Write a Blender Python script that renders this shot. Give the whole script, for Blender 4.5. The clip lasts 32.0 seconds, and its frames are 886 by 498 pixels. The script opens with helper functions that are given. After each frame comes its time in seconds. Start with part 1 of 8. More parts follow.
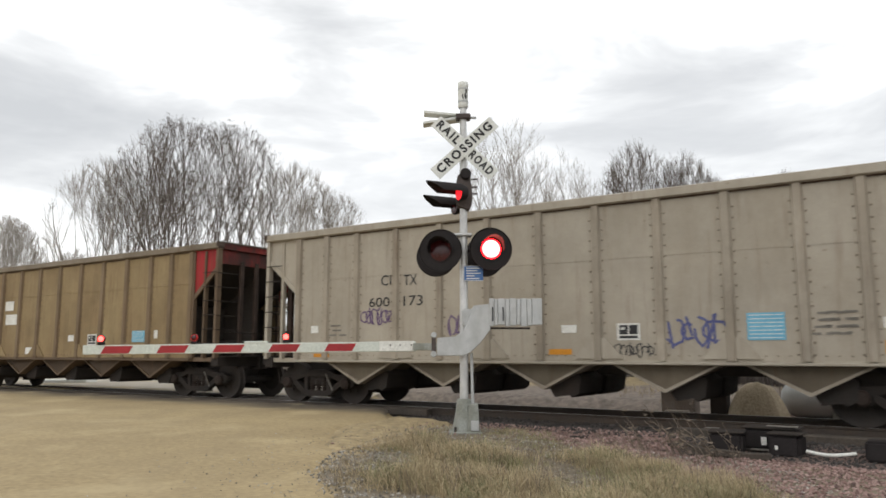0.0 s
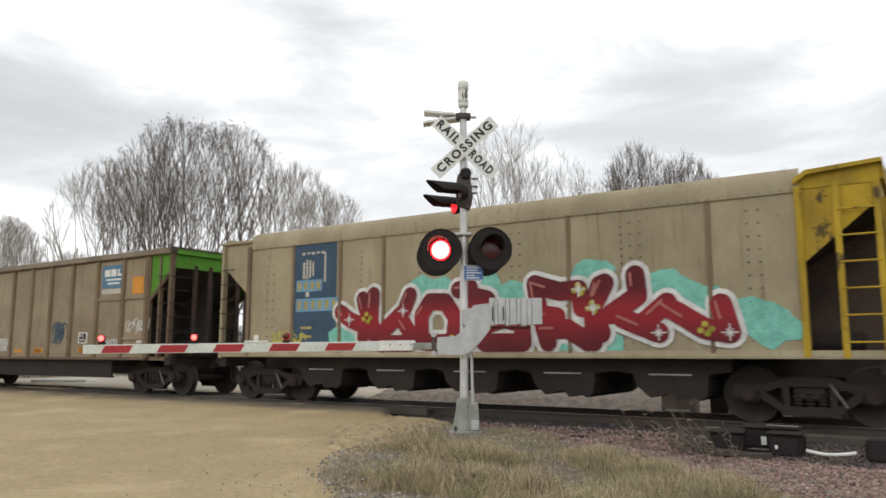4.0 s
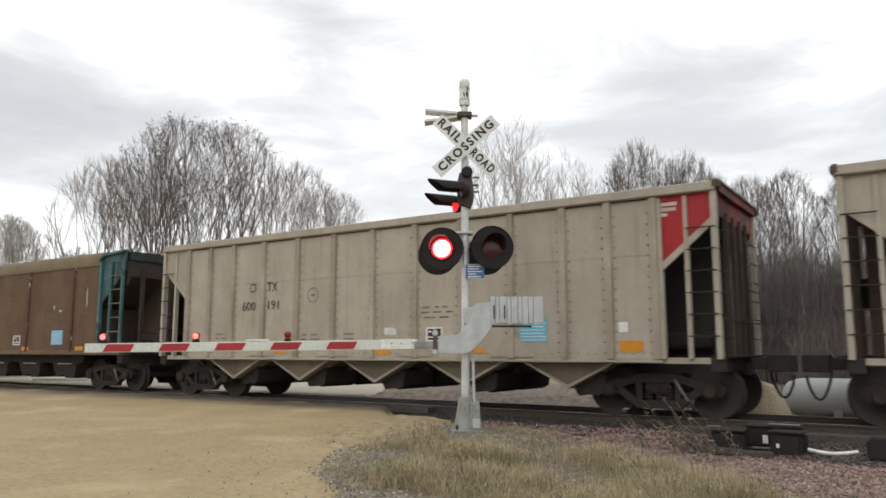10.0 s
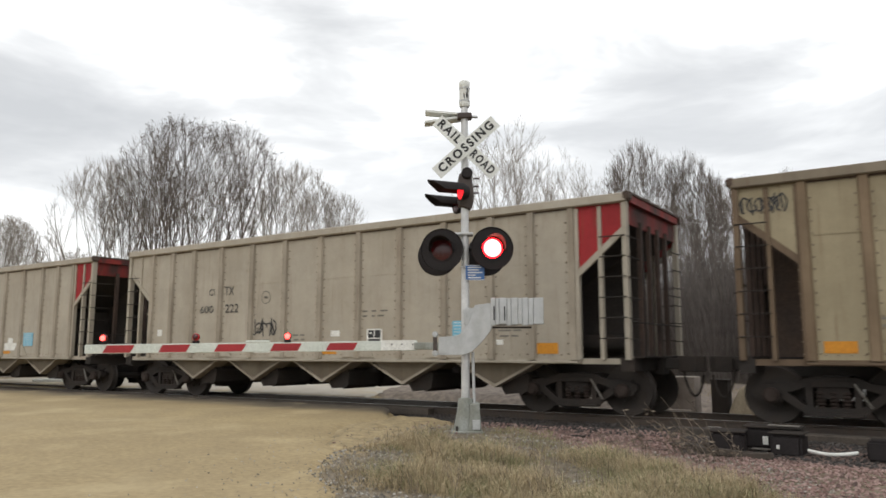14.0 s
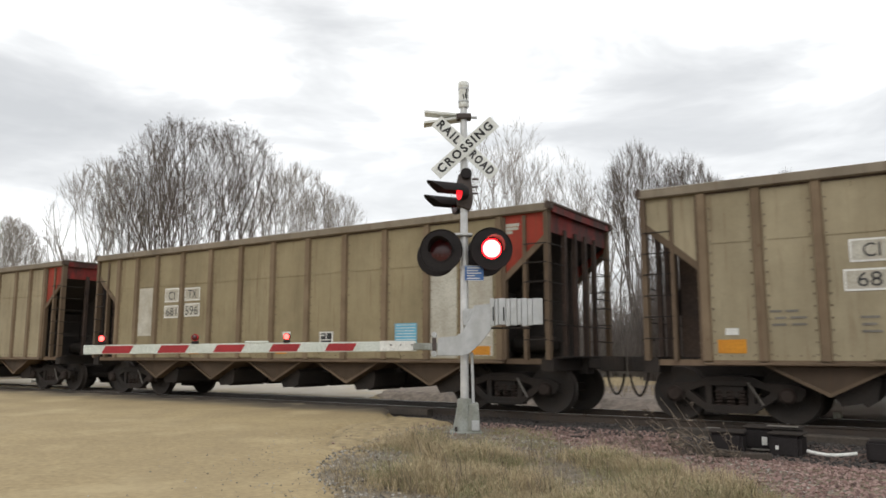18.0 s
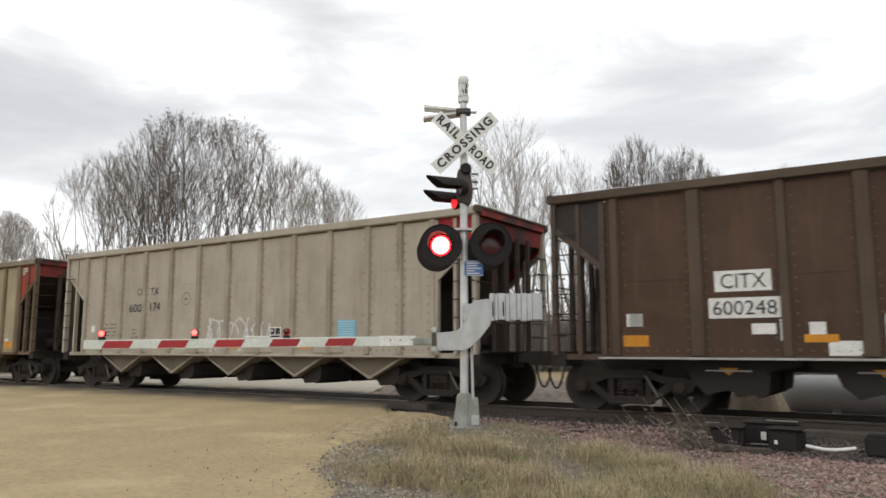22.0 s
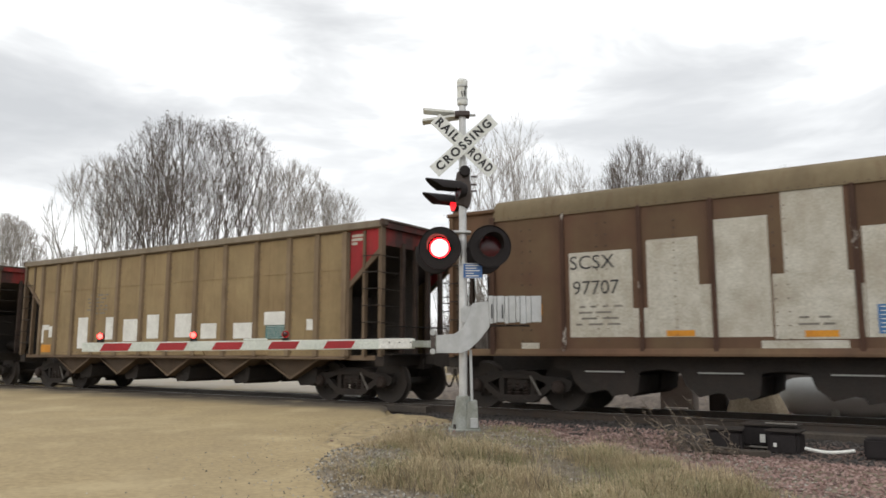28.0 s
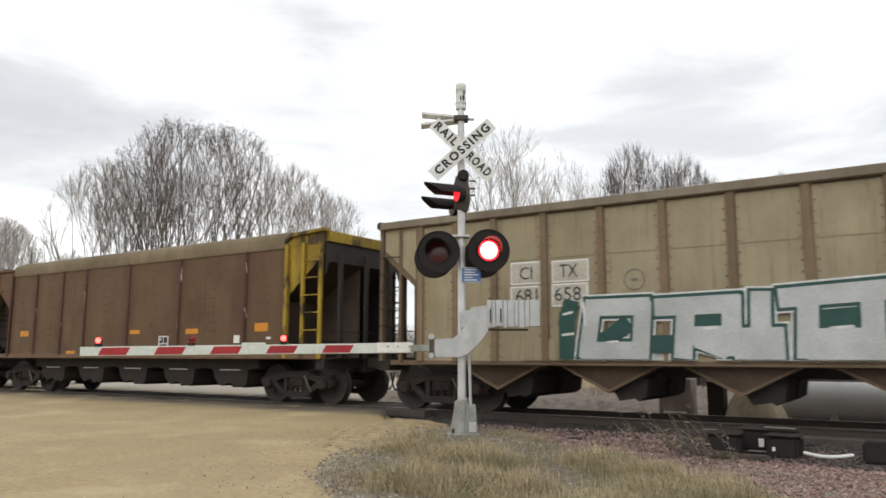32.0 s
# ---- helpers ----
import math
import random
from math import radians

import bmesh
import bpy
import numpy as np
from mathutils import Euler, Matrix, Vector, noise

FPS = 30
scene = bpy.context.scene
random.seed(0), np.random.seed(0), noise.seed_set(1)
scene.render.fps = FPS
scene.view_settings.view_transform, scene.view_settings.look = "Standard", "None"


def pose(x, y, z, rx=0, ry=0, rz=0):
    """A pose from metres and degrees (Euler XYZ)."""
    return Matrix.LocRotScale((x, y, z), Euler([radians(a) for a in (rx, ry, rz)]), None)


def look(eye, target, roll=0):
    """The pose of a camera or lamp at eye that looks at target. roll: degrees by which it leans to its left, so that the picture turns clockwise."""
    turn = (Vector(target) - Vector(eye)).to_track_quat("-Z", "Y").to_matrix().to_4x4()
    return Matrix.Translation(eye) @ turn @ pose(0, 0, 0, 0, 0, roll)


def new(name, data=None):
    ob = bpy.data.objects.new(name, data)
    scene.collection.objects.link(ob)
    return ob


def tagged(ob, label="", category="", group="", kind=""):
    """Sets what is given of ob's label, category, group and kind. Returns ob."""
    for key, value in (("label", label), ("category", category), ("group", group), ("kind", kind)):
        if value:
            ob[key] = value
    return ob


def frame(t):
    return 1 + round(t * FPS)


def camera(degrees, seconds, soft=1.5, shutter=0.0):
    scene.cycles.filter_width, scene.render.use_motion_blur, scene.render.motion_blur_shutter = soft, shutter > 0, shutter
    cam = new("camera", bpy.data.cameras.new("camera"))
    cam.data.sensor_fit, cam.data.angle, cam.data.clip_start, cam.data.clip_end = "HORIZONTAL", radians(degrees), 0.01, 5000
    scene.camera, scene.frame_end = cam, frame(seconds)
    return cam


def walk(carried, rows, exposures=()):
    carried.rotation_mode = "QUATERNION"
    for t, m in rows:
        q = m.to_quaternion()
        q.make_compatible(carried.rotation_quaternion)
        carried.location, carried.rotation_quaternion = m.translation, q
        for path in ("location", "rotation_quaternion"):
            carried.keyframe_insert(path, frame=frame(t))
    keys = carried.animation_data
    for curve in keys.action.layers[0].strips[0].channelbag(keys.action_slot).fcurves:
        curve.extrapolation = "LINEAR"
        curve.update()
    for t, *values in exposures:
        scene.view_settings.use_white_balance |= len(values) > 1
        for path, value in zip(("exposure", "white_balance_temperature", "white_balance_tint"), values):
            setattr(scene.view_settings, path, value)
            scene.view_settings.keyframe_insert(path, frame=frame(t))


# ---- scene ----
cam = camera(61.35, 32.0, soft=1.65, shutter=0.16)
WALK = [
    (0.0, pose(0, 0, 1.14, 97.963, 0, -0.057)),
    (0.5, pose(0, 0, 1.14, 97.897, 0, -0.057)),
    (1.0, pose(0, 0, 1.14, 97.888, 0, -0.047)),
    (1.5, pose(0, 0, 1.14, 97.832, 0, -0.019)),
    (2.0, pose(0, 0, 1.14, 97.945, 0, -0.019)),
    (2.5, pose(0, 0, 1.14, 97.963, 0, -0.047)),
    (3.0, pose(0, 0, 1.14, 98.021, 0, -0.033)),
    (3.5, pose(0, 0, 1.14, 97.963, 0, -0.052)),
    (5.5, pose(0, 0, 1.14, 97.897, 0, -0.052)),
    (6.0, pose(0, 0, 1.14, 97.949, 0, -0.019)),
    (6.5, pose(0, 0, 1.14, 97.958, 0, -0.047)),
    (7.0, pose(0, 0, 1.14, 97.897, 0, -0.019)),
    (7.5, pose(0, 0, 1.14, 97.827, 0, -0.000)),
    (8.0, pose(0, 0, 1.14, 97.906, 0, -0.019)),
    (8.5, pose(0, 0, 1.14, 97.906, 0, 0.005)),
    (9.0, pose(0, 0, 1.14, 97.963, 0, 0.000)),
    (9.5, pose(0, 0, 1.14, 97.846, 0, 0.057)),
    (10.0, pose(0, 0, 1.14, 97.822, 0, 0.053)),
    (10.5, pose(0, 0, 1.14, 97.817, 0, 0.019)),
    (11.0, pose(0, 0, 1.14, 97.846, 0, 0.005)),
    (11.5, pose(0, 0, 1.14, 97.832, 0, 0.005)),
    (12.0, pose(0, 0, 1.14, 97.832, 0, 0.005)),
    (12.5, pose(0, 0, 1.14, 97.902, 0, 0.053)),
    (13.0, pose(0, 0, 1.14, 97.817, 0, 0.014)),
    (13.5, pose(0, 0, 1.14, 97.902, 0, 0.005)),
    (14.0, pose(0, 0, 1.14, 97.906, 0, 0.053)),
    (14.5, pose(0, 0, 1.14, 97.958, 0, 0.019)),
    (16.5, pose(0, 0, 1.14, 97.864, 0, 0.023)),
    (17.0, pose(0, 0, 1.14, 97.906, 0, 0.023)),
    (17.5, pose(0, 0, 1.14, 97.906, 0, 0.009)),
    (18.0, pose(0, 0, 1.14, 97.949, 0, -0.014)),
    (18.5, pose(0, 0, 1.14, 97.888, 0, 0.005)),
    (19.0, pose(0, 0, 1.14, 97.906, 0, 0.000)),
    (19.5, pose(0, 0, 1.14, 97.888, 0, -0.009)),
    (20.0, pose(0, 0, 1.14, 97.832, 0, -0.052)),
    (20.5, pose(0, 0, 1.14, 97.759, 0, -0.009)),
    (21.0, pose(0, 0, 1.14, 97.731, 0, -0.047)),
    (21.5, pose(0, 0, 1.14, 97.619, 0, -0.047)),
    (22.0, pose(0, 0, 1.14, 97.570, 0, -0.037)),
    (22.5, pose(0, 0, 1.14, 97.694, 0, -0.005)),
    (23.0, pose(0, 0, 1.14, 97.812, 0, -0.033)),
    (23.5, pose(0, 0, 1.14, 97.716, 0, -0.052)),
    (24.0, pose(0, 0, 1.14, 97.638, 0, -0.056)),
    (24.5, pose(0, 0, 1.14, 97.750, 0, -0.075)),
    (25.0, pose(0, 0, 1.14, 97.707, 0, -0.086)),
    (25.5, pose(0, 0, 1.14, 97.759, 0, -0.104)),
    (27.5, pose(0, 0, 1.14, 97.837, 0, -0.151)),
    (28.0, pose(0, 0, 1.14, 97.764, 0, -0.118)),
    (28.5, pose(0, 0, 1.14, 97.731, 0, -0.136)),
    (29.0, pose(0, 0, 1.14, 97.745, 0, -0.065)),
    (29.5, pose(0, 0, 1.14, 97.750, 0, -0.146)),
    (30.0, pose(0, 0, 1.14, 97.812, 0, -0.152)),
    (30.5, pose(0, 0, 1.14, 97.759, 0, -0.132)),
    (31.0, pose(0, 0, 1.14, 97.968, 0, -0.171)),
    (31.5, pose(0, 0, 1.14, 98.016, 0, -0.209)),
    (32.0, pose(0, 0, 1.14, 98.078, 0, -0.227)),
]
walk(cam, WALK, [(0.0, 0.0), (29.8, 0.0), (31.0, 0.09), (32.0, 0.10)])

# ---- sky and light: a bright overcast winter day ----
HEADING = radians(56.616)
ALONG = Vector((-math.sin(HEADING), math.cos(HEADING), 0))     # the way the train goes
ACROSS = Vector((math.cos(HEADING), math.sin(HEADING), 0))     # from the near side of the track to the far side
RAIL_Z, BODY_Z, TRACK_W, SPEED, CAR_PITCH = 0.005, 0.119, 14.15, 8.489, 16.19


def node(tree, kind, **values):
    n = tree.nodes.new(kind)
    for key, value in values.items():
        if key in n.inputs:
            n.inputs[key].default_value = value
    return n


def ramp(tree, fac, stops):
    n = tree.nodes.new("ShaderNodeValToRGB")
    n.color_ramp.elements[0].position, n.color_ramp.elements[0].color = stops[0][0], (*stops[0][1], 1)
    n.color_ramp.elements[1].position, n.color_ramp.elements[1].color = stops[-1][0], (*stops[-1][1], 1)
    for pos, col in stops[1:-1]:
        n.color_ramp.elements.new(pos).color = (*col, 1)
    tree.links.new(fac, n.inputs["Fac"])
    return n.outputs["Color"]


def mixed(tree, fac, a, b, blend="MIX"):
    n = tree.nodes.new("ShaderNodeMix")
    n.data_type, n.blend_type = "RGBA", blend
    for slot, value in ((n.inputs[0], fac), (n.inputs[6], a), (n.inputs[7], b)):
        if hasattr(value, "links"):
            tree.links.new(value, slot)
        elif isinstance(value, (int, float)):
            slot.default_value = value
        else:
            slot.default_value = (*value, 1)
    return n.outputs[2]


world = bpy.data.worlds.new("overcast")
scene.world = world
world.use_nodes = True
wt = world.node_tree
wt.nodes.clear()
sky = wt.nodes.new("ShaderNodeTexSky")
sky.sky_type, sky.sun_disc, sky.sun_elevation, sky.sun_rotation = "NISHITA", False, radians(35), radians(200)
way = wt.nodes.new("ShaderNodeTexCoord")
stretch = node(wt, "ShaderNodeMapping", Scale=(1.0, 1.0, 3.4), Location=(0.35, 0.1, 0.52))
wt.links.new(way.outputs["Generated"], stretch.inputs["Vector"])
puffs = node(wt, "ShaderNodeTexNoise", Scale=3.1, Detail=5.0, Roughness=0.55, Distortion=0.3)
wt.links.new(stretch.outputs["Vector"], puffs.inputs["Vector"])
height = wt.nodes.new("ShaderNodeSeparateXYZ")
wt.links.new(way.outputs["Generated"], height.inputs[0])
deck = ramp(wt, height.outputs["Z"], [(0.0, (0.14,) * 3), (0.19, (0.15,) * 3), (0.27, (0.055,) * 3), (0.33, (0.12,) * 3), (0.40, (0.23,) * 3), (0.65, (0.14,) * 3)])
lumps = mixed(wt, 1.0, puffs.outputs["Fac"], deck, "ADD")
clouds = ramp(wt, lumps, [(0.36, (5.6, 5.72, 5.85)), (0.52, (6.6, 6.7, 6.8)), (0.62, (7.9, 8.0, 8.05)), (0.73, (10.8, 10.85, 10.85))])
cover = mixed(wt, 0.93, sky.outputs["Color"], clouds)
back = node(wt, "ShaderNodeBackground", Strength=0.125)
wt.links.new(cover, back.inputs["Color"])
wt.links.new(back.outputs["Background"], wt.nodes.new("ShaderNodeOutputWorld").inputs["Surface"])
sun = new("sun", bpy.data.lights.new("sun", "SUN"))
sun.data.energy, sun.data.angle, sun.data.color = 0.5, radians(25), (1.0, 0.97, 0.92)
sun.matrix_world = look((-6, -16, 12), (0, 0, 0))

# ---- mesh helpers ----


def box(bm, x0, x1, y0, y1, z0, z1):
    v = [bm.verts.new((x, y, z)) for x in (x0, x1) for y in (y0, y1) for z in (z0, z1)]
    for f in ((0, 1, 3, 2), (4, 6, 7, 5), (0, 4, 5, 1), (2, 3, 7, 6), (0, 2, 6, 4), (1, 5, 7, 3)):
        bm.faces.new([v[i] for i in f])
    return bm


def prism(bm, outline, c0, c1, axis="y"):
    """A flat outline of (a, b) swept from c0 to c1 along an axis."""
    put = {"x": lambda a, b, c: (c, a, b), "y": lambda a, b, c: (a, c, b), "z": lambda a, b, c: (a, b, c)}[axis]
    lo, hi = [bm.verts.new(put(a, b, c0)) for a, b in outline], [bm.verts.new(put(a, b, c1)) for a, b in outline]
    bm.faces.new(lo)
    bm.faces.new(hi[::-1])
    for i in range(len(outline)):
        j = (i + 1) % len(outline)
        bm.faces.new((lo[i], hi[i], hi[j], lo[j]))
    return bm


def tube(bm, p0, p1, r0, r1=None, sides=10, caps=True):
    p0, p1 = Vector(p0), Vector(p1)
    r1 = r0 if r1 is None else r1
    q = (p1 - p0).to_track_quat("Z", "Y")
    rings = [[bm.verts.new(p + q @ Vector((r * math.cos(2 * math.pi * i / sides), r * math.sin(2 * math.pi * i / sides), 0)))
              for i in range(sides)] for p, r in ((p0, r0), (p1, r1))]
    for i in range(sides):
        j = (i + 1) % sides
        bm.faces.new((rings[0][i], rings[0][j], rings[1][j], rings[1][i]))
    if caps:
        bm.faces.new(rings[0][::-1])
        bm.faces.new(rings[1])
    return bm


def lathe(bm, profile, sides=20, axis="z", at=(0, 0, 0)):
    """A profile of (radius, height) turned round an axis."""
    put = {"x": lambda a, b, c: (c, a, b), "y": lambda a, b, c: (a, c, b), "z": lambda a, b, c: (a, b, c)}[axis]
    rings = []
    for r, hgt in profile:
        if r < 1e-5:
            rings.append([bm.verts.new(Vector(at) + Vector(put(0, 0, hgt)))])
        else:
            rings.append([bm.verts.new(Vector(at) + Vector(put(r * math.cos(2 * math.pi * i / sides), r * math.sin(2 * math.pi * i / sides), hgt)))
                          for i in range(sides)])
    for a, b in zip(rings, rings[1:]):
        for i in range(sides):
            j = (i + 1) % sides
            if len(a) == 1 and len(b) > 1:
                bm.faces.new((a[0], b[i], b[j]))
            elif len(b) == 1 and len(a) > 1:
                bm.faces.new((a[i], a[j], b[0]))
            elif len(a) > 1:
                bm.faces.new((a[i], a[j], b[j], b[i]))
    return bm


def bent(bm, points, r, sides=6):
    """One round bar or hose along a bent line."""
    pts = [Vector(p) for p in points]
    rings = []
    for k, p in enumerate(pts):
        q = (pts[min(k + 1, len(pts) - 1)] - pts[max(k - 1, 0)]).to_track_quat("Z", "Y")
        rings.append([bm.verts.new(p + q @ Vector((r * math.cos(2 * math.pi * i / sides), r * math.sin(2 * math.pi * i / sides), 0))) for i in range(sides)])
    for a, b in zip(rings, rings[1:]):
        for i in range(sides):
            j = (i + 1) % sides
            bm.faces.new((a[i], a[j], b[j], b[i]))
    bm.faces.new(rings[0][::-1])
    bm.faces.new(rings[-1])
    return bm


def finish(name, bm, smooth=False):
    bmesh.ops.recalc_face_normals(bm, faces=bm.faces)
    mesh = bpy.data.meshes.new(name)
    bm.to_mesh(mesh)
    bm.free()
    if smooth:
        for poly in mesh.polygons:
            poly.use_smooth = True
        mesh.set_sharp_from_angle(angle=radians(35))
    mesh.materials.append(None)
    return mesh


def use(name, mesh, material, parent=None, label="", m=None):
    """An object of its own on a mesh that alike parts share, with its own material."""
    ob = new(name, mesh)
    ob.material_slots[0].link = "OBJECT"
    ob.material_slots[0].material = material
    ob.parent = parent
    if m is not None:
        ob.matrix_basis = m
    return tagged(ob, label)


def part(name, bm, material, parent=None, label="", smooth=False, m=None):
    return use(name, finish(name, bm, smooth), material, parent, label, m)


def soften(bm, width, segments=1):
    bmesh.ops.recalc_face_normals(bm, faces=bm.faces)
    bmesh.ops.bevel(bm, geom=bm.edges[:], offset=width, segments=segments, affect="EDGES", clamp_overlap=True)
    return bm


def empty(name, m, label, category, group="", kind=""):
    ob = new(name)
    ob.empty_display_size = 0.2
    ob.matrix_basis = m
    return tagged(ob, label, category, group, kind)


GLYPHS = {}


def letters(text, height, bold=0.0, gap=1.0):
    """A flat mesh of the built-in font, its capitals that high, centred."""
    if (text, height, bold) not in GLYPHS:
        curve = bpy.data.curves.new("letters", "FONT")
        curve.body, curve.size, curve.align_x, curve.align_y = text, height / 0.70, "CENTER", "CENTER"
        curve.resolution_u, curve.offset, curve.space_character = 3, bold, gap
        ob = new("letters", curve)
        mesh = bpy.data.meshes.new_from_object(ob.evaluated_get(bpy.context.evaluated_depsgraph_get()))
        bpy.data.objects.remove(ob)
        mesh.materials.clear()
        mesh.materials.append(None)
        GLYPHS[(text, height, bold)] = mesh
    return GLYPHS[(text, height, bold)]


# ---- materials ----


def surface(name, base, second=None, rough=0.7, metal=0.0, scale=6.0, grain=60.0, relief=0.15, depth=0.01, dirt=None, dirt_amount=0.4,
            streak=(1, 1, 1), place="Object", spec=0.3, chips=None, mottle=0.55):
    """A weathered surface: a slow drift between two tones, fine grain, dirt that runs in streaks, chips of rust or bare metal, and relief."""
    mat = bpy.data.materials.new(name)
    mat.use_nodes = True
    t = mat.node_tree
    shader = t.nodes["Principled BSDF"]
    second = second or tuple(c * 0.72 for c in base)
    if place == "World":
        at = t.nodes.new("ShaderNodeNewGeometry").outputs["Position"]
    else:
        at = t.nodes.new("ShaderNodeTexCoord").outputs["Object"]
        shift = node(t, "ShaderNodeVectorMath")
        shift.operation = "MULTIPLY_ADD"
        shift.inputs[1].default_value = (1, 1, 1)
        own = t.nodes.new("ShaderNodeObjectInfo")
        spread = node(t, "ShaderNodeMath")
        spread.operation = "MULTIPLY"
        spread.inputs[1].default_value = 37.0
        t.links.new(own.outputs["Random"], spread.inputs[0])
        t.links.new(at, shift.inputs[0])
        t.links.new(spread.outputs[0], shift.inputs[2])
        at = shift.outputs[0]
    slow = node(t, "ShaderNodeTexNoise", Scale=scale, Detail=4.0, Roughness=0.6)
    fine = node(t, "ShaderNodeTexNoise", Scale=grain, Detail=3.0, Roughness=0.65)
    t.links.new(at, slow.inputs["Vector"])
    t.links.new(at, fine.inputs["Vector"])
    tone = mixed(t, ramp(t, slow.outputs["Fac"], [(0.35, (0, 0, 0)), (0.68, (1, 1, 1))]), base, second)
    tone = mixed(t, mottle, tone, ramp(t, fine.outputs["Fac"], [(0.3, (0.62, 0.62, 0.62)), (0.7, (1.38, 1.38, 1.38))]), "MULTIPLY")
    if dirt:
        run = node(t, "ShaderNodeMapping", Scale=streak)
        t.links.new(at, run.inputs["Vector"])
        smear = node(t, "ShaderNodeTexNoise", Scale=1.0, Detail=5.0, Roughness=0.62)
        t.links.new(run.outputs["Vector"], smear.inputs["Vector"])
        a = dirt_amount
        tone = mixed(t, ramp(t, smear.outputs["Fac"], [(0.42, (0, 0, 0)), (0.72, (a, a, a))]), tone, dirt)
    if chips:
        spots = node(t, "ShaderNodeTexNoise", Scale=chips[1], Detail=6.0, Roughness=0.7)
        t.links.new(at, spots.inputs["Vector"])
        tone = mixed(t, ramp(t, spots.outputs["Fac"], [(chips[2], (0, 0, 0)), (chips[2] + 0.03, (1, 1, 1))]), tone, chips[0])
    t.links.new(tone, shader.inputs["Base Color"])
    shader.inputs["Metallic"].default_value, shader.inputs["Specular IOR Level"].default_value = metal, spec
    t.links.new(ramp(t, slow.outputs["Fac"], [(0.3, (rough * 0.85,) * 3), (0.7, (min(1, rough * 1.15),) * 3)]), shader.inputs["Roughness"])
    if relief:
        bump = node(t, "ShaderNodeBump", Strength=relief, Distance=depth)
        t.links.new(fine.outputs["Fac"], bump.inputs["Height"])
        t.links.new(bump.outputs["Normal"], shader.inputs["Normal"])
    return mat


def glow(name, colour, strength):
    mat = bpy.data.materials.new(name)
    mat.use_nodes = True
    s = mat.node_tree.nodes["Principled BSDF"]
    s.inputs["Base Color"].default_value = (*colour, 1)
    s.inputs["Emission Color"].default_value, s.inputs["Emission Strength"].default_value = (*colour, 1), strength
    return mat


def layer(mat, factor, colour, blend="MIX"):
    """Lays one more tone over a material's colour."""
    t = mat.node_tree
    socket = t.nodes["Principled BSDF"].inputs["Base Color"]
    under = socket.links[0].from_socket
    t.links.new(mixed(t, factor, under, colour, blend), socket)


def patchy(mat, scale, low, high, stretch=(1, 1, 1), detail=5.0, own=True):
    """A noise mask on a material, from 0 at low to 1 at high."""
    t = mat.node_tree
    at = next(n for n in t.nodes if n.bl_idname == "ShaderNodeTexNoise").inputs["Vector"].links[0].from_socket
    run = node(t, "ShaderNodeMapping", Scale=stretch)
    t.links.new(at, run.inputs["Vector"])
    spots = node(t, "ShaderNodeTexNoise", Scale=scale, Detail=detail, Roughness=0.62)
    t.links.new(run.outputs["Vector"], spots.inputs["Vector"])
    return ramp(t, spots.outputs["Fac"], [(low[0], (low[1],) * 3), (high[0], (high[1],) * 3)])


def body_paint(name, base, dirt, amount, second=None, chips=None, runs=(0.12, 0.066, 0.036), run_amount=0.5, cloud=0.78):
    """Weathered car paint: streaked dirt, cloudy fading and thin runs of rust."""
    mat = surface(name, base, second, spec=0.2, rough=0.68, scale=0.55, grain=28.0, relief=0.03, depth=0.006, dirt=dirt, dirt_amount=amount * 0.7,
                  streak=(1.9, 1.9, 0.30), chips=chips, mottle=0.10)
    layer(mat, 1.0, patchy(mat, 0.9, (0.36, 0.4 + 0.6 * cloud), (0.64, 1.08)), "MULTIPLY")
    layer(mat, 1.0, patchy(mat, 6.0, (0.34, 0.97), (0.66, 1.03)), "MULTIPLY")
    layer(mat, patchy(mat, 1.0, (0.56, 0.0), (0.74, run_amount), (11, 11, 0.7)), runs)
    layer(mat, patchy(mat, 9.0, (0.68, 0.0), (0.73, 0.55), (1, 1, 1), 7.0), runs)
    return mat


def dusted(mat, colour, amount):
    """Dust that has settled in the middle of a sheet and been washed off along its ribs."""
    t = mat.node_tree
    across = t.nodes.new("ShaderNodeSeparateXYZ")
    t.links.new(t.nodes.new("ShaderNodeTexCoord").outputs["Generated"], across.inputs[0])
    middle = ramp(t, across.outputs["X"], [(0.03, (0, 0, 0)), (0.22, (amount,) * 3), (0.80, (amount,) * 3), (0.97, (0, 0, 0))])
    layer(mat, mixed(t, 1.0, middle, patchy(mat, 1.3, (0.36, 0.25), (0.62, 1.0)), "MULTIPLY"), colour)
    return mat


grey_body = body_paint("weathered_grey_paint", (0.385, 0.347, 0.285), (0.235, 0.195, 0.145), 0.45, second=(0.345, 0.307, 0.247), run_amount=0.3, cloud=0.88)
tan_body = body_paint("dusty_tan_paint", (0.305, 0.248, 0.166), (0.17, 0.122, 0.072), 0.6, cloud=0.82)
ochre_body = body_paint("dusty_ochre_paint", (0.295, 0.222, 0.118), (0.14, 0.09, 0.048), 0.55, second=(0.245, 0.175, 0.095), cloud=0.82)
olive_body = body_paint("dusty_olive_paint", (0.282, 0.235, 0.142), (0.15, 0.115, 0.066), 0.55, second=(0.24, 0.195, 0.115), cloud=0.84)
drab_body = body_paint("dusty_drab_paint", (0.245, 0.207, 0.132), (0.14, 0.108, 0.064), 0.55, second=(0.205, 0.170, 0.106), cloud=0.84)
khaki_body = body_paint("dusty_khaki_paint", (0.345, 0.295, 0.195), (0.18, 0.14, 0.085), 0.55, second=(0.285, 0.24, 0.155), cloud=0.84)
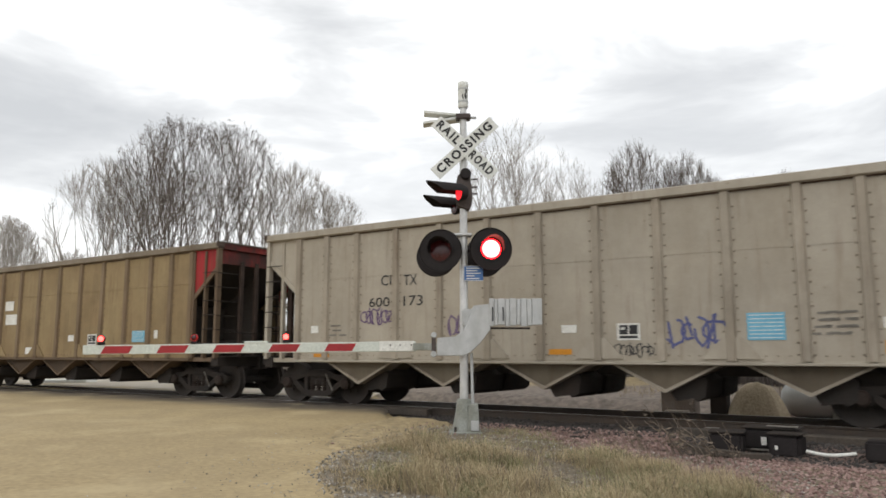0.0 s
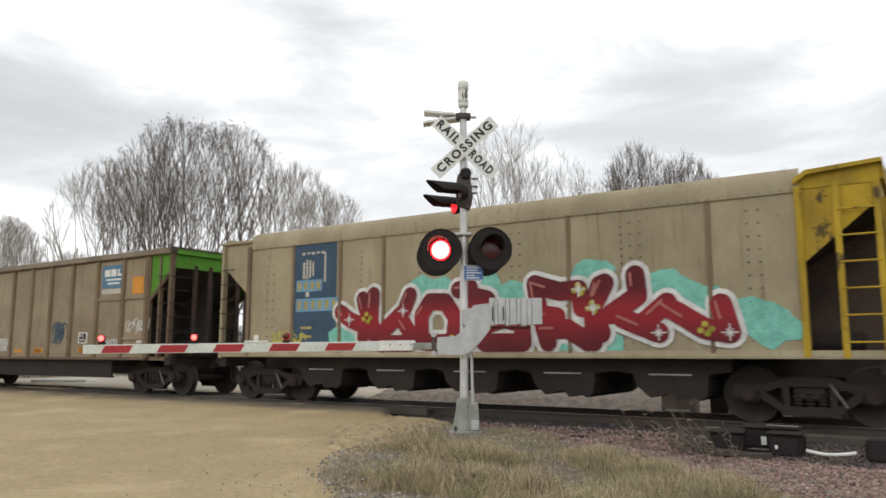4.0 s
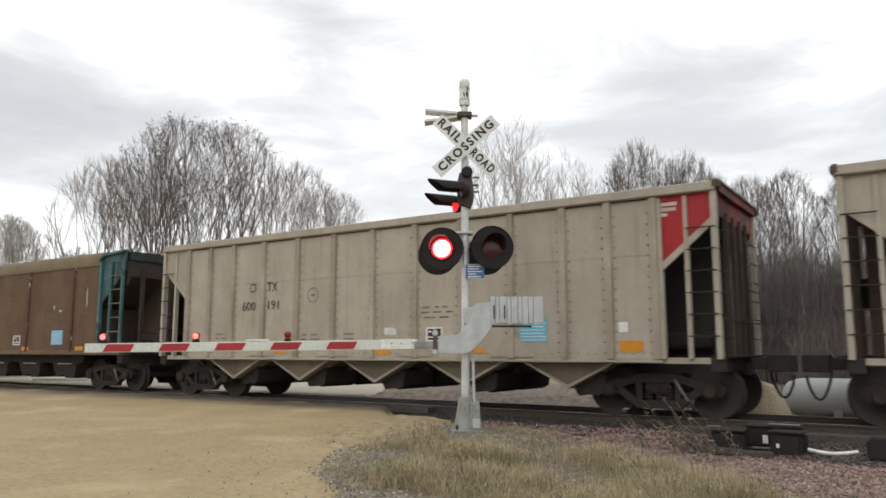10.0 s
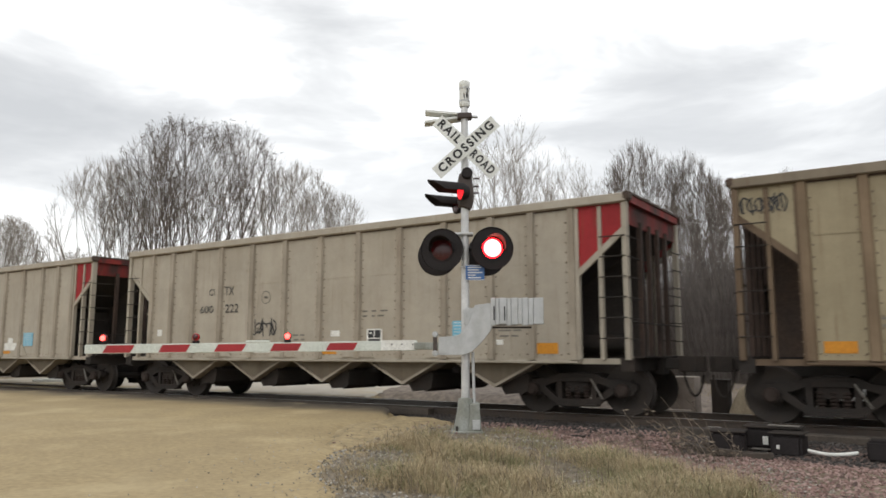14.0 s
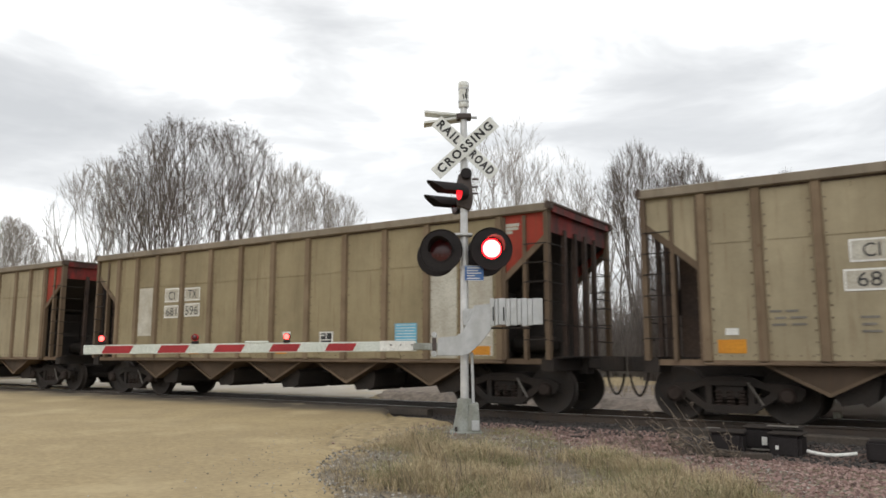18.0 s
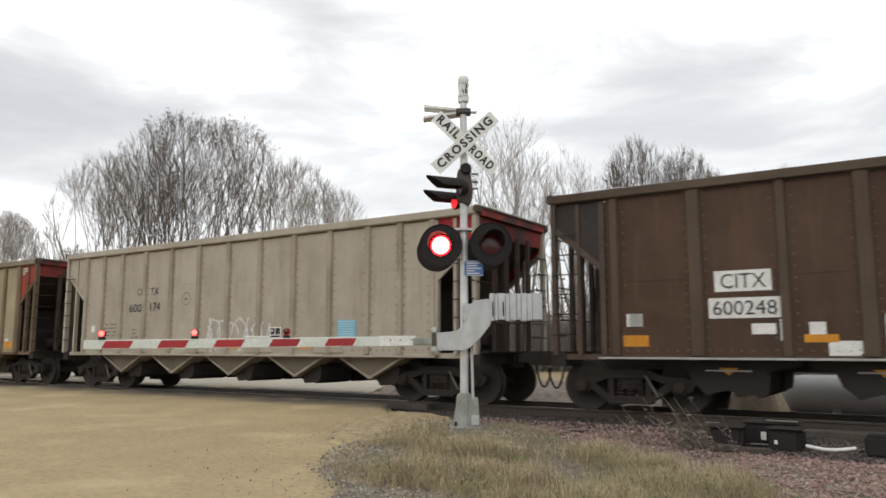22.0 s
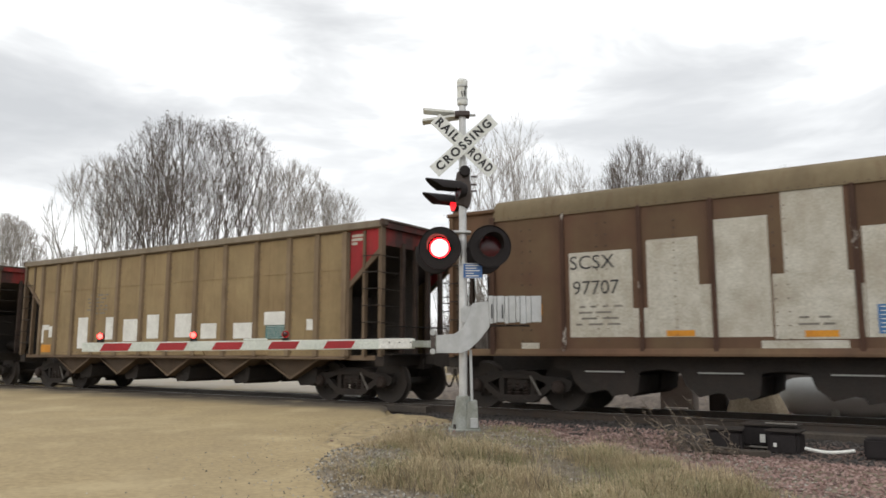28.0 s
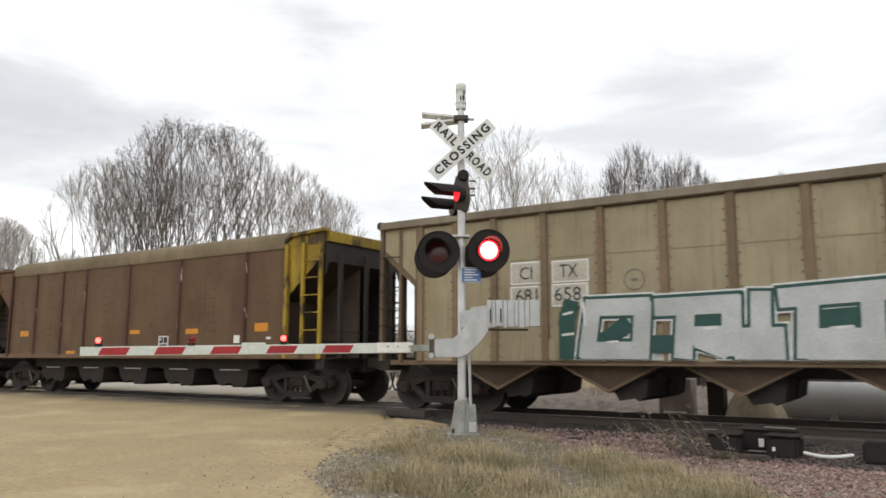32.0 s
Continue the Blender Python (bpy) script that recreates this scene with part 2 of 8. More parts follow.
brown_body = body_paint("oxide_brown_paint", (0.135, 0.073, 0.042), (0.055, 0.034, 0.023), 0.75, second=(0.14, 0.095, 0.055))
brown_panel = dusted(body_paint("dusty_oxide_brown_sheet", (0.108, 0.054, 0.034), (0.052, 0.031, 0.022), 0.7, second=(0.114, 0.070, 0.042)), (0.138, 0.094, 0.052), 0.75)
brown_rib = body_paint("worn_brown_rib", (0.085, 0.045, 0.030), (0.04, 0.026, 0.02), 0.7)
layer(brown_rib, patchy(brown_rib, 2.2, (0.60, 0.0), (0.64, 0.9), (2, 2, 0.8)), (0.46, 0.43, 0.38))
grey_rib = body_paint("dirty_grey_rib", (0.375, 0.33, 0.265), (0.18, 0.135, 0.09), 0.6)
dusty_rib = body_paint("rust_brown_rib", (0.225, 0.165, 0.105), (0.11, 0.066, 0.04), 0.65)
worn_chord = body_paint("dusty_grey_top_chord", (0.25, 0.21, 0.155), (0.13, 0.095, 0.065), 0.6)
scuffed_grey = body_paint("scuffed_pale_gusset", (0.60, 0.56, 0.48), (0.30, 0.24, 0.17), 0.5)
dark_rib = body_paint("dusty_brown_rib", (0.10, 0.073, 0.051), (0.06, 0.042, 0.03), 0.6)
dark_body = body_paint("dark_brown_paint", (0.094, 0.055, 0.036), (0.04, 0.03, 0.023), 0.7)
shoulder_dust = body_paint("khaki_dust", (0.205, 0.16, 0.095), (0.12, 0.085, 0.052), 0.6)
red_paint = body_paint("faded_red_paint", (0.37, 0.032, 0.036), (0.10, 0.025, 0.025), 0.65)
orange_red_paint = body_paint("faded_orange_red_paint", (0.37, 0.055, 0.032), (0.11, 0.03, 0.025), 0.7)
sooty_red = body_paint("soot_stained_red_paint", (0.27, 0.035, 0.03), (0.05, 0.025, 0.022), 0.95)
layer(sooty_red, patchy(sooty_red, 1.4, (0.44, 0.0), (0.58, 0.85), (1, 1, 0.5), 7.0), (0.04, 0.03, 0.026))
sill_rust = body_paint("rust_brown_side_sill", (0.185, 0.13, 0.085), (0.08, 0.055, 0.038), 0.75)
rib_rust = body_paint("rust_stained_end_posts", (0.165, 0.118, 0.077), (0.065, 0.042, 0.03), 0.7)
green_paint = body_paint("leaf_green_paint", (0.10, 0.30, 0.03), (0.08, 0.10, 0.04), 0.5)
teal_paint = body_paint("faded_teal_paint", (0.068, 0.165, 0.17), (0.035, 0.04, 0.04), 0.9)
layer(teal_paint, patchy(teal_paint, 1.7, (0.52, 0.0), (0.58, 0.85), (1, 1, 0.6), 7.0), (0.04, 0.045, 0.045))
layer(teal_paint, patchy(teal_paint, 5.0, (0.60, 0.0), (0.66, 0.7), (1, 1, 0.5), 7.0), (0.20, 0.24, 0.235))
sooty_teal = body_paint("soot_stained_teal_paint", (0.035, 0.075, 0.078), (0.03, 0.033, 0.033), 0.95)
layer(sooty_teal, patchy(sooty_teal, 1.6, (0.46, 0.0), (0.56, 0.9), (1, 1, 0.6), 7.0), (0.032, 0.03, 0.028))
yellow_paint = body_paint("dirty_yellow_paint", (0.50, 0.34, 0.03), (0.14, 0.09, 0.03), 0.8)
layer(yellow_paint, patchy(yellow_paint, 3.0, (0.60, 0.0), (0.63, 0.85), (1, 1, 0.7), 7.0), (0.045, 0.035, 0.025))
grimy_yellow = body_paint("soot_stained_yellow_paint", (0.40, 0.27, 0.03), (0.08, 0.055, 0.03), 0.95)
layer(grimy_yellow, patchy(grimy_yellow, 1.6, (0.50, 0.0), (0.57, 0.92), (1, 1, 0.6), 7.0), (0.045, 0.035, 0.026))
grime = surface("black_underframe_grime", (0.032, 0.029, 0.0265), (0.038, 0.032, 0.029), rough=0.9, scale=3.0, grain=40.0, relief=0.3, dirt=(0.056, 0.043, 0.035), dirt_amount=0.6, streak=(2, 2, 2), spec=0.15)
steel_worn = surface("worn_wheel_steel", (0.034, 0.029, 0.026), (0.046, 0.037, 0.031), rough=0.8, metal=0.0, scale=4.0, grain=50.0, relief=0.15)
tread = surface("bright_tread_steel", (0.45, 0.44, 0.42), rough=0.3, metal=1.0, scale=10.0, grain=80.0, relief=0.05)
rail_steel = surface("rail_steel", (0.062, 0.051, 0.043), (0.08, 0.06, 0.047), rough=0.7, metal=0.2, scale=5.0, grain=60.0, relief=0.2, place="World")
white_mark = surface("white_marking", (0.72, 0.72, 0.68), (0.6, 0.59, 0.55), rough=0.6, scale=3.0, grain=50.0, relief=0.0)
faded_white = surface("faded_white_patch", (0.52, 0.50, 0.43), (0.38, 0.35, 0.285), rough=0.65, scale=2.2, grain=30.0, relief=0.0, dirt=(0.3, 0.25, 0.18), dirt_amount=0.5, streak=(3, 3, 1))
black_mark = surface("black_marking", (0.035, 0.035, 0.037), rough=0.6, scale=3.0, grain=50.0, relief=0.0)
charcoal_mark = surface("charcoal_stencil", (0.075, 0.07, 0.06), rough=0.7, scale=3.0, grain=50.0, relief=0.0)
red_orange_mark = surface("red_orange_label", (0.50, 0.085, 0.03), rough=0.6, scale=3.0, grain=50.0, relief=0.0)
dim_mark = surface("faded_stencil", (0.19, 0.175, 0.15), rough=0.7, scale=3.0, grain=50.0, relief=0.0)
cyan_mark = surface("pale_blue_panel", (0.16, 0.42, 0.56), (0.13, 0.36, 0.50), rough=0.6, scale=3.0, grain=50.0, relief=0.0)
orange_mark = surface("orange_reflector", (0.58, 0.25, 0.02), (0.5, 0.2, 0.02), rough=0.5, scale=3.0, grain=50.0, relief=0.0)
galvanised = surface("galvanised_steel", (0.52, 0.53, 0.53), (0.42, 0.43, 0.43), rough=0.5, metal=0.35, mottle=0.3, scale=5.0, grain=160.0, relief=0.08, dirt=(0.33, 0.32, 0.29), dirt_amount=0.4, streak=(5, 5, 1))
mast_paint = surface("aluminium_mast_paint", (0.62, 0.62, 0.61), (0.5, 0.5, 0.5), rough=0.42, metal=0.35, scale=5.0, grain=45.0, relief=0.03, mottle=0.2, dirt=(0.3, 0.3, 0.28), dirt_amount=0.35, streak=(9, 9, 1.2))
sign_white = surface("white_sign_sheeting", (0.74, 0.75, 0.72), (0.66, 0.67, 0.63), rough=0.5, scale=3.0, grain=70.0, relief=0.02, dirt=(0.5, 0.5, 0.44), dirt_amount=0.3, streak=(4, 4, 4))
arm_white = surface("white_gate_sheeting", (0.60, 0.63, 0.58), (0.50, 0.54, 0.49), rough=0.5, scale=2.0, grain=70.0, relief=0.02)
arm_red = surface("red_gate_sheeting", (0.36, 0.03, 0.035), (0.27, 0.025, 0.03), rough=0.5, scale=2.0, grain=70.0, relief=0.02)
signal_black = surface("black_signal_housing", (0.021, 0.018, 0.018), (0.029, 0.025, 0.025), rough=0.7, scale=4.0, grain=60.0, relief=0.05, spec=0.15)
brown_cast = surface("brown_cast_bracket", (0.062, 0.048, 0.043), (0.09, 0.072, 0.064), rough=0.6, scale=6.0, grain=50.0, relief=0.15)
concrete = surface("rough_grey_base", (0.30, 0.31, 0.285), (0.22, 0.23, 0.20), rough=0.85, scale=5.0, grain=40.0, relief=0.4, dirt=(0.16, 0.15, 0.11), dirt_amount=0.6, streak=(6, 6, 2))
pink_concrete = surface("pinkish_concrete", (0.33, 0.285, 0.245), (0.26, 0.22, 0.19), rough=0.9, scale=3.0, grain=40.0, relief=0.3)
bark = surface("grey_bark", (0.33, 0.295, 0.255), (0.25, 0.22, 0.19), rough=0.9, scale=3.0, grain=12.0, relief=0.2)
bark_dark = surface("dark_bark", (0.175, 0.148, 0.128), (0.125, 0.105, 0.09), rough=0.9, scale=3.0, grain=12.0, relief=0.2)
tie_wood = surface("creosoted_timber", (0.058, 0.049, 0.041), (0.09, 0.074, 0.06), rough=0.9, scale=2.0, grain=25.0, relief=0.4)
tank_paint = surface("white_tank_paint", (0.47, 0.48, 0.47), (0.38, 0.39, 0.38), rough=0.45, scale=1.2, grain=200.0, relief=0.02, dirt=(0.33, 0.32, 0.28), dirt_amount=0.5, streak=(2, 2, 2))
lens_off = surface("dark_red_lens", (0.06, 0.008, 0.010), rough=0.25, scale=5.0, grain=40.0, relief=0.0, spec=0.5)
pale_spray = surface("silver_white_spray", (0.50, 0.515, 0.505), (0.38, 0.395, 0.385), rough=0.55, scale=1.2, relief=0.0, mottle=0.5)
pine_spray = surface("dark_green_spray", (0.022, 0.065, 0.055), (0.03, 0.08, 0.07), rough=0.6, relief=0.0)

# ---- ground, road, track ----


def track_uw(x, y):
    return x * ALONG.x + y * ALONG.y, x * ACROSS.x + y * ACROSS.y


def from_track(u, w, z=0.0):
    p = ALONG * u + ACROSS * w
    return Vector((p.x, p.y, z))


def ease(a, b, x):
    k = min(1.0, max(0.0, (x - a) / (b - a)))
    return k * k * (3 - 2 * k)


def road_edge(y):
    """Where the dirt road ends towards the grass, as x for each y."""
    return 0.52 - 0.28 * y + 0.0075 * y * y + 0.08 * ease(7.5, 9.5, y) + 0.85 * ease(11.8, 13.8, y) * ease(18.5, 16.0, y) + 0.16 * noise.noise((y * 0.7, 3.1, 0)) + 0.06 * noise.noise((y * 3.0, 7.7, 0))


def grass_edge(y):
    """Where the tan dirt beside the road gives way to grass."""
    return road_edge(y) - 0.10 * ease(9.5, 7.5, y) + 1.6 * ease(8.2, 13.5, y) + 0.10 * noise.noise((y * 1.7, 5.0, 0))


def lie(x, y):
    """The height of the natural ground."""
    u, w = track_uw(x, y)
    z = -0.20 * ease(5.6, 2.6, u) * ease(3.0, 7.0, w) * ease(-60, -20, u)
    z += 0.03 * noise.noise((x * 0.5, y * 0.5, 0)) + 0.012 * noise.noise((x * 2.3, y * 2.3, 4))
    if x < road_edge(y):
        z = min(z, 0.0) - 0.06
    if x >= road_edge(y):
        z += 0.01 * ease(9.0, 12.3, w) * ease(20.0, 16.0, w) * ease(1.5, 0.0, x - road_edge(y))
    if 10.0 < w < 18.6 and x > road_edge(y):
        near = 1.1 * ease(6.3, 7.6, u) + 0.7 * ease(9.0, 10.5, u)
        z -= 0.35 * ease(10.1 + near, 11.0 + near, w) * ease(18.6, 17.8, w)
    if w > 18:
        z += 0.25 * ease(18.2, 24, w) * ease(12, 4, u)
    return z


def steps(stops):
    out = []
    for a, b, d in stops:
        out += list(np.arange(a, b - d * 0.5, d))
    return [float(v) for v in out] + [float(stops[-1][1])]


def sheet(name, xs, ys, height, material, label, category, smooth=True):
    verts = [(x, y, height(x, y)) for y in ys for x in xs]
    n = len(xs)
    faces = [(j * n + i, j * n + i + 1, (j + 1) * n + i + 1, (j + 1) * n + i) for j in range(len(ys) - 1) for i in range(n - 1)]
    mesh = bpy.data.meshes.new(name)
    mesh.from_pydata(verts, [], faces)
    mesh.materials.append(material)
    for poly in mesh.polygons:
        poly.use_smooth = smooth
    bare, rocky = mesh.attributes.new("packed", "FLOAT", "POINT"), mesh.attributes.new("stony", "FLOAT", "POINT")
    for k, (x, y, z) in enumerate(verts):
        u, w = track_uw(x, y)
        bare.data[k].value = max(ease(0.20 + 0.55 * ease(7.5, 10.0, y), -0.1, x - grass_edge(y)) if abs(x) < 30 and -6 < y < 40 else 0.0, 0.5 * ease(22.5, 25.5, w))
        rocky.data[k].value = 0.9 * ease(17.3, 18.2, w) * ease(25.5, 22.5, w)
    return tagged(new(name, mesh), label, category, kind="structure")


dry_ground = surface("dry_grass_soil", (0.245, 0.20, 0.138), (0.185, 0.152, 0.108), rough=0.95, scale=0.9, grain=22.0, relief=0.6, depth=0.03, place="World",
                     dirt=(0.12, 0.105, 0.085), dirt_amount=0.8, streak=(1.7, 1.7, 1.7))
dirt_road_mat = surface("packed_tan_dirt", (0.405, 0.312, 0.168), (0.325, 0.25, 0.138), rough=0.92, scale=0.35, grain=14.0, relief=0.25, depth=0.015, place="World",
                        dirt=(0.27, 0.21, 0.125), dirt_amount=0.45, streak=(0.6, 0.4, 1.0))
# soft shade along the train, put into the road's colour
rail_shade = dirt_road_mat.node_tree.nodes.new("ShaderNodeAttribute")
rail_shade.attribute_name = "rail_shade"
layer(dirt_road_mat, rail_shade.outputs["Fac"], (0.078, 0.066, 0.054))
pale_gravel = dirt_road_mat.node_tree.nodes.new("ShaderNodeAttribute")
pale_gravel.attribute_name = "pale_gravel"
layer(dirt_road_mat, pale_gravel.outputs["Fac"], (0.52, 0.48, 0.42))
packed = dry_ground.node_tree.nodes.new("ShaderNodeAttribute")
packed.attribute_name = "packed"
blur = mixed(dry_ground.node_tree, 1.0, packed.outputs["Fac"], patchy(dry_ground, 2.6, (0.3, -0.45), (0.7, 0.45)), "ADD")
layer(dry_ground, ramp(dry_ground.node_tree, blur, [(0.30, (0, 0, 0)), (0.75, (1, 1, 1))]), (0.375, 0.292, 0.165))
stony = dry_ground.node_tree.nodes.new("ShaderNodeAttribute")
stony.attribute_name = "stony"
layer(dry_ground, stony.outputs["Fac"], (0.235, 0.195, 0.165))
layer(dry_ground, 1.0, patchy(dry_ground, 5.0, (0.34, 0.62), (0.66, 1.25), (1, 1, 1), 8.0), "MULTIPLY")
layer(dirt_road_mat, patchy(dirt_road_mat, 1.0, (0.50, 0.0), (0.72, 0.25), (1.5, 0.30, 1.0)), (0.275, 0.215, 0.13))
layer(dirt_road_mat, patchy(dirt_road_mat, 0.55, (0.52, 0.0), (0.68, 0.6)), (0.50, 0.40, 0.235))
layer(dirt_road_mat, patchy(dirt_road_mat, 9.0, (0.66, 0.0), (0.70, 0.5), (1, 1, 1), 7.0), (0.18, 0.145, 0.095))
# dirty stone, with the shade of rails and tie ends in its colour
ballast_mat = surface("dirty_shaded_bed", (0.066, 0.056, 0.05), (0.05, 0.043, 0.039), rough=0.95, scale=1.5, grain=24.0, relief=1.0, depth=0.04, place="World",
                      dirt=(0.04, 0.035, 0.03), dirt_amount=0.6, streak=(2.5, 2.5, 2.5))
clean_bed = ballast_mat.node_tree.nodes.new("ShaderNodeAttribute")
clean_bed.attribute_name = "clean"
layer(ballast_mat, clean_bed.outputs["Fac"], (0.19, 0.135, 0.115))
sheet("ground", steps([(-2400, -400, 500), (-400, -80, 64), (-80, -20, 6), (-20, 20, 0.3), (20, 80, 6), (80, 400, 64), (400, 2400, 500)]),
      steps([(-400, -60, 85), (-60, -4, 8), (-4, 28, 0.3), (28, 76, 6), (76, 400, 54), (400, 2800, 400)]), lie, dry_ground,
      "dry winter grass and bare soil beside the track", "ground")


def lay_road():
    verts, faces = [], []
    cols = [0, 0.12, 0.3, 0.6, 1.0, 1.6, 2.4, 3.4, 4.6, 6.2, 8.2, 10.5, 13.0, 16.0, 19.0]
    ys = steps([(-12, 40, 0.2)])
    for y in ys:
        e = road_edge(y)
        for i, c in enumerate(cols):
            x = e - c
            u, w = track_uw(x, y)
            z = -0.012 + 0.008 * ease(9.0, 12.3, w) * ease(20.0, 16.0, w) + 0.010 * noise.noise((x * 0.8, y * 0.4, 2)) - (0.05 if i == 0 else 0)
            if 12.9 < w < 15.4:
                z = -0.13
            verts.append((x, y, z))
    n = len(cols)
    faces = [(j * n + i, (j + 1) * n + i, (j + 1) * n + i + 1, j * n + i + 1) for j in range(len(ys) - 1) for i in range(n - 1)]
    mesh = bpy.data.meshes.new("road")
    mesh.from_pydata(verts, [], faces)
    mesh.materials.append(dirt_road_mat)
    # road darkened beside and between the rails, where the train shades it
    shade_strip, beyond = mesh.attributes.new("rail_shade", "FLOAT", "POINT"), mesh.attributes.new("pale_gravel", "FLOAT", "POINT")
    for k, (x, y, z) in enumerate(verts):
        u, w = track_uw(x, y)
        shade_strip.data[k].value = 0.92 * ease(10.9, 12.4, w + 0.35 * noise.noise((u * 0.8, w * 0.8, 6))) * ease(16.0, 15.1, w)
        beyond.data[k].value = 0.85 * ease(15.2, 16.0, w)
    mesh.flip_normals()
    for poly in mesh.polygons:
        poly.use_smooth = True
    tagged(new("road", mesh), "packed tan dirt road leading over the level crossing", "road", kind="structure")


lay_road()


def bed_z(u, w):
    z = -0.26 + 0.11 * ease(10.4, 12.2, w) * ease(17.9, 16.1, w) + 0.03 * noise.noise((u * 0.9, w * 0.9, 9))
    if 9.2 < u < 24:
        z -= 0.10
    return z


def lay_ballast():
    us, ws = steps([(-160, -16, 4), (-16, 9, 0.25), (9, 160, 4)]), steps([(9.8, 20.6, 0.2)])
    verts = [tuple(from_track(u, w, bed_z(u, w))) for u in us for w in ws]
    n = len(ws)
    faces = [(j * n + i, j * n + i + 1, (j + 1) * n + i + 1, (j + 1) * n + i) for j in range(len(us) - 1) for i in range(n - 1)]
    mesh = bpy.data.meshes.new("ballast")
    mesh.from_pydata(verts, [], faces)
    mesh.materials.append(ballast_mat)
    clean = mesh.attributes.new("clean", "FLOAT", "POINT")
    for k, v in enumerate(mesh.vertices):
        u, w = track_uw(v.co.x, v.co.y)
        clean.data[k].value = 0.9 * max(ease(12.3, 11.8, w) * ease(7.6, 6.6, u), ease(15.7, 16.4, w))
    tagged(new("ballast", mesh), "pinkish crushed stone bed under the railway track", "ballast", kind="structure")


lay_ballast()


def stone_mat(name, a, b, c):
    mat = bpy.data.materials.new(name)
    mat.use_nodes = True
    t = mat.node_tree
    isle = t.nodes.new("ShaderNodeNewGeometry").outputs["Random Per Island"]
    tone = ramp(t, isle, [(0.0, a), (0.5, b), (1.0, c)])
    fine = node(t, "ShaderNodeTexNoise", Scale=35.0, Detail=3.0)
    tone = mixed(t, 0.5, tone, ramp(t, fine.outputs["Fac"], [(0.3, (0.7, 0.7, 0.7)), (0.7, (1.3, 1.3, 1.3))]), "MULTIPLY")
    t.links.new(tone, t.nodes["Principled BSDF"].inputs["Base Color"])
    t.nodes["Principled BSDF"].inputs["Roughness"].default_value = 0.9
    return mat


pink_stone = stone_mat("pink_crushed_stone", (0.12, 0.078, 0.068), (0.265, 0.165, 0.143), (0.37, 0.27, 0.235))
# dark from dirt and from shade painted in around the rails
dark_stone = stone_mat("dirty_shaded_stone", (0.030, 0.027, 0.025), (0.052, 0.046, 0.042), (0.095, 0.082, 0.075))
grey_stone = stone_mat("grey_gravel", (0.10, 0.09, 0.075), (0.225, 0.205, 0.175), (0.46, 0.435, 0.39))
straw = stone_mat("dry_straw", (0.175, 0.135, 0.08), (0.30, 0.235, 0.14), (0.43, 0.35, 0.225))
pale_straw = stone_mat("pale_straw", (0.26, 0.205, 0.12), (0.43, 0.34, 0.205), (0.56, 0.46, 0.295))
green_straw = stone_mat("half_green_grass", (0.17, 0.16, 0.075), (0.265, 0.25, 0.125), (0.38, 0.35, 0.20))
weed_mat = stone_mat("dead_weed_stems", (0.08, 0.062, 0.047), (0.15, 0.118, 0.088), (0.26, 0.21, 0.16))


def scatter(name, spots, material, label, category):
    """Small angular stones, each squashed and turned its own way, in one sheet of loose stuff."""
    base = np.array([(1, 0, 0), (-1, 0, 0), (0, 1, 0), (0, -1, 0), (0, 0, 1), (0, 0, -1)], float)
    tris = np.array([(0, 2, 4), (2, 1, 4), (1, 3, 4), (3, 0, 4), (2, 0, 5), (1, 2, 5), (3, 1, 5), (0, 3, 5)])
    rng = np.random.default_rng(5)
    n = len(spots)
    spots = np.array(spots)
    v = base[None] * rng.uniform(0.55, 1.25, (n, 6, 1)) + rng.normal(0, 0.18, (n, 6, 3))
    v[:, :, 2] *= 0.7
    a = rng.uniform(0, 6.28, n)
    c, s = np.cos(a)[:, None], np.sin(a)[:, None]
    x, y = v[:, :, 0] * c - v[:, :, 1] * s, v[:, :, 0] * s + v[:, :, 1] * c
    v = np.stack([x, y, v[:, :, 2]], 2) * spots[:, None, 3:4] + spots[:, None, :3]
    f = tris[None] + 6 * np.arange(n)[:, None, None]
    mesh = bpy.data.meshes.new(name)
    mesh.from_pydata(v.reshape(-1, 3).tolist(), [], f.reshape(-1, 3).tolist())
    mesh.materials.append(material)
    tagged(new(name, mesh), label, category, kind="stuff")


def stone_edge(u):
    """How far the loose pink stones reach from the track towards the grass."""
    return 9.3 + 0.69 * (u - 4) if u > 4 else max(7.0, 9.3 - 0.9 * (4 - u))


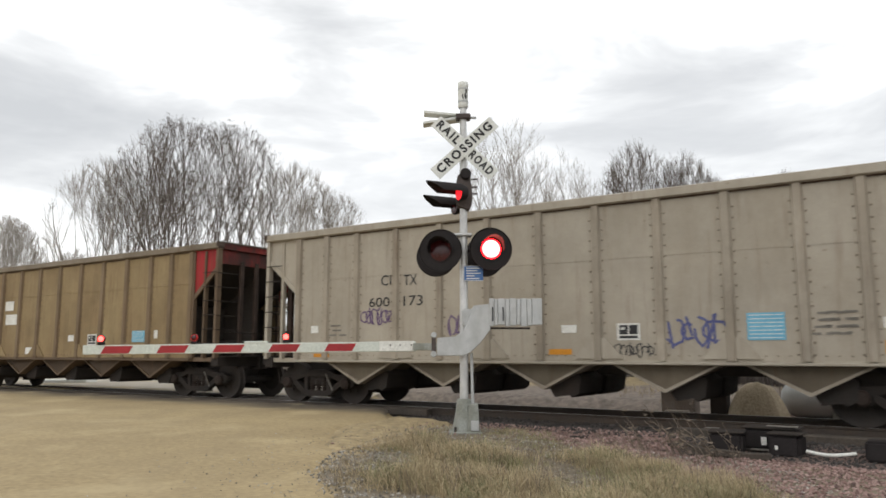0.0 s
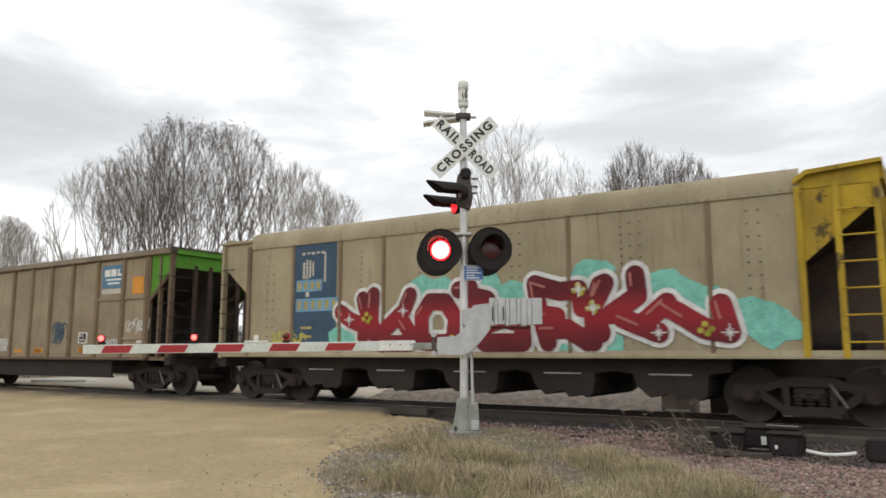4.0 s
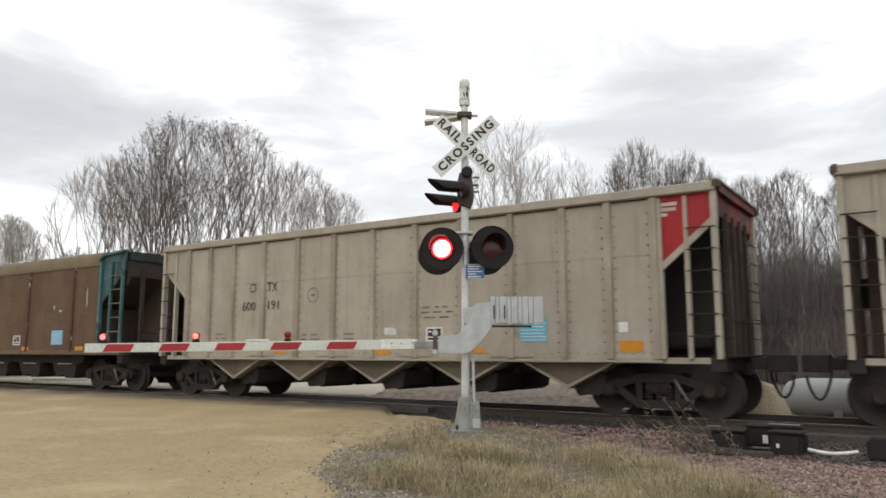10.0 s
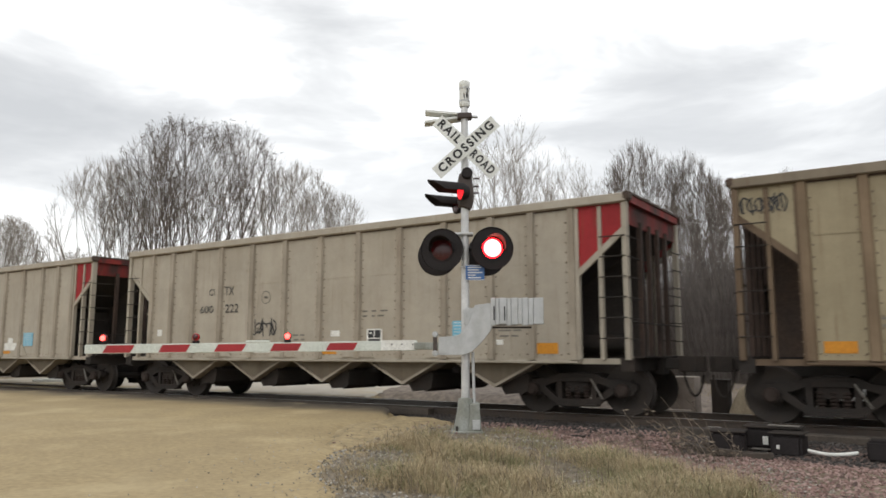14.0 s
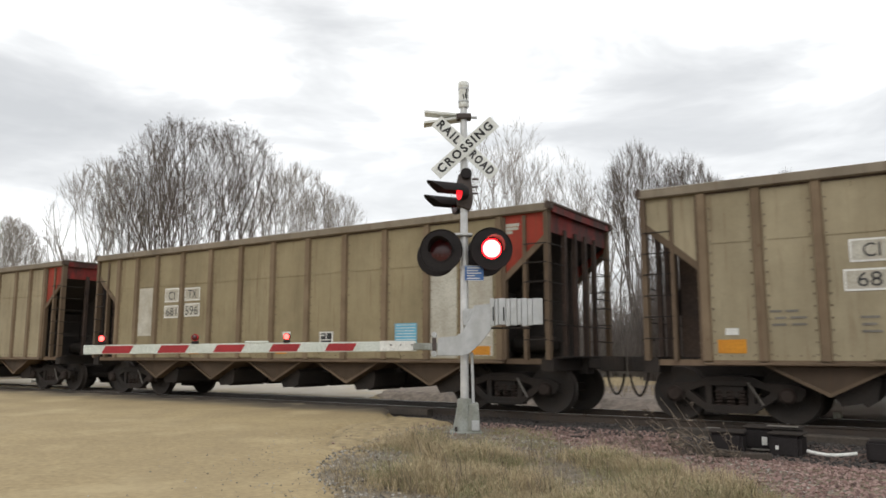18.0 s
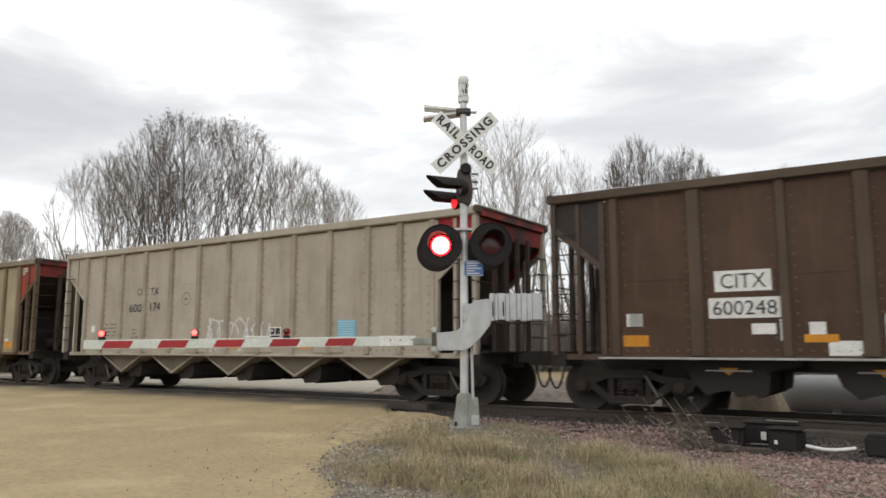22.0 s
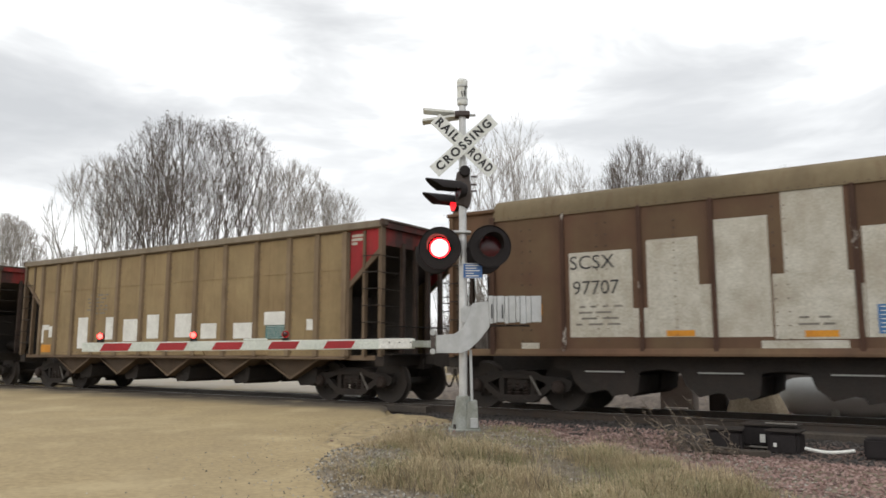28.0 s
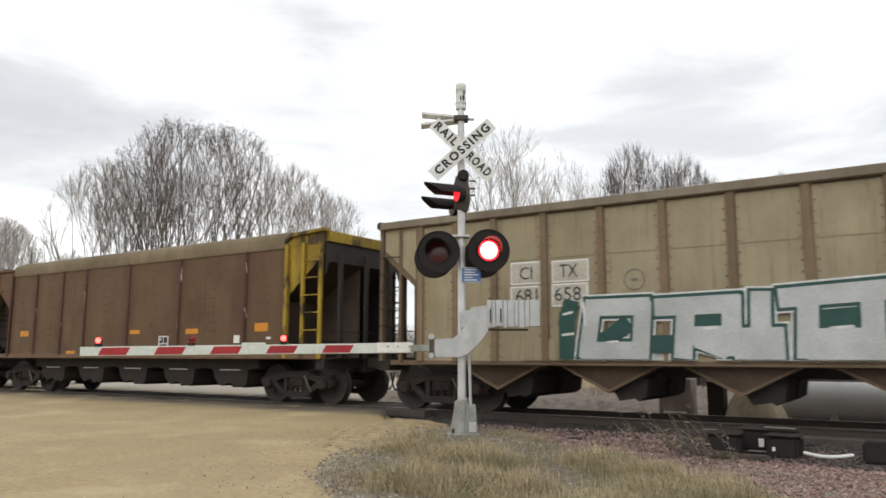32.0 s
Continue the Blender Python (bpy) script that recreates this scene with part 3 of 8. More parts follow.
def strew():
    rng = random.Random(11)
    pink, grey, dark_stones = [], [], []
    for _ in range(44000):
        u, w = rng.uniform(-9, 9.2), rng.uniform(6.8, 12.4)
        edge = stone_edge(u) + 0.5 * noise.noise((u * 0.9, w * 0.9, 1))
        if (w < edge and rng.random() < 0.985) or (w < 11.6 and u > 7.2 + 0.3 * noise.noise((w * 2, 1, 1))):
            continue
        p = from_track(u, w)
        r = rng.uniform(0.012, 0.030)
        # from here on the stones take the dirty, shaded tone
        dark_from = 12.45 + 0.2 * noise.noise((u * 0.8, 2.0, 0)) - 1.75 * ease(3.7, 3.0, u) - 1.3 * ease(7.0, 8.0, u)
        (dark_stones if w > dark_from else pink).append((p.x, p.y, max(bed_z(u, w), lie(p.x, p.y)) + r * 0.3, r))
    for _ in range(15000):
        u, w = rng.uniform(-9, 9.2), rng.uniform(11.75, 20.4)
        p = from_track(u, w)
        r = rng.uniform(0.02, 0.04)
        (pink if w > 15.9 else dark_stones).append((p.x, p.y, bed_z(u, w) + r * 0.3, r))
    for _ in range(2200):
        y = rng.uniform(5.2, 12.0)
        d = abs(rng.gauss(0, 1.0)) * (1 if rng.random() < 0.8 else -0.7)
        x = grass_edge(y) + d
        on_road = x < road_edge(y)
        grey.append((x, y, -0.004 if on_road else lie(x, y) + 0.010, rng.uniform(0.006, 0.02) * (0.6 if d < 0 else 1)))
    for _ in range(5000):
        x, y = rng.uniform(-1.5, 4), rng.uniform(5.4, 10.5)
        if x > grass_edge(y):
            grey.append((x, y, lie(x, y) + 0.005, rng.uniform(0.008, 0.02)))
    scatter("ballast_stones", pink, pink_stone, "loose pink and grey crushed stones", "stones")
    scatter("sooty_ballast_stones", dark_stones, dark_stone, "dark dirty crushed stones around the rails, shade in their colour", "stones")
    scatter("roadside_gravel", grey, grey_stone, "loose grey gravel along the edge of the dirt road", "gravel")


strew()


def blades(name, clumps, material, label, category):
    """Dry grass: each blade a bent sliver of two triangles."""
    rng = random.Random(23)
    verts, faces = [], []
    for x, y, z, count, spread, tall, lean in clumps:
        for _ in range(count):
            a, d = rng.uniform(0, 6.28), spread * math.sqrt(rng.random())
            bx, by = x + d * math.cos(a), y + d * math.sin(a)
            hgt, la, w = tall * rng.uniform(0.45, 1.15), rng.uniform(0, 6.28), rng.uniform(0.0013, 0.003)
            out = lean * hgt * rng.uniform(0.2, 1.0)
            dx, dy = out * math.cos(la) - 0.12 * hgt, out * math.sin(la)
            wx, wy = w * math.sin(la + 0.6), w * math.cos(la + 0.6)
            i = len(verts)
            verts += [(bx - wx, by - wy, z - 0.02), (bx + wx, by + wy, z - 0.02), (bx + dx * 0.45 + wx * 0.8, by + dy * 0.45 + wy * 0.8, z + hgt * 0.62),
                      (bx + dx * 0.45 - wx * 0.8, by + dy * 0.45 - wy * 0.8, z + hgt * 0.62), (bx + dx, by + dy, z + hgt * (1 - 0.3 * lean))]
            faces += [(i, i + 1, i + 2, i + 3), (i + 3, i + 2, i + 4)]
    mesh = bpy.data.meshes.new(name)
    mesh.from_pydata(verts, [], faces)
    mesh.materials.append(material)
    tagged(new(name, mesh), label, category, kind="stuff")


def sow():
    rng = random.Random(8)
    low, tall, green = [], [], []
    for _ in range(3300):
        x, y = rng.uniform(-2.0, 4.2), rng.uniform(5.2, 12.6)
        u, w = track_uw(x, y)
        d = x - grass_edge(y)
        if d < -0.5 or (d < 0.15 and rng.random() < 0.85) or w > stone_edge(u) + 0.25 + 0.4 * noise.noise((u, w, 0)):
            continue
        thick = noise.noise((x * 1.3, y * 1.0, 5.0))
        if d < 0.8 and y < 8.8 and rng.random() < 0.6:
            continue
        if w > 9.5 and u > 5.6 and rng.random() < 0.5:
            continue
        if thick < 0.05 and rng.random() < 0.75:
            continue
        z = lie(x, y)
        (green if rng.random() < 0.18 + 0.65 * ease(1.7, 0.5, math.hypot((x - 1.4) * 0.9, (y - 9.4) * 0.6)) else low).append((x, y, z, rng.randint(12, 26), rng.uniform(0.06, 0.18), rng.uniform(0.03, 0.10), 1.0))
    for cx, cy, r, n in ((-0.3, 7.2, 0.5, 60), (0.3, 8.6, 0.6, 90), (0.6, 7.2, 0.6, 90), (-0.3, 9.4, 0.45, 45), (2.0, 7.0, 0.5, 90), (2.3, 8.2, 0.55, 90), (1.9, 9.0, 0.4, 45), (1.4, 6.4, 0.6, 50), (2.7, 7.4, 0.4, 40)):
        for _ in range(n):
            x, y = rng.gauss(cx, r * 0.48), rng.gauss(cy, r * 0.55)
            if x > grass_edge(y) + 0.25:
                tall.append((x, y, lie(x, y), rng.randint(55, 95), 0.16, rng.uniform(0.12, 0.40) * (1.1 - 0.5 * min(1.0, math.hypot(x - cx, y - cy) / r)), rng.uniform(1.0, 2.2)))
    blades("dry_grass", low, straw, "short dry straw-coloured grass", "grass")
    blades("matted_grass", tall[1::3], green_straw, "matted olive winter grass beside the road", "grass")
    blades("tufted_grass", tall[0::3] + tall[2::3], pale_straw, "tufted pale dry grass beside the road", "grass")
    wisps = [(x + rng.gauss(0, 0.15), y + rng.gauss(0, 0.15), z, rng.randint(3, 7), 0.10, rng.uniform(0.26, 0.46), 0.9) for x, y, z, *_ in tall[::3]]
    blades("grass_stalks", wisps, weed_mat, "sparse tall brown grass stalks", "grass")
    blades("greening_grass", green, green_straw, "thin half-green grass between gravel", "grass")


sow()

rail_shape = [(-0.07, -0.17), (0.07, -0.17), (0.07, -0.155), (0.012, -0.14), (0.012, -0.04), (0.036, -0.03), (0.036, -0.004), (0.028, 0), (-0.028, 0), (-0.036, -0.004),
              (-0.036, -0.03), (-0.012, -0.04), (-0.012, -0.14), (-0.07, -0.155)]
TRACK = Matrix.Translation(from_track(0, TRACK_W, RAIL_Z)) @ Matrix.Rotation(HEADING + math.pi / 2, 4, "Z")
track = empty("railway_track", TRACK, "worn steel rails on dark timber sleepers in pink stone", "railway track", kind="structure")
rail_mesh = finish("rail", prism(bmesh.new(), rail_shape, -220, 220, "x"))
shine_mesh = finish("running_band", box(bmesh.new(), -220, 220, -0.022, 0.022, 0.0, 0.002))
for side in (-1, 1):
    rail = use("rail", rail_mesh, rail_steel, track, "", Matrix.Translation((0, side * 0.755, 0)))
    use("running_band", shine_mesh, tread, rail, "polished running band")
tie_mesh = finish("sleeper", soften(box(bmesh.new(), -0.115, 0.115, -1.3, 1.3, -0.36, -0.172), 0.012))
tie_rng = random.Random(3)
for k in range(-44, 70):
    if 17 < k < 48:
        continue
    use("sleeper", tie_mesh, tie_wood, track, "", Matrix.Translation((k * 0.52 + tie_rng.uniform(-0.03, 0.03), tie_rng.uniform(-0.04, 0.04), tie_rng.uniform(0, 0.012)))
        @ Matrix.Rotation(tie_rng.uniform(-0.02, 0.02), 4, "Z"))
plank_mesh = finish("crossing_plank", soften(box(bmesh.new(), -1.22, 1.22, -0.11, 0.11, -0.16, -0.012), 0.012))
for k in range(6):
    for y in (-1.0, -0.57, -0.34, -0.11, 0.12, 0.35, 0.57, 1.0):
        use("crossing_plank", plank_mesh, tie_wood, track, "", Matrix.Translation((10.2 + 2.45 * k, y, tie_rng.uniform(-0.01, 0.004))))

# ---- the train ----
HALF, TOP, SILL, SIDE_Y, PANEL_Y = 7.225, 3.84, 0.86, 1.575, 1.515


def along(o):
    """A place on a car, counted back from its leading corner."""
    return HALF - o


def shared(cache={}):
    return cache


def bogie_meshes():
    c = shared()
    if "frame" in c:
        return c
    top = [(-1.15, 0.57), (-1.02, 0.63), (-0.55, 0.66), (-0.35, 0.75), (0.35, 0.75), (0.55, 0.66), (1.02, 0.63), (1.15, 0.57), (1.15, 0.46), (0.62, 0.52), (0.34, 0.62), (-0.34, 0.62), (-0.62, 0.52), (-1.15, 0.46)]
    low = [(-0.76, 0.50), (-0.66, 0.52), (-0.36, 0.29), (0.36, 0.29), (0.66, 0.52), (0.76, 0.50), (0.74, 0.42), (0.42, 0.20), (0.32, 0.17), (-0.32, 0.17), (-0.42, 0.20), (-0.74, 0.42)]
    bm = prism(bmesh.new(), top, -0.075, 0.075)
    prism(bm, low, -0.07, 0.07)
    for s in (-1, 1):
        prism(bm, [(s * 0.29, 0.28), (s * 0.38, 0.28), (s * 0.40, 0.64), (s * 0.29, 0.64)], -0.065, 0.065)
        prism(bm, [(s * 0.74, 0.36), (s * 0.80, 0.36), (s * 0.80, 0.56), (s * 0.72, 0.56)], -0.07, 0.07)
        prism(bm, [(s * 0.98, 0.36), (s * 1.10, 0.40), (s * 1.14, 0.56), (s * 0.98, 0.56)], -0.07, 0.07)
    box(bm, -0.40, 0.40, -0.12, 0.12, 0.16, 0.20)
    c["frame"] = finish("side_frame", bm)
    c["bolster"] = finish("bolster", box(bmesh.new(), -0.22, 0.22, -1.05, 1.05, 0.42, 0.76))
    coil = [(0.05, 0.20)]
    for k in range(6):
        coil += [(0.05, 0.20 + 0.055 * k), (0.082, 0.225 + 0.055 * k)]
    c["spring"] = finish("spring", lathe(bmesh.new(), coil + [(0.05, 0.54)], 8), True)
    bm = lathe(bmesh.new(), [(0, -0.09), (0.10, -0.09), (0.13, -0.06), (0.13, 0.06), (0.09, 0.10), (0, 0.10)], 14, "y")
    c["cap"] = finish("bearing_cap", bm, True)
    bm = bmesh.new()
    for s in (-1, 1):
        prof = [(0.10, -0.09), (0.14, -0.07), (0.30, -0.01), (0.40, -0.035), (0.455, -0.045), (0.46, 0.06), (0.49, 0.075), (0.49, 0.10), (0.40, 0.09), (0.30, 0.05), (0.14, 0.09), (0.10, 0.09)]
        lathe(bm, [(r, -s * q) for r, q in prof], 28, "y", (0, s * 0.755, 0))
        for k in range(6):
            a = k * math.pi / 3
            tube(bm, (0.2 * math.cos(a), s * 0.80, 0.2 * math.sin(a)), (0.2 * math.cos(a), s * 0.835, 0.2 * math.sin(a)), 0.035, sides=6)
    tube(bm, (0, -0.98, 0), (0, 0.98, 0), 0.085, sides=12)
    c["wheelset"] = finish("wheelset", bm, True)
    bm = bmesh.new()
    for s in (-1, 1):
        prism(bm, [(s * 0.60, 0.30), (s * 0.66, 0.30), (s * 0.63, 0.60), (s * 0.57, 0.60)], 0.62, 0.80)
        prism(bm, [(s * 0.60, 0.30), (s * 0.66, 0.30), (s * 0.63, 0.60), (s * 0.57, 0.60)], -0.80, -0.62)
        box(bm, s * 0.45 - 0.04, s * 0.45 + 0.04, -0.8, 0.8, 0.36, 0.46)
    c["brake"] = finish("brake_beam", bm)
    bm = tube(bmesh.new(), (-0.52, 1.10, 0.30), (-0.30, 1.10, 0.66), 0.022, sides=6)
    c["lever"] = finish("brake_lever", bm)
    bm = bmesh.new()
    box(bm, -0.30, 0.30, 1.075, 1.10, 0.60, 0.69)
    c["pad"] = finish("frame_pad", soften(bm, 0.01))
    return c


stained_hopper = body_paint("stained_brown_hopper", (0.098, 0.068, 0.046), (0.05, 0.036, 0.026), 0.75)
grey_hopper = body_paint("stained_grey_hopper", (0.165, 0.138, 0.10), (0.085, 0.064, 0.046), 0.8)
# near-black and dark brown steel, mostly for the open car ends
black_steel = surface("near_black_steel", (0.034, 0.030, 0.028), (0.052, 0.043, 0.037), rough=0.9, scale=1.2, grain=30.0, relief=0.2)
dark_steel = surface("dark_brown_steel", (0.068, 0.050, 0.041), (0.10, 0.070, 0.053), rough=0.85, scale=1.2, grain=30.0, relief=0.2)
rusty = surface("rusty_end_posts", (0.062, 0.040, 0.031), (0.04, 0.03, 0.025), rough=0.85, scale=2.5, grain=30.0, relief=0.25)
scraped = surface("scraped_steel", (0.20, 0.185, 0.165), (0.09, 0.078, 0.065), rough=0.6, scale=4.0, relief=0.05)
bright_edge = surface("bright_scraped_edge", (0.42, 0.41, 0.39), (0.30, 0.29, 0.27), rough=0.5, scale=2.0, relief=0.0)
rivet_rust = surface("rusted_rivets", (0.12, 0.09, 0.065), (0.19, 0.15, 0.11), rough=0.85, scale=1.5, grain=30.0, relief=0.0)
spring_steel = surface("rusty_spring_steel", (0.038, 0.026, 0.021), (0.028, 0.02, 0.016), rough=0.8, scale=6.0, grain=40.0, relief=0.2)
# how far each car hangs back from an even spacing, by the slack of its couplers
SLACK = (0.05, 0.05, -0.23, 0.02, 0.0, -0.04, -0.03, 0.0, 0.02, 0.05, 0.10, 0.11, 0.12, -0.01, 0.14, 0.16, 0.13, 0.09, -0.02)
WHEELSETS = []      # every wheelset, with the car that it runs under
CARS = []


def bogie(car, index, x):
    c = bogie_meshes()
    frame_part = use("bogie", c["bolster"], grime, car, "black cast-steel two-axle bogie", Matrix.Translation((x, 0, RAIL_Z - BODY_Z)))
    for y in (-1.0, 1.0):
        use("side_frame", c["frame"], grime, frame_part, "", Matrix.Translation((0, y, 0)))
        for x_at in (-0.18, 0.0, 0.18):
            use("spring", c["spring"], spring_steel, frame_part, "", Matrix.Translation((x_at, y, 0)))
        for a in (-0.89, 0.89):
            use("bearing_cap", c["cap"], spring_steel, frame_part, "", Matrix.Translation((a, y * 1.08, 0.46)))
    use("brake_beam", c["brake"], grime, frame_part)
    use("brake_lever", c["lever"], scraped, frame_part, "worn bright brake lever")
    use("frame_pad", c["pad"], grime, frame_part)
    for a in (-0.89, 0.89):
        w = use("wheelset", c["wheelset"], steel_worn, frame_part, "worn steel wheels on their axle", Matrix.Translation((a, 0, 0.455)))
        WHEELSETS.append((w, index, a))


def underframe(car, index, style, paint):
    """The centre sill, couplers, hoppers or deep sill, hoses and brake gear."""
    c = shared()
    if "sill" not in c:
        c["sill"] = finish("centre_sill", box(bmesh.new(), -7.35, 7.35, -0.18, 0.18, 0.62, 0.95))
        bm = bmesh.new()
        box(bm, 0, 0.45, -0.09, 0.09, 0.72, 0.92)
        prism(bm, [(0.40, -0.16), (0.72, -0.19), (0.86, -0.10), (0.86, 0.02), (0.74, 0.05), (0.74, 0.16), (0.42, 0.16)], 0.68, 0.96, "z")
        c["coupler"] = finish("coupler", soften(bm, 0.012))
        bm = bmesh.new()
        pts = [Vector((0.40 + 0.40 * k / 12, 0.22 - 0.10 * k / 12, 0.72 - 0.10 * k / 12 - 0.44 * math.sin(math.pi * k / 12) ** 0.7)) for k in range(13)]
        bent(bm, pts, 0.022)
        c["hose"] = finish("brake_hose", bm, True)
        c["end_sill"] = finish("end_sill", box(bmesh.new(), -0.12, 0.12, -1.5, 1.5, 0.70, 0.93))
        bm = bmesh.new()
        for s in (-1, 1):
            prism(bm, [(-0.98, 0.90), (0.98, 0.90), (0.06, 0.42), (-0.06, 0.42)], s * 0.35, s * 1.38)
        c["hopper"] = finish("hopper", bm)
        bm = bmesh.new()
        prism(bm, [(0, 0.36), (0.98, 0.86), (0.98, 0.90), (0, 0.42), (-0.98, 0.90), (-0.98, 0.86)], 1.0, 1.425)
        c["flange"] = finish("hopper_flange", bm)
        bm = bmesh.new()
        for s in (-1, 1):
            prism(bm, [(-0.05, 0.44), (-0.52, 0.70), (-0.64, 0.58), (-0.60, 0.30), (-0.46, 0.22), (-0.40, 0.27), (-0.12, 0.22), (-0.03, 0.36)], s * 0.06, s * 1.20)
        c["gate"] = finish("outlet_door", bm)
        bm = bmesh.new()
        for s in (-1, 1):
            prism(bm, [(-1.0, 0.95), (1.0, 0.95), (1.0, 0.71), (0.66, 0.66), (0.58, 0.44), (0.36, 0.25), (0.05, 0.33), (-0.26, 0.28), (-0.52, 0.48), (-0.66, 0.66), (-1.0, 0.71)], s * 0.30, s * 1.18)
        c["pocket"] = finish("hopper_pocket", bm)
        c["lip"] = finish("pocket_lip", box(bmesh.new(), -0.36, 0.36, 1.18, 1.215, 0.64, 0.665))
        c["deep"] = finish("deep_side_sill", prism(bmesh.new(), [(1.36, 0.90), (1.42, 0.90), (1.42, 0.37), (1.45, 0.37), (1.45, 0.33), (1.30, 0.33), (1.30, 0.37), (1.36, 0.37)], -4.55, 4.55, "x"))
        c["tank"] = finish("air_reservoir", lathe(bmesh.new(), [(0, -0.5), (0.12, -0.48), (0.17, -0.42), (0.17, 0.42), (0.12, 0.48), (0, 0.5)], 14, "x", (0, 0, 0)), True)
    use("centre_sill", c["sill"], grime, car)
    for s in (-1, 1):
        turn = Matrix.Rotation(0 if s > 0 else math.pi, 4, "Z")
        use("coupler", c["coupler"], grime, car, "", turn @ Matrix.Translation((7.22, 0, 0)))
        use("brake_hose", c["hose"], grime, car, "black rubber brake hose", turn @ Matrix.Translation((7.2, 0, 0)))
        use("end_sill", c["end_sill"], grime, car, "", Matrix.Translation((s * 7.13, 0, 0)))
    if style == "vee":
        for o in (2.77, 4.98, 7.20, 9.45, 11.67):
            v = use("hopper", c["hopper"], stained_hopper if paint is not grey_body else grey_hopper, car, "dirt-stained sloping hopper sheet", Matrix.Translation((along(o), 0, 0)))
            use("hopper_flange", c["flange"], grey_rib if paint is grey_body else rib_rust, v)
            use("outlet_door", c["gate"], grime, car, "", Matrix.Translation((along(o), 0, 0)))
    elif style == "pocket":
        for o in (PENNANTS if index == 13 else (3.08, 5.08, 7.08, 9.08, 11.08)):
            p = use("hopper_pocket", c["pocket"], grime, car, "", Matrix.Translation((along(o), 0, 0)))
            use("pocket_lip", c["lip"], bright_edge, p, "scraped bright lip")
            use("outlet_door", c["gate"], grime, p)
    else:
        for flip in (Matrix(), Matrix.Rotation(math.pi, 4, "Z")):
            use("deep_side_sill", c["deep"], grime, car, "", flip)
    use("air_reservoir", c["tank"], grime, car, "", Matrix.Translation((along(13.5), 0.25, 1.2)))
    for x in (along(1.24), along(13.21)):
        bogie(car, index, x)


PENNANTS = (2.97, 5.20, 7.44, 9.68, 11.91)
RIBS = [1.04, 1.89, 2.77, 3.84, 4.96, 6.08, 7.20, 8.33, 9.45, 10.58, 11.67, 12.55, 13.38]


def rivets(bm, x, y, z0, z1, step):
    z = z0
    while z < z1:
        tube(bm, (x, y, z), (x, y + 0.018, z), 0.019, 0.011, 5)
        z += step


def ribbed_meshes():
    c = shared()
    if "rib" in c:
        return c
    bm = prism(bmesh.new(), [(-0.085, PANEL_Y - 0.01), (-0.06, SIDE_Y), (0.06, SIDE_Y), (0.085, PANEL_Y - 0.01)], SILL + 0.04, TOP - 0.16, "z")
    c["rib"] = finish("rib", bm)
    bm = prism(bmesh.new(), [(-0.13, PANEL_Y - 0.01), (-0.10, SIDE_Y + 0.01), (0.10, SIDE_Y + 0.01), (0.13, PANEL_Y - 0.01)], SILL + 0.04, TOP - 0.16, "z")
    c["wide_rib"] = finish("rib", bm)
    bm = prism(bmesh.new(), [(-0.05, PANEL_Y - 0.01), (-0.035, PANEL_Y + 0.032), (0.035, PANEL_Y + 0.032), (0.05, PANEL_Y - 0.01)], SILL + 0.12, 3.54, "z")
    c["slim_rib"] = finish("rib", bm)
    bm = prism(bmesh.new(), [(SIDE_Y - 0.14, TOP - 0.17), (SIDE_Y + 0.02, TOP - 0.17), (SIDE_Y + 0.045, TOP - 0.15), (SIDE_Y + 0.045, TOP - 0.02), (SIDE_Y, TOP), (SIDE_Y - 0.14, TOP)], -HALF, HALF, "x")
    c["chord"] = finish("top_chord", bm)
    bm = prism(bmesh.new(), [(1.40, 0.838), (SIDE_Y + 0.03, 0.838), (SIDE_Y + 0.03, 0.868), (PANEL_Y - 0.002, 0.878), (PANEL_Y - 0.002, 0.93), (1.40, 0.93)], -6.25, 6.25, "x")
    box(bm, -HALF, HALF, 1.36, 1.46, 0.82, 0.92)
    c["sill_side"] = finish("side_sill", bm)
    c["chord_cap"] = finish("chord_cap", soften(box(bmesh.new(), -0.09, 0.05, SIDE_Y - 0.16, SIDE_Y + 0.055, TOP - 0.15, TOP + 0.015), 0.03, 2))
    # dark strip along the rivet line for the shadow under the chord
    c["under_chord"] = finish("rivet_strip", box(bmesh.new(), along(13.42), along(0.98), PANEL_Y - 0.01, PANEL_Y + 0.012, TOP - 0.196, TOP - 0.165))
    c["end_cap"] = finish("end_cap", box(bmesh.new(), -0.10, 0.06, -1.50, 1.50, TOP - 0.03, TOP + 0.012))
    c["end_chord"] = finish("end_chord", box(bmesh.new(), -0.07, 0.05, -1.43, 1.43, TOP - 0.17, TOP - 0.004))
    c["gusset"] = finish("gusset", prism(bmesh.new(), [(-0.46, 0.93), (0.46, 0.93), (0.44, 0.96), (0.13, 1.29), (-0.13, 1.29), (-0.44, 0.96)], PANEL_Y - 0.005, PANEL_Y + 0.035))
    # the open ends: slope sheet, gusset plate, posts and rungs, for the trailing end
    slope = [(along(10.6), 1.05), (along(10.6), 0.97), (along(14.36), 3.32), (along(14.36), 3.62), (along(14.30), 3.62)]
    c["slope"] = finish("slope_sheet", prism(bmesh.new(), slope, -1.44, 1.44))
    plate = [(along(13.46), 2.46), (along(14.36), 3.24), (along(14.36), TOP - 0.17), (along(13.46), TOP - 0.17)]
    c["plate"] = finish("end_plate", prism(bmesh.new(), plate, PANEL_Y - 0.035, PANEL_Y - 0.005))
    rim = [(along(13.46), 2.34), (along(14.40), 3.14), (along(14.40), 3.28), (along(13.46), 2.48)]
    bm = prism(bmesh.new(), rim, PANEL_Y - 0.03, PANEL_Y + 0.02)
    c["rim"] = finish("plate_rim", bm)
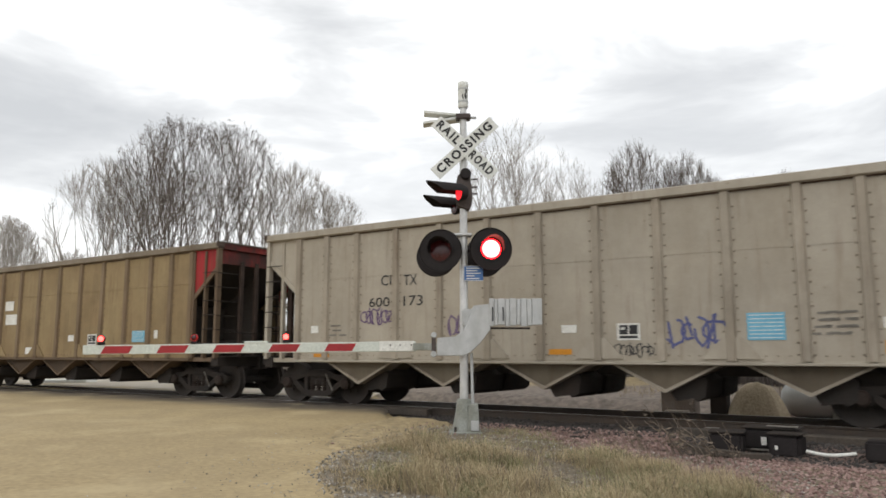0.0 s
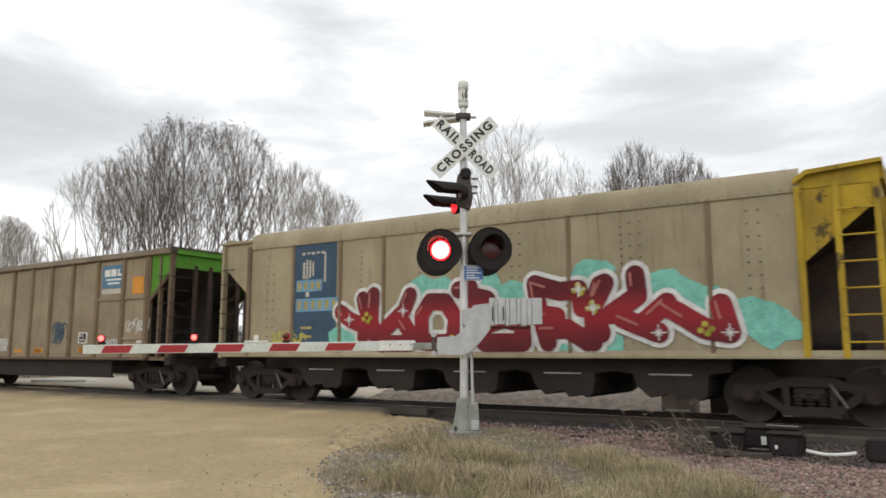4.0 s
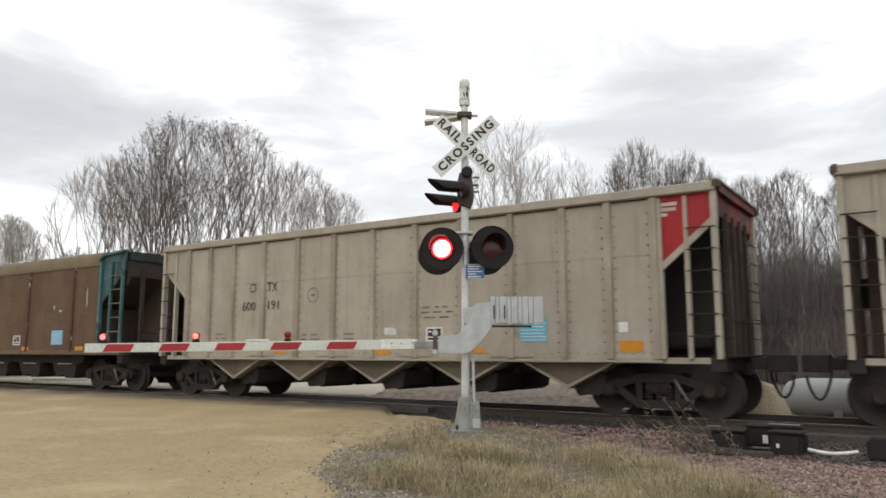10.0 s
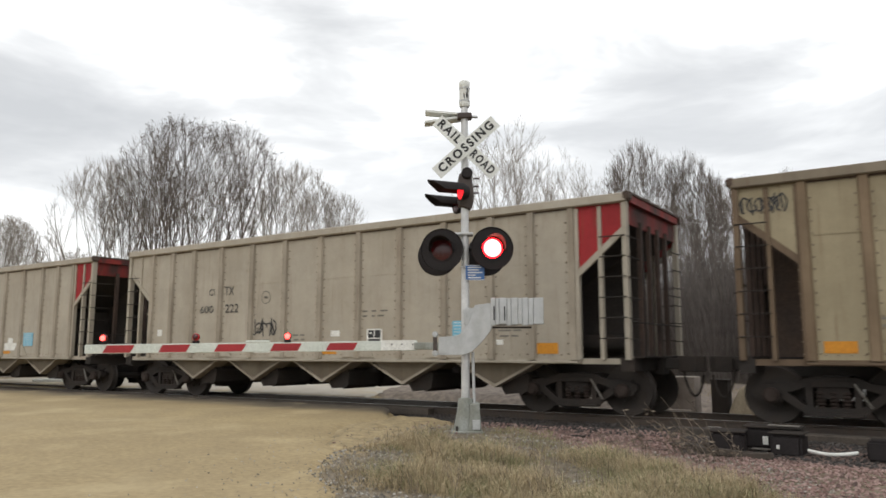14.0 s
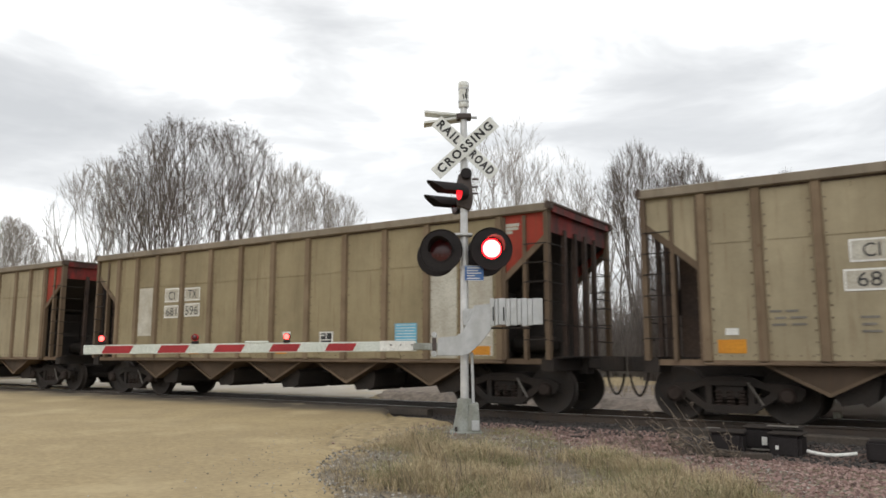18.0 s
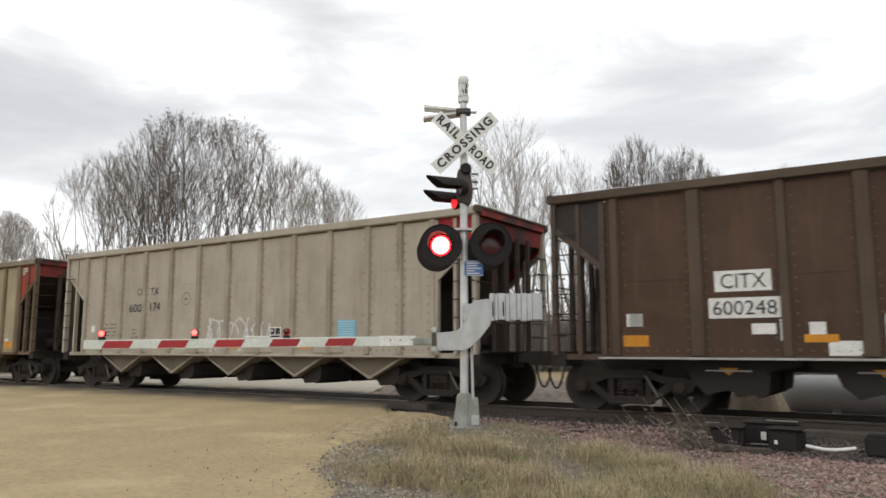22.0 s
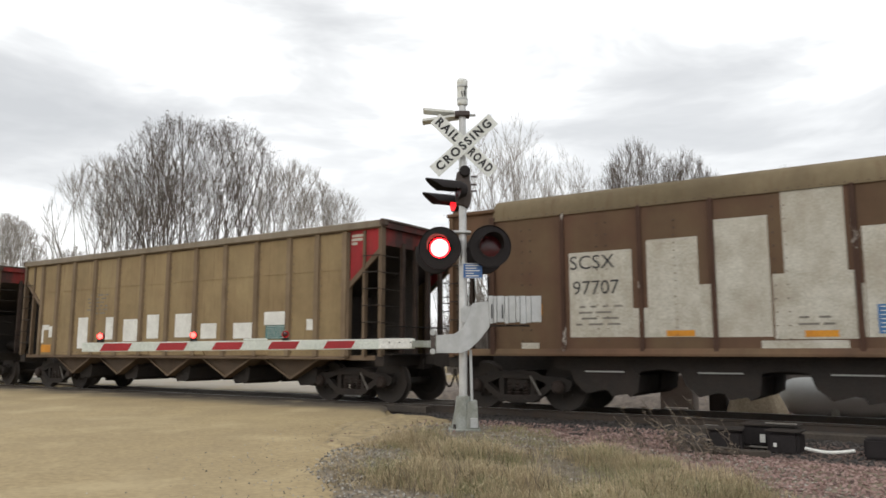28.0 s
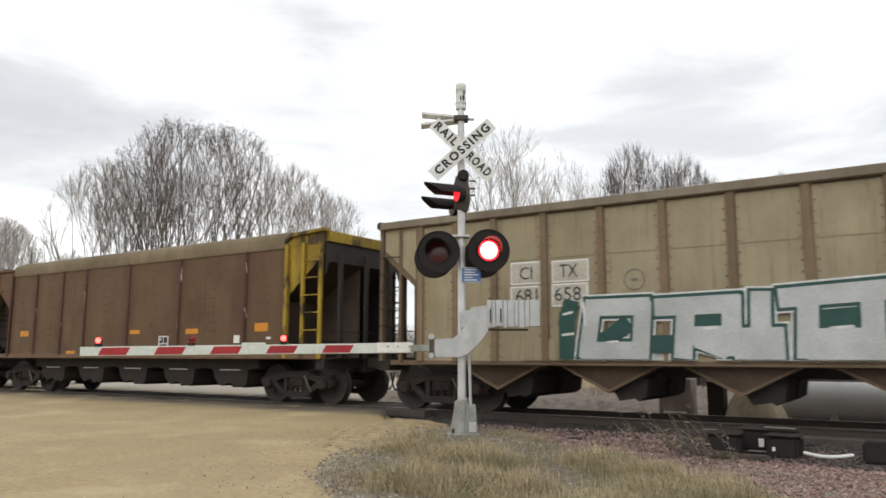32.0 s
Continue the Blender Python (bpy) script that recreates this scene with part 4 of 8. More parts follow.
    c["bulkhead"] = finish("bulkhead", box(bmesh.new(), along(12.95), along(12.90), -1.42, 1.42, 0.93, 2.28))
    c["web"] = finish("centre_web", prism(bmesh.new(), [(along(12.9), 0.95), (along(14.22), 0.95), (along(14.22), 3.12), (along(12.9), 2.30)], -0.03, 0.03))

    def post(o, w, y0, y1, z0, z1):
        return finish("end_post", box(bmesh.new(), along(o) - w, along(o) + w, y0, y1, z0, z1))
    c["post_corner"] = post(14.40, 0.045, 1.44, SIDE_Y, 0.90, TOP - 0.16)
    c["post_mid"] = post(13.93, 0.035, 1.44, PANEL_Y + 0.03, 0.90, 3.64)
    c["post_inner"] = post(13.47, 0.05, 1.44, PANEL_Y + 0.03, 0.90, 3.64)
    c["post_end"] = post(14.40, 0.04, -0.05, 0.05, 0.90, 3.4)
    c["end_skin"] = finish("end_sheet", box(bmesh.new(), along(14.40), along(14.38), -1.42, 1.42, 3.30, TOP - 0.17))
    c["rung_end"] = finish("rung", tube(bmesh.new(), (along(14.40) - 0.06, 0.95, 0), (along(14.40) - 0.06, SIDE_Y, 0), 0.012, sides=6))
    c["rung_side"] = finish("rung", tube(bmesh.new(), (along(13.93), SIDE_Y + 0.02, 0.02), (along(14.42), SIDE_Y + 0.02, 0.02), 0.012, sides=6))
    bm = bmesh.new()
    tube(bm, (along(14.47), -1.45, 1.55), (along(14.47), 1.45, 1.55), 0.014, sides=6)
    tube(bm, (along(14.47), -1.45, 2.15), (along(14.47), -0.6, 2.15), 0.014, sides=6)
    box(bm, along(14.62), along(14.28), -1.4, 1.4, 0.93, 0.96)
    c["platform"] = finish("end_platform", bm)
    bm = lathe(bmesh.new(), [(0, 0), (0.20, 0), (0.22, 0.02), (0.22, 0.05), (0.18, 0.05), (0.18, 0.03), (0, 0.03)], 16, "x", (along(0.02), -0.55, 2.0))
    box(bm, along(0.25), along(0.03), -0.68, -0.42, 1.75, 2.25)
    c["hand_brake"] = finish("hand_brake", bm)
    # the far flank in one piece: plain sheet with its ribs
    c["far"] = finish("far_side", box(bmesh.new(), along(13.40), along(1.05), -PANEL_Y, -PANEL_Y + 0.03, SILL + 0.02, TOP - 0.10))
    c["brace"] = finish("cross_brace", box(bmesh.new(), -0.04, 0.04, -1.48, 1.48, 2.9, 3.1))
    return c


def rungs(car, m):
    c = ribbed_meshes()
    for k in range(6):
        for name in ("rung_end", "rung_side"):
            use("rung", c[name], grime, car, "", m @ Matrix.Translation((0, 0, 1.25 + 0.36 * k)))


PANELS = {}


def panel(o0, o1, z0, z1, seam):
    """A side sheet, a little dished between its ribs, with a lapped seam."""
    key = (round(o1 - o0, 3), z0, z1, seam)
    if key not in PANELS:
        bm, w = bmesh.new(), o1 - o0
        nx, nz = 4, 7
        grid = {}
        for i in range(nx + 1):
            for k in range(nz + 1):
                a, b = i / nx, k / nz
                y = PANEL_Y - 0.006 * math.sin(math.pi * a) * math.sin(math.pi * b) ** 0.5
                grid[i, k] = bm.verts.new((-w / 2 + w * a, y, z0 + (z1 - z0) * b))
        for i in range(nx):
            for k in range(nz):
                bm.faces.new((grid[i, k], grid[i, k + 1], grid[i + 1, k + 1], grid[i + 1, k]))
        for f in bm.faces:
            f.smooth = True
        if seam:
            box(bm, -w / 2, w / 2, PANEL_Y - 0.016, PANEL_Y + (0.006 if seam > 2.8 else 0.002), seam - 0.03, seam + 0.012)
            if seam > 2.8:
                x = -w / 2 + 0.12
                while x < w / 2 - 0.1:
                    tube(bm, (x, PANEL_Y, seam - 0.01), (x, PANEL_Y + 0.016, seam - 0.01), 0.013, 0.008, 5)
                    x += 0.14
        box(bm, -w / 2, w / 2, PANEL_Y - 0.06, PANEL_Y - 0.03, z0, z1)
        PANELS[key] = finish("side_panel", bm)
    return PANELS[key]


SOOTED = {red_paint: sooty_red, orange_red_paint: sooty_red}
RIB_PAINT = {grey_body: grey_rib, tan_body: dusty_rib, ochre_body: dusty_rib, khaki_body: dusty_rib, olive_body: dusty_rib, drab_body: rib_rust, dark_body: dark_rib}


def ribbed_car(index, paint, end_paint, label, ribs=None, style="vee", rib_kind="rib", seam=2.71, group="coal hopper cars", end_posts=None):
    """A hopper car with ribbed sides and open sloped ends."""
    c = ribbed_meshes()
    ribs = ribs or RIBS
    car = empty("hopper_car", Matrix(), label, "railway car", group)
    CARS.append(car)
    edges = [1.05] + ribs[1:-1] + [13.40]
    for a, b in zip(edges, edges[1:]):
        use("side_panel", panel(a, b, SILL + 0.05, TOP - 0.15, seam), paint, car, "", Matrix.Translation((along((a + b) / 2), 0, 0)))
    for k, o in enumerate(ribs):
        kind = "wide_rib" if rib_kind == "mixed" and k % 2 == 1 else "rib"
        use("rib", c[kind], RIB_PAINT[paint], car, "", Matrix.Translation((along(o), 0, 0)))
    key = "rivets" + str(len(ribs)) + style
    if key not in c:
        bm = bmesh.new()
        for o in ribs:
            wide = 0.16 if rib_kind == "mixed" else 0.115
            for x in (-wide, wide):
                rivets(bm, along(o) + x, PANEL_Y - 0.004, 1.0, TOP - 0.25, 0.185)
        x = along(13.3)
        while x < along(1.1):
            tube(bm, (x, PANEL_Y - 0.002, TOP - 0.20), (x, PANEL_Y + 0.014, TOP - 0.20), 0.012, 0.008, 5)
            tube(bm, (x, PANEL_Y - 0.002, 0.98), (x, PANEL_Y + 0.014, 0.98), 0.014, 0.009, 5)
            x += 0.17
        c[key] = finish("rivets", bm)
    tagged(use("rivets", c[key], rivet_rust, car, "columns of dark rusty rivets"), kind="stuff")
    if style == "vee":
        for o in (3.84, 6.08, 8.33, 10.58):
            use("gusset", c["gusset"], {14: scuffed_grey, 18: pale_spray}.get(index, paint) if o > 4 else paint, car, "", Matrix.Translation((along(o), 0, 0)))
    use("far_side", c["far"], paint, car)
    half_turn = Matrix.Rotation(math.pi, 4, "Z")
    for o in (5.0, 9.45):
        use("cross_brace", c["brace"], paint, car, "", Matrix.Translation((along(o), 0, 0)))
    for o in ribs:
        use("rib", c["rib"], paint, car, "", half_turn @ Matrix.Translation((along(o), 0, 0)))
    for s in (-1, 1):
        flip = Matrix() if s > 0 else half_turn
        use("top_chord", c["chord"], {grey_body: grey_body, dark_body: dark_rib}.get(paint, worn_chord), car, "", flip)
        use("side_sill", c["sill_side"], {grey_body: grey_body, dark_body: dark_rib}.get(paint, sill_rust), car, "", flip)
        use("rivet_strip", c["under_chord"], dark_steel, car, "dark strip on the rivet line, standing for the chord's shade", flip if s > 0 else Matrix.Diagonal((1, -1, 1, 1)))
    posts = end_posts or (paint if paint is grey_body else dark_steel if paint is dark_body else rib_rust)
    mirror = Matrix.Diagonal((1, -1, 1, 1))
    for end, flip, tone in (("rear", Matrix(), end_paint), ("front", half_turn, dark_steel if paint is dark_body else paint)):
        # the trailing end takes the darker of the two tones
        inner = black_steel if end == "rear" else dark_steel
        use("slope_sheet", c["slope"], inner, car, "dark sloped end sheet", flip)
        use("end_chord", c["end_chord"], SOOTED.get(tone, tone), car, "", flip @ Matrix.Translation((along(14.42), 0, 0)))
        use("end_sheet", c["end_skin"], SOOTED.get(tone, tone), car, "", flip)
        use("end_cap", c["end_cap"], dark_steel, car, "", flip @ Matrix.Translation((along(14.42), 0, 0)))
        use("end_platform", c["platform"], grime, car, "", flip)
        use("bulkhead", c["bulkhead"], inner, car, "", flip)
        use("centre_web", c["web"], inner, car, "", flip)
        for y_side in (Matrix(), mirror):
            use("end_plate", c["plate"], black_steel if paint is dark_body else tone, car, "painted sloped end plate" if end == "rear" else "", flip @ y_side)
            use("plate_rim", c["rim"], posts, car, "", flip @ y_side)
            for name in ("post_corner", "post_mid", "post_inner"):
                use("end_post", c[name], posts, car, "", flip @ y_side)
            rungs(car, flip @ y_side)
            use("chord_cap", c["chord_cap"], dark_steel, car, "", flip @ y_side @ Matrix.Translation((along(14.43), 0, 0)))
        for y in (-0.75, -0.25, 0.25, 0.75):
            use("end_post", c["post_end"], rusty, car, "", flip @ Matrix.Translation((0, y, 0)))
    use("hand_brake", c["hand_brake"], grime, car)
    underframe(car, index, style, paint)
    return car


def smooth_meshes():
    c = shared()
    if "shoulder" in c:
        return c
    arc = [(PANEL_Y + 0.03, 3.52), (PANEL_Y + 0.03, 3.62), (PANEL_Y + 0.015, 3.74), (PANEL_Y - 0.03, 3.84), (PANEL_Y - 0.10, 3.91), (PANEL_Y - 0.18, 3.94), (PANEL_Y - 0.18, 3.86),
           (PANEL_Y - 0.08, 3.76), (PANEL_Y - 0.03, 3.52)]
    c["shoulder"] = finish("rounded_shoulder", prism(bmesh.new(), arc, along(13.30), along(1.02), "x"), True)
    bm = prism(bmesh.new(), [(along(13.28), 3.56), (along(14.41), 3.56), (along(14.41), 3.84), (along(13.46), 3.78), (along(13.28), 3.66)], PANEL_Y - 0.05, PANEL_Y - 0.005)
    c["bay_wall"] = finish("bay_wall", bm)
    bm = prism(bmesh.new(), [(along(13.24), 3.63), (along(13.44), 3.77), (along(14.46), 3.84), (along(14.46), 3.90), (along(13.42), 3.84), (along(13.24), 3.72)], PANEL_Y - 0.16, SIDE_Y + 0.03)
    c["bay_eave"] = finish("bay_eave", bm)
    c["nose_eave"] = finish("nose_eave", soften(box(bmesh.new(), along(1.04), along(-0.05), PANEL_Y - 0.16, SIDE_Y + 0.01, 3.70, 3.77), 0.012))
    # added dark sheet that closes the far bay, standing in for shade inside
    c["bay_back"] = finish("bay_lining", box(bmesh.new(), along(14.36), along(13.0), -1.30, -1.27, 0.96, 3.56))
    c["nose_post"] = finish("nose_post", box(bmesh.new(), along(1.04), along(0.94), PANEL_Y - 0.06, SIDE_Y, 0.95, 3.60))
    bm = prism(bmesh.new(), [(1.36, 0.93), (SIDE_Y - 0.01, 0.93), (SIDE_Y - 0.01, 0.97), (PANEL_Y + 0.012, 1.06), (1.36, 1.06)], along(14.40), HALF, "x")
    c["base_sill"] = finish("side_sill", bm)
    bm = box(bmesh.new(), along(13.34), along(13.24), PANEL_Y - 0.03, SIDE_Y, 0.95, 3.60)
    c["bay_post"] = finish("bay_post", bm)
    bm = bmesh.new()
    plate = [(along(13.34), 2.42), (along(13.34), 3.58), (along(14.36), 3.58), (along(14.36), 3.28)]
    prism(bm, plate, PANEL_Y - 0.05, PANEL_Y - 0.02)
    c["bay_plate"] = finish("end_plate", bm)
    c["stile"] = finish("ladder_stile", box(bmesh.new(), -0.045, 0.045, PANEL_Y, SIDE_Y, 0.94, 3.60))
    c["bar"] = finish("ladder_rung", tube(bmesh.new(), (along(13.82), SIDE_Y, 0), (along(14.36), SIDE_Y, 0), 0.016, sides=6))
    front = [(along(0.03), 3.16), (along(0.0), 3.72), (along(1.0), 3.72), (along(1.0), 2.36)]
    c["nose"] = finish("front_plate", prism(bmesh.new(), front, PANEL_Y - 0.03, PANEL_Y))
    c["deep_sheet"] = finish("end_sheet", prism(bmesh.new(), [(-1.42, 3.62), (1.42, 3.62), (1.42, 2.85), (1.30, 3.15), (-1.30, 3.15), (-1.42, 2.85)], along(14.40), along(14.37), "x"))
    c["roof_end"] = finish("end_beam", box(bmesh.new(), along(14.46), along(14.30), -1.40, 1.40, 3.62, 3.86))
    bm = box(bmesh.new(), along(13.3), along(0.6), -PANEL_Y, -PANEL_Y + 0.03, 0.85, 3.6)
    bm_rivets = bmesh.new()
    for o in (4.5, 10.4):
        rivets(bm_rivets, along(o), PANEL_Y - 0.004, 1.15, 3.3, 0.13)
    for o in (1.70, 3.20, 6.15, 8.30, 10.65, 12.60):
        for x in (-0.09, 0.09):
            rivets(bm_rivets, along(o) + x, PANEL_Y - 0.006, 1.2, 3.4, 0.21)
    x = along(13.2)
    while x < along(1.0):
        tube(bm_rivets, (x, PANEL_Y + 0.025, 3.56), (x, PANEL_Y + 0.042, 3.56), 0.014, 0.009, 5)
        x += 0.16
    c["rivets"] = finish("rivets", bm_rivets)
    c["far_plain"] = finish("far_side", bm)
    return c


def smooth_car(index, paint, end_paint, label, top=None, front=None, group="smooth-sided hopper cars"):
    """A hopper car with wide smooth sheets, rounded shoulders and a painted ladder bay at its trailing end."""
    c, r = smooth_meshes(), ribbed_meshes()
    top = top or shoulder_dust
    car = empty("hopper_car", Matrix(), label, "railway car", group)
    CARS.append(car)
    edges = [1.0, 2.45, 3.90, 5.12, 7.20, 9.40, 11.90, 13.28]
    for a, b in zip(edges, edges[1:]):
        use("side_panel", panel(a, b, 1.0, 3.56, 0), brown_panel if paint is brown_body else paint, car, "", Matrix.Translation((along((a + b) / 2), 0, 0)))
    for o in edges[1:-1]:
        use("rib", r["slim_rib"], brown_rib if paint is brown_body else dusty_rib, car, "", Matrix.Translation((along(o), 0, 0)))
    use("front_plate", c["nose"], paint, car)
    use("far_side", c["far_plain"], paint, car)
    half_turn, mirror = Matrix.Rotation(math.pi, 4, "Z"), Matrix.Diagonal((1, -1, 1, 1))
    for y_side in (Matrix(), mirror):
        use("rounded_shoulder", c["shoulder"], top, car, "shoulder coated in khaki dust", y_side)
        use("bay_wall", c["bay_wall"], end_paint, car, "", y_side)
        use("bay_eave", c["bay_eave"], end_paint, car, "", y_side)
        use("nose_eave", c["nose_eave"], paint, car, "", y_side)
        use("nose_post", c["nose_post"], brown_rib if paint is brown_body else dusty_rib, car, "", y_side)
        use("side_sill", c["base_sill"], paint, car, "", y_side)
        use("bay_post", c["bay_post"], end_paint, car, "", y_side)
        use("end_plate", c["bay_plate"], end_paint, car, "", y_side)
        for o in (13.82, 14.36):
            use("ladder_stile", c["stile"], end_paint, car, "", y_side @ Matrix.Translation((along(o), 0, 0)))
        for k in range(6):
            use("ladder_rung", c["bar"], end_paint if end_paint is not teal_paint else scraped, car, "", y_side @ Matrix.Translation((0, 0, 1.18 + 0.40 * k)))
        use("end_post", r["post_corner"], paint, car, "", half_turn @ y_side)
        rungs(car, half_turn @ y_side)
    use("slope_sheet", r["slope"], dark_steel, car, "dark sloped end sheet")
    lined = dark_steel if end_paint is yellow_paint else black_steel
    rear = yellow_paint if end_paint is yellow_paint else black_steel
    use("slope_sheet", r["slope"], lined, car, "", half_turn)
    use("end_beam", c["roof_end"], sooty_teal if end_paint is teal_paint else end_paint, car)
    # the added sheet that keeps the bay dark
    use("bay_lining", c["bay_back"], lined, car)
    use("end_beam", c["roof_end"], front or paint, car, "", half_turn)
    for flip in (Matrix(), half_turn):
        use("end_platform", r["platform"], grime, car, "", flip)
        use("bulkhead", r["bulkhead"], dark_steel, car, "", flip)
        use("centre_web", r["web"], dark_steel, car, "", flip)
        for y in (-0.75, 0, 0.75) if flip is half_turn else ():
            use("end_post", r["post_end"], rusty, car, "", flip @ Matrix.Translation((0, y, 0)))
    use("end_sheet", c["deep_sheet"], rear, car, "painted end sheet above the open end")
    for y in (-0.95, 0.0, 0.95):
        use("end_post", r["post_end"], rear, car, "", Matrix.Translation((-0.04, y, 0)))
    use("hand_brake", r["hand_brake"], grime, car)
    tagged(use("rivets", c["rivets"], dark_steel, car, "columns of dark rivets"), kind="stuff")
    underframe(car, index, "pocket", paint)
    return car


TIL_RIBS = [1.25, 2.56, 3.87, 5.20, 6.38, 7.47, 8.60, 9.75, 11.05, 12.30, 13.38]
WIDE_RIBS = [1.21, 2.60, 3.95, 5.08, 6.28, 7.36, 8.50, 9.62, 10.72, 12.06, 13.35]
ribbed_car(0, ochre_body, red_paint, "dusty ochre hopper car with a red sloped end", seam=2.84)
ribbed_car(1, grey_body, red_paint, "weathered light grey hopper car, red end, blue graffiti")
til_car = ribbed_car(2, tan_body, green_paint, "dusty tan hopper car with green end and dark sill", ribs=TIL_RIBS, style="deep")
for a, b, z in ((1.33, 2.48, 2.54), (2.64, 3.79, 2.54), (11.13, 12.22, 2.54), (12.38, 13.30, 2.54), (1.33, 2.48, 1.42), (12.38, 13.30, 1.42)):
    part("stiffener", box(bmesh.new(), along(b), along(a), PANEL_Y - 0.01, PANEL_Y + 0.04, z - 0.035, z + 0.035), tan_body, til_car)
smooth_car(3, khaki_body, yellow_paint, "khaki smooth hopper car, dark red graffiti, yellow end", top=khaki_body)
smooth_car(4, brown_body, teal_paint, "oxide brown smooth-sided hopper car with a faded teal ladder end")
smooth_car(5, brown_body, teal_paint, "oxide brown smooth hopper car, scuffed, faded teal end")
for k in (6, 7, 8):
    ribbed_car(k, grey_body, red_paint, "weathered light grey hopper car with a red sloped end plate")
ribbed_car(9, khaki_body, orange_red_paint, "dusty khaki hopper car with orange-red sloped end", seam=2.84)
ribbed_car(10, olive_body, orange_red_paint, "dusty olive hopper car with bare metal patches and orange-red end", seam=2.84)
ribbed_car(11, khaki_body, orange_red_paint, "dusty khaki hopper car with white number panels and orange-red end", seam=2.84)
ribbed_car(12, grey_body, red_paint, "weathered light grey hopper car with white graffiti and a red end")
dark_car = ribbed_car(13, dark_body, red_paint, "dark brown hopper car with broad ribs and a white number panel", ribs=WIDE_RIBS, style="pocket", rib_kind="mixed", seam=2.2)
part("sill_lip", box(bmesh.new(), along(13.4), along(0.9), SIDE_Y + 0.03, SIDE_Y + 0.038, 0.838, 0.872), bright_edge, dark_car, "scraped bright sill edge")
for o in PENNANTS:
    part("pennant_mark", prism(bmesh.new(), [(along(o) - 0.16, 0.70), (along(o) + 0.16, 0.70), (along(o), 0.58)], 1.181, 1.186), orange_mark, dark_car, "orange triangle reflector")
ribbed_car(14, drab_body, red_paint, "dusty ochre hopper car with a red sloped end plate", seam=2.84)
ribbed_car(15, ochre_body, red_paint, "dusty ochre hopper car with white paint blocks, red end", seam=2.84)
smooth_car(16, brown_body, teal_paint, "brown smooth hopper car with tall faded white blocks")
smooth_car(17, brown_body, grimy_yellow, "oxide brown smooth-sided hopper car with a dirty yellow ladder end")
ribbed_car(18, khaki_body, red_paint, "dusty khaki hopper car with large white and green graffiti", seam=2.84)

# ---- markings on the cars ----
GRAFFITI = {"k": surface("black_spray_paint", (0.04, 0.04, 0.042), rough=0.7, relief=0.0), "b": surface("blue_spray_paint", (0.10, 0.11, 0.25), rough=0.7, relief=0.0),
            "p": surface("purple_spray_paint", (0.15, 0.10, 0.19), rough=0.7, relief=0.0), "w": surface("white_spray_paint", (0.62, 0.62, 0.60), rough=0.7, relief=0.0),
            "t": surface("dark_teal_spray_paint", (0.045, 0.085, 0.115), rough=0.7, relief=0.0), "y": surface("yellow_spray_paint", (0.55, 0.50, 0.08), rough=0.7, relief=0.0), "g": surface("faint_green_spray_paint", (0.20, 0.24, 0.155), rough=0.7, relief=0.0)}
dark_red_spray = surface("dark_red_spray_paint", (0.125, 0.010, 0.016), (0.085, 0.008, 0.012), rough=0.6, scale=1.5, relief=0.0)
fade = dark_red_spray.node_tree
fade_at = fade.nodes.new("ShaderNodeSeparateXYZ")
fade.links.new(fade.nodes.new("ShaderNodeTexCoord").outputs["Generated"], fade_at.inputs[0])
layer(dark_red_spray, ramp(fade, fade_at.outputs["Z"], [(0.10, (0, 0, 0)), (0.40, (1, 1, 1)), (0.52, (1, 1, 1)), (0.72, (0, 0, 0))]), (0.25, 0.013, 0.020))
white_spray = surface("white_outline_spray", (0.68, 0.68, 0.66), rough=0.6, relief=0.0)
mint_spray = surface("mint_spray_paint", (0.20, 0.52, 0.42), rough=0.6, relief=0.0)
navy_panel = surface("navy_panel", (0.030, 0.062, 0.105), (0.048, 0.085, 0.13), rough=0.65, scale=2.5, relief=0.0)
blue_panel = surface("sky_blue_panel", (0.065, 0.16, 0.25), (0.09, 0.19, 0.28), rough=0.6, scale=2.5, relief=0.0)
bare_metal = surface("bare_sheet_metal", (0.52, 0.50, 0.43), (0.40, 0.38, 0.32), rough=0.42, metal=0.5, scale=1.0, grain=30.0, relief=0.05, dirt=(0.25, 0.2, 0.14), dirt_amount=0.5, streak=(3, 3, 1))
teal_label = surface("dark_teal_label", (0.06, 0.17, 0.165), rough=0.6, relief=0.0)
deep_blue_label = surface("deep_blue_label", (0.06, 0.17, 0.36), rough=0.6, relief=0.0)
LIFT = PANEL_Y + 0.005


def flat(bm, o0, o1, z0, z1, lift=0.0):
    v = [bm.verts.new((along(o), LIFT + lift, z)) for o, z in ((o0, z0), (o1, z0), (o1, z1), (o0, z1))]
    bm.faces.new(v)
    return bm


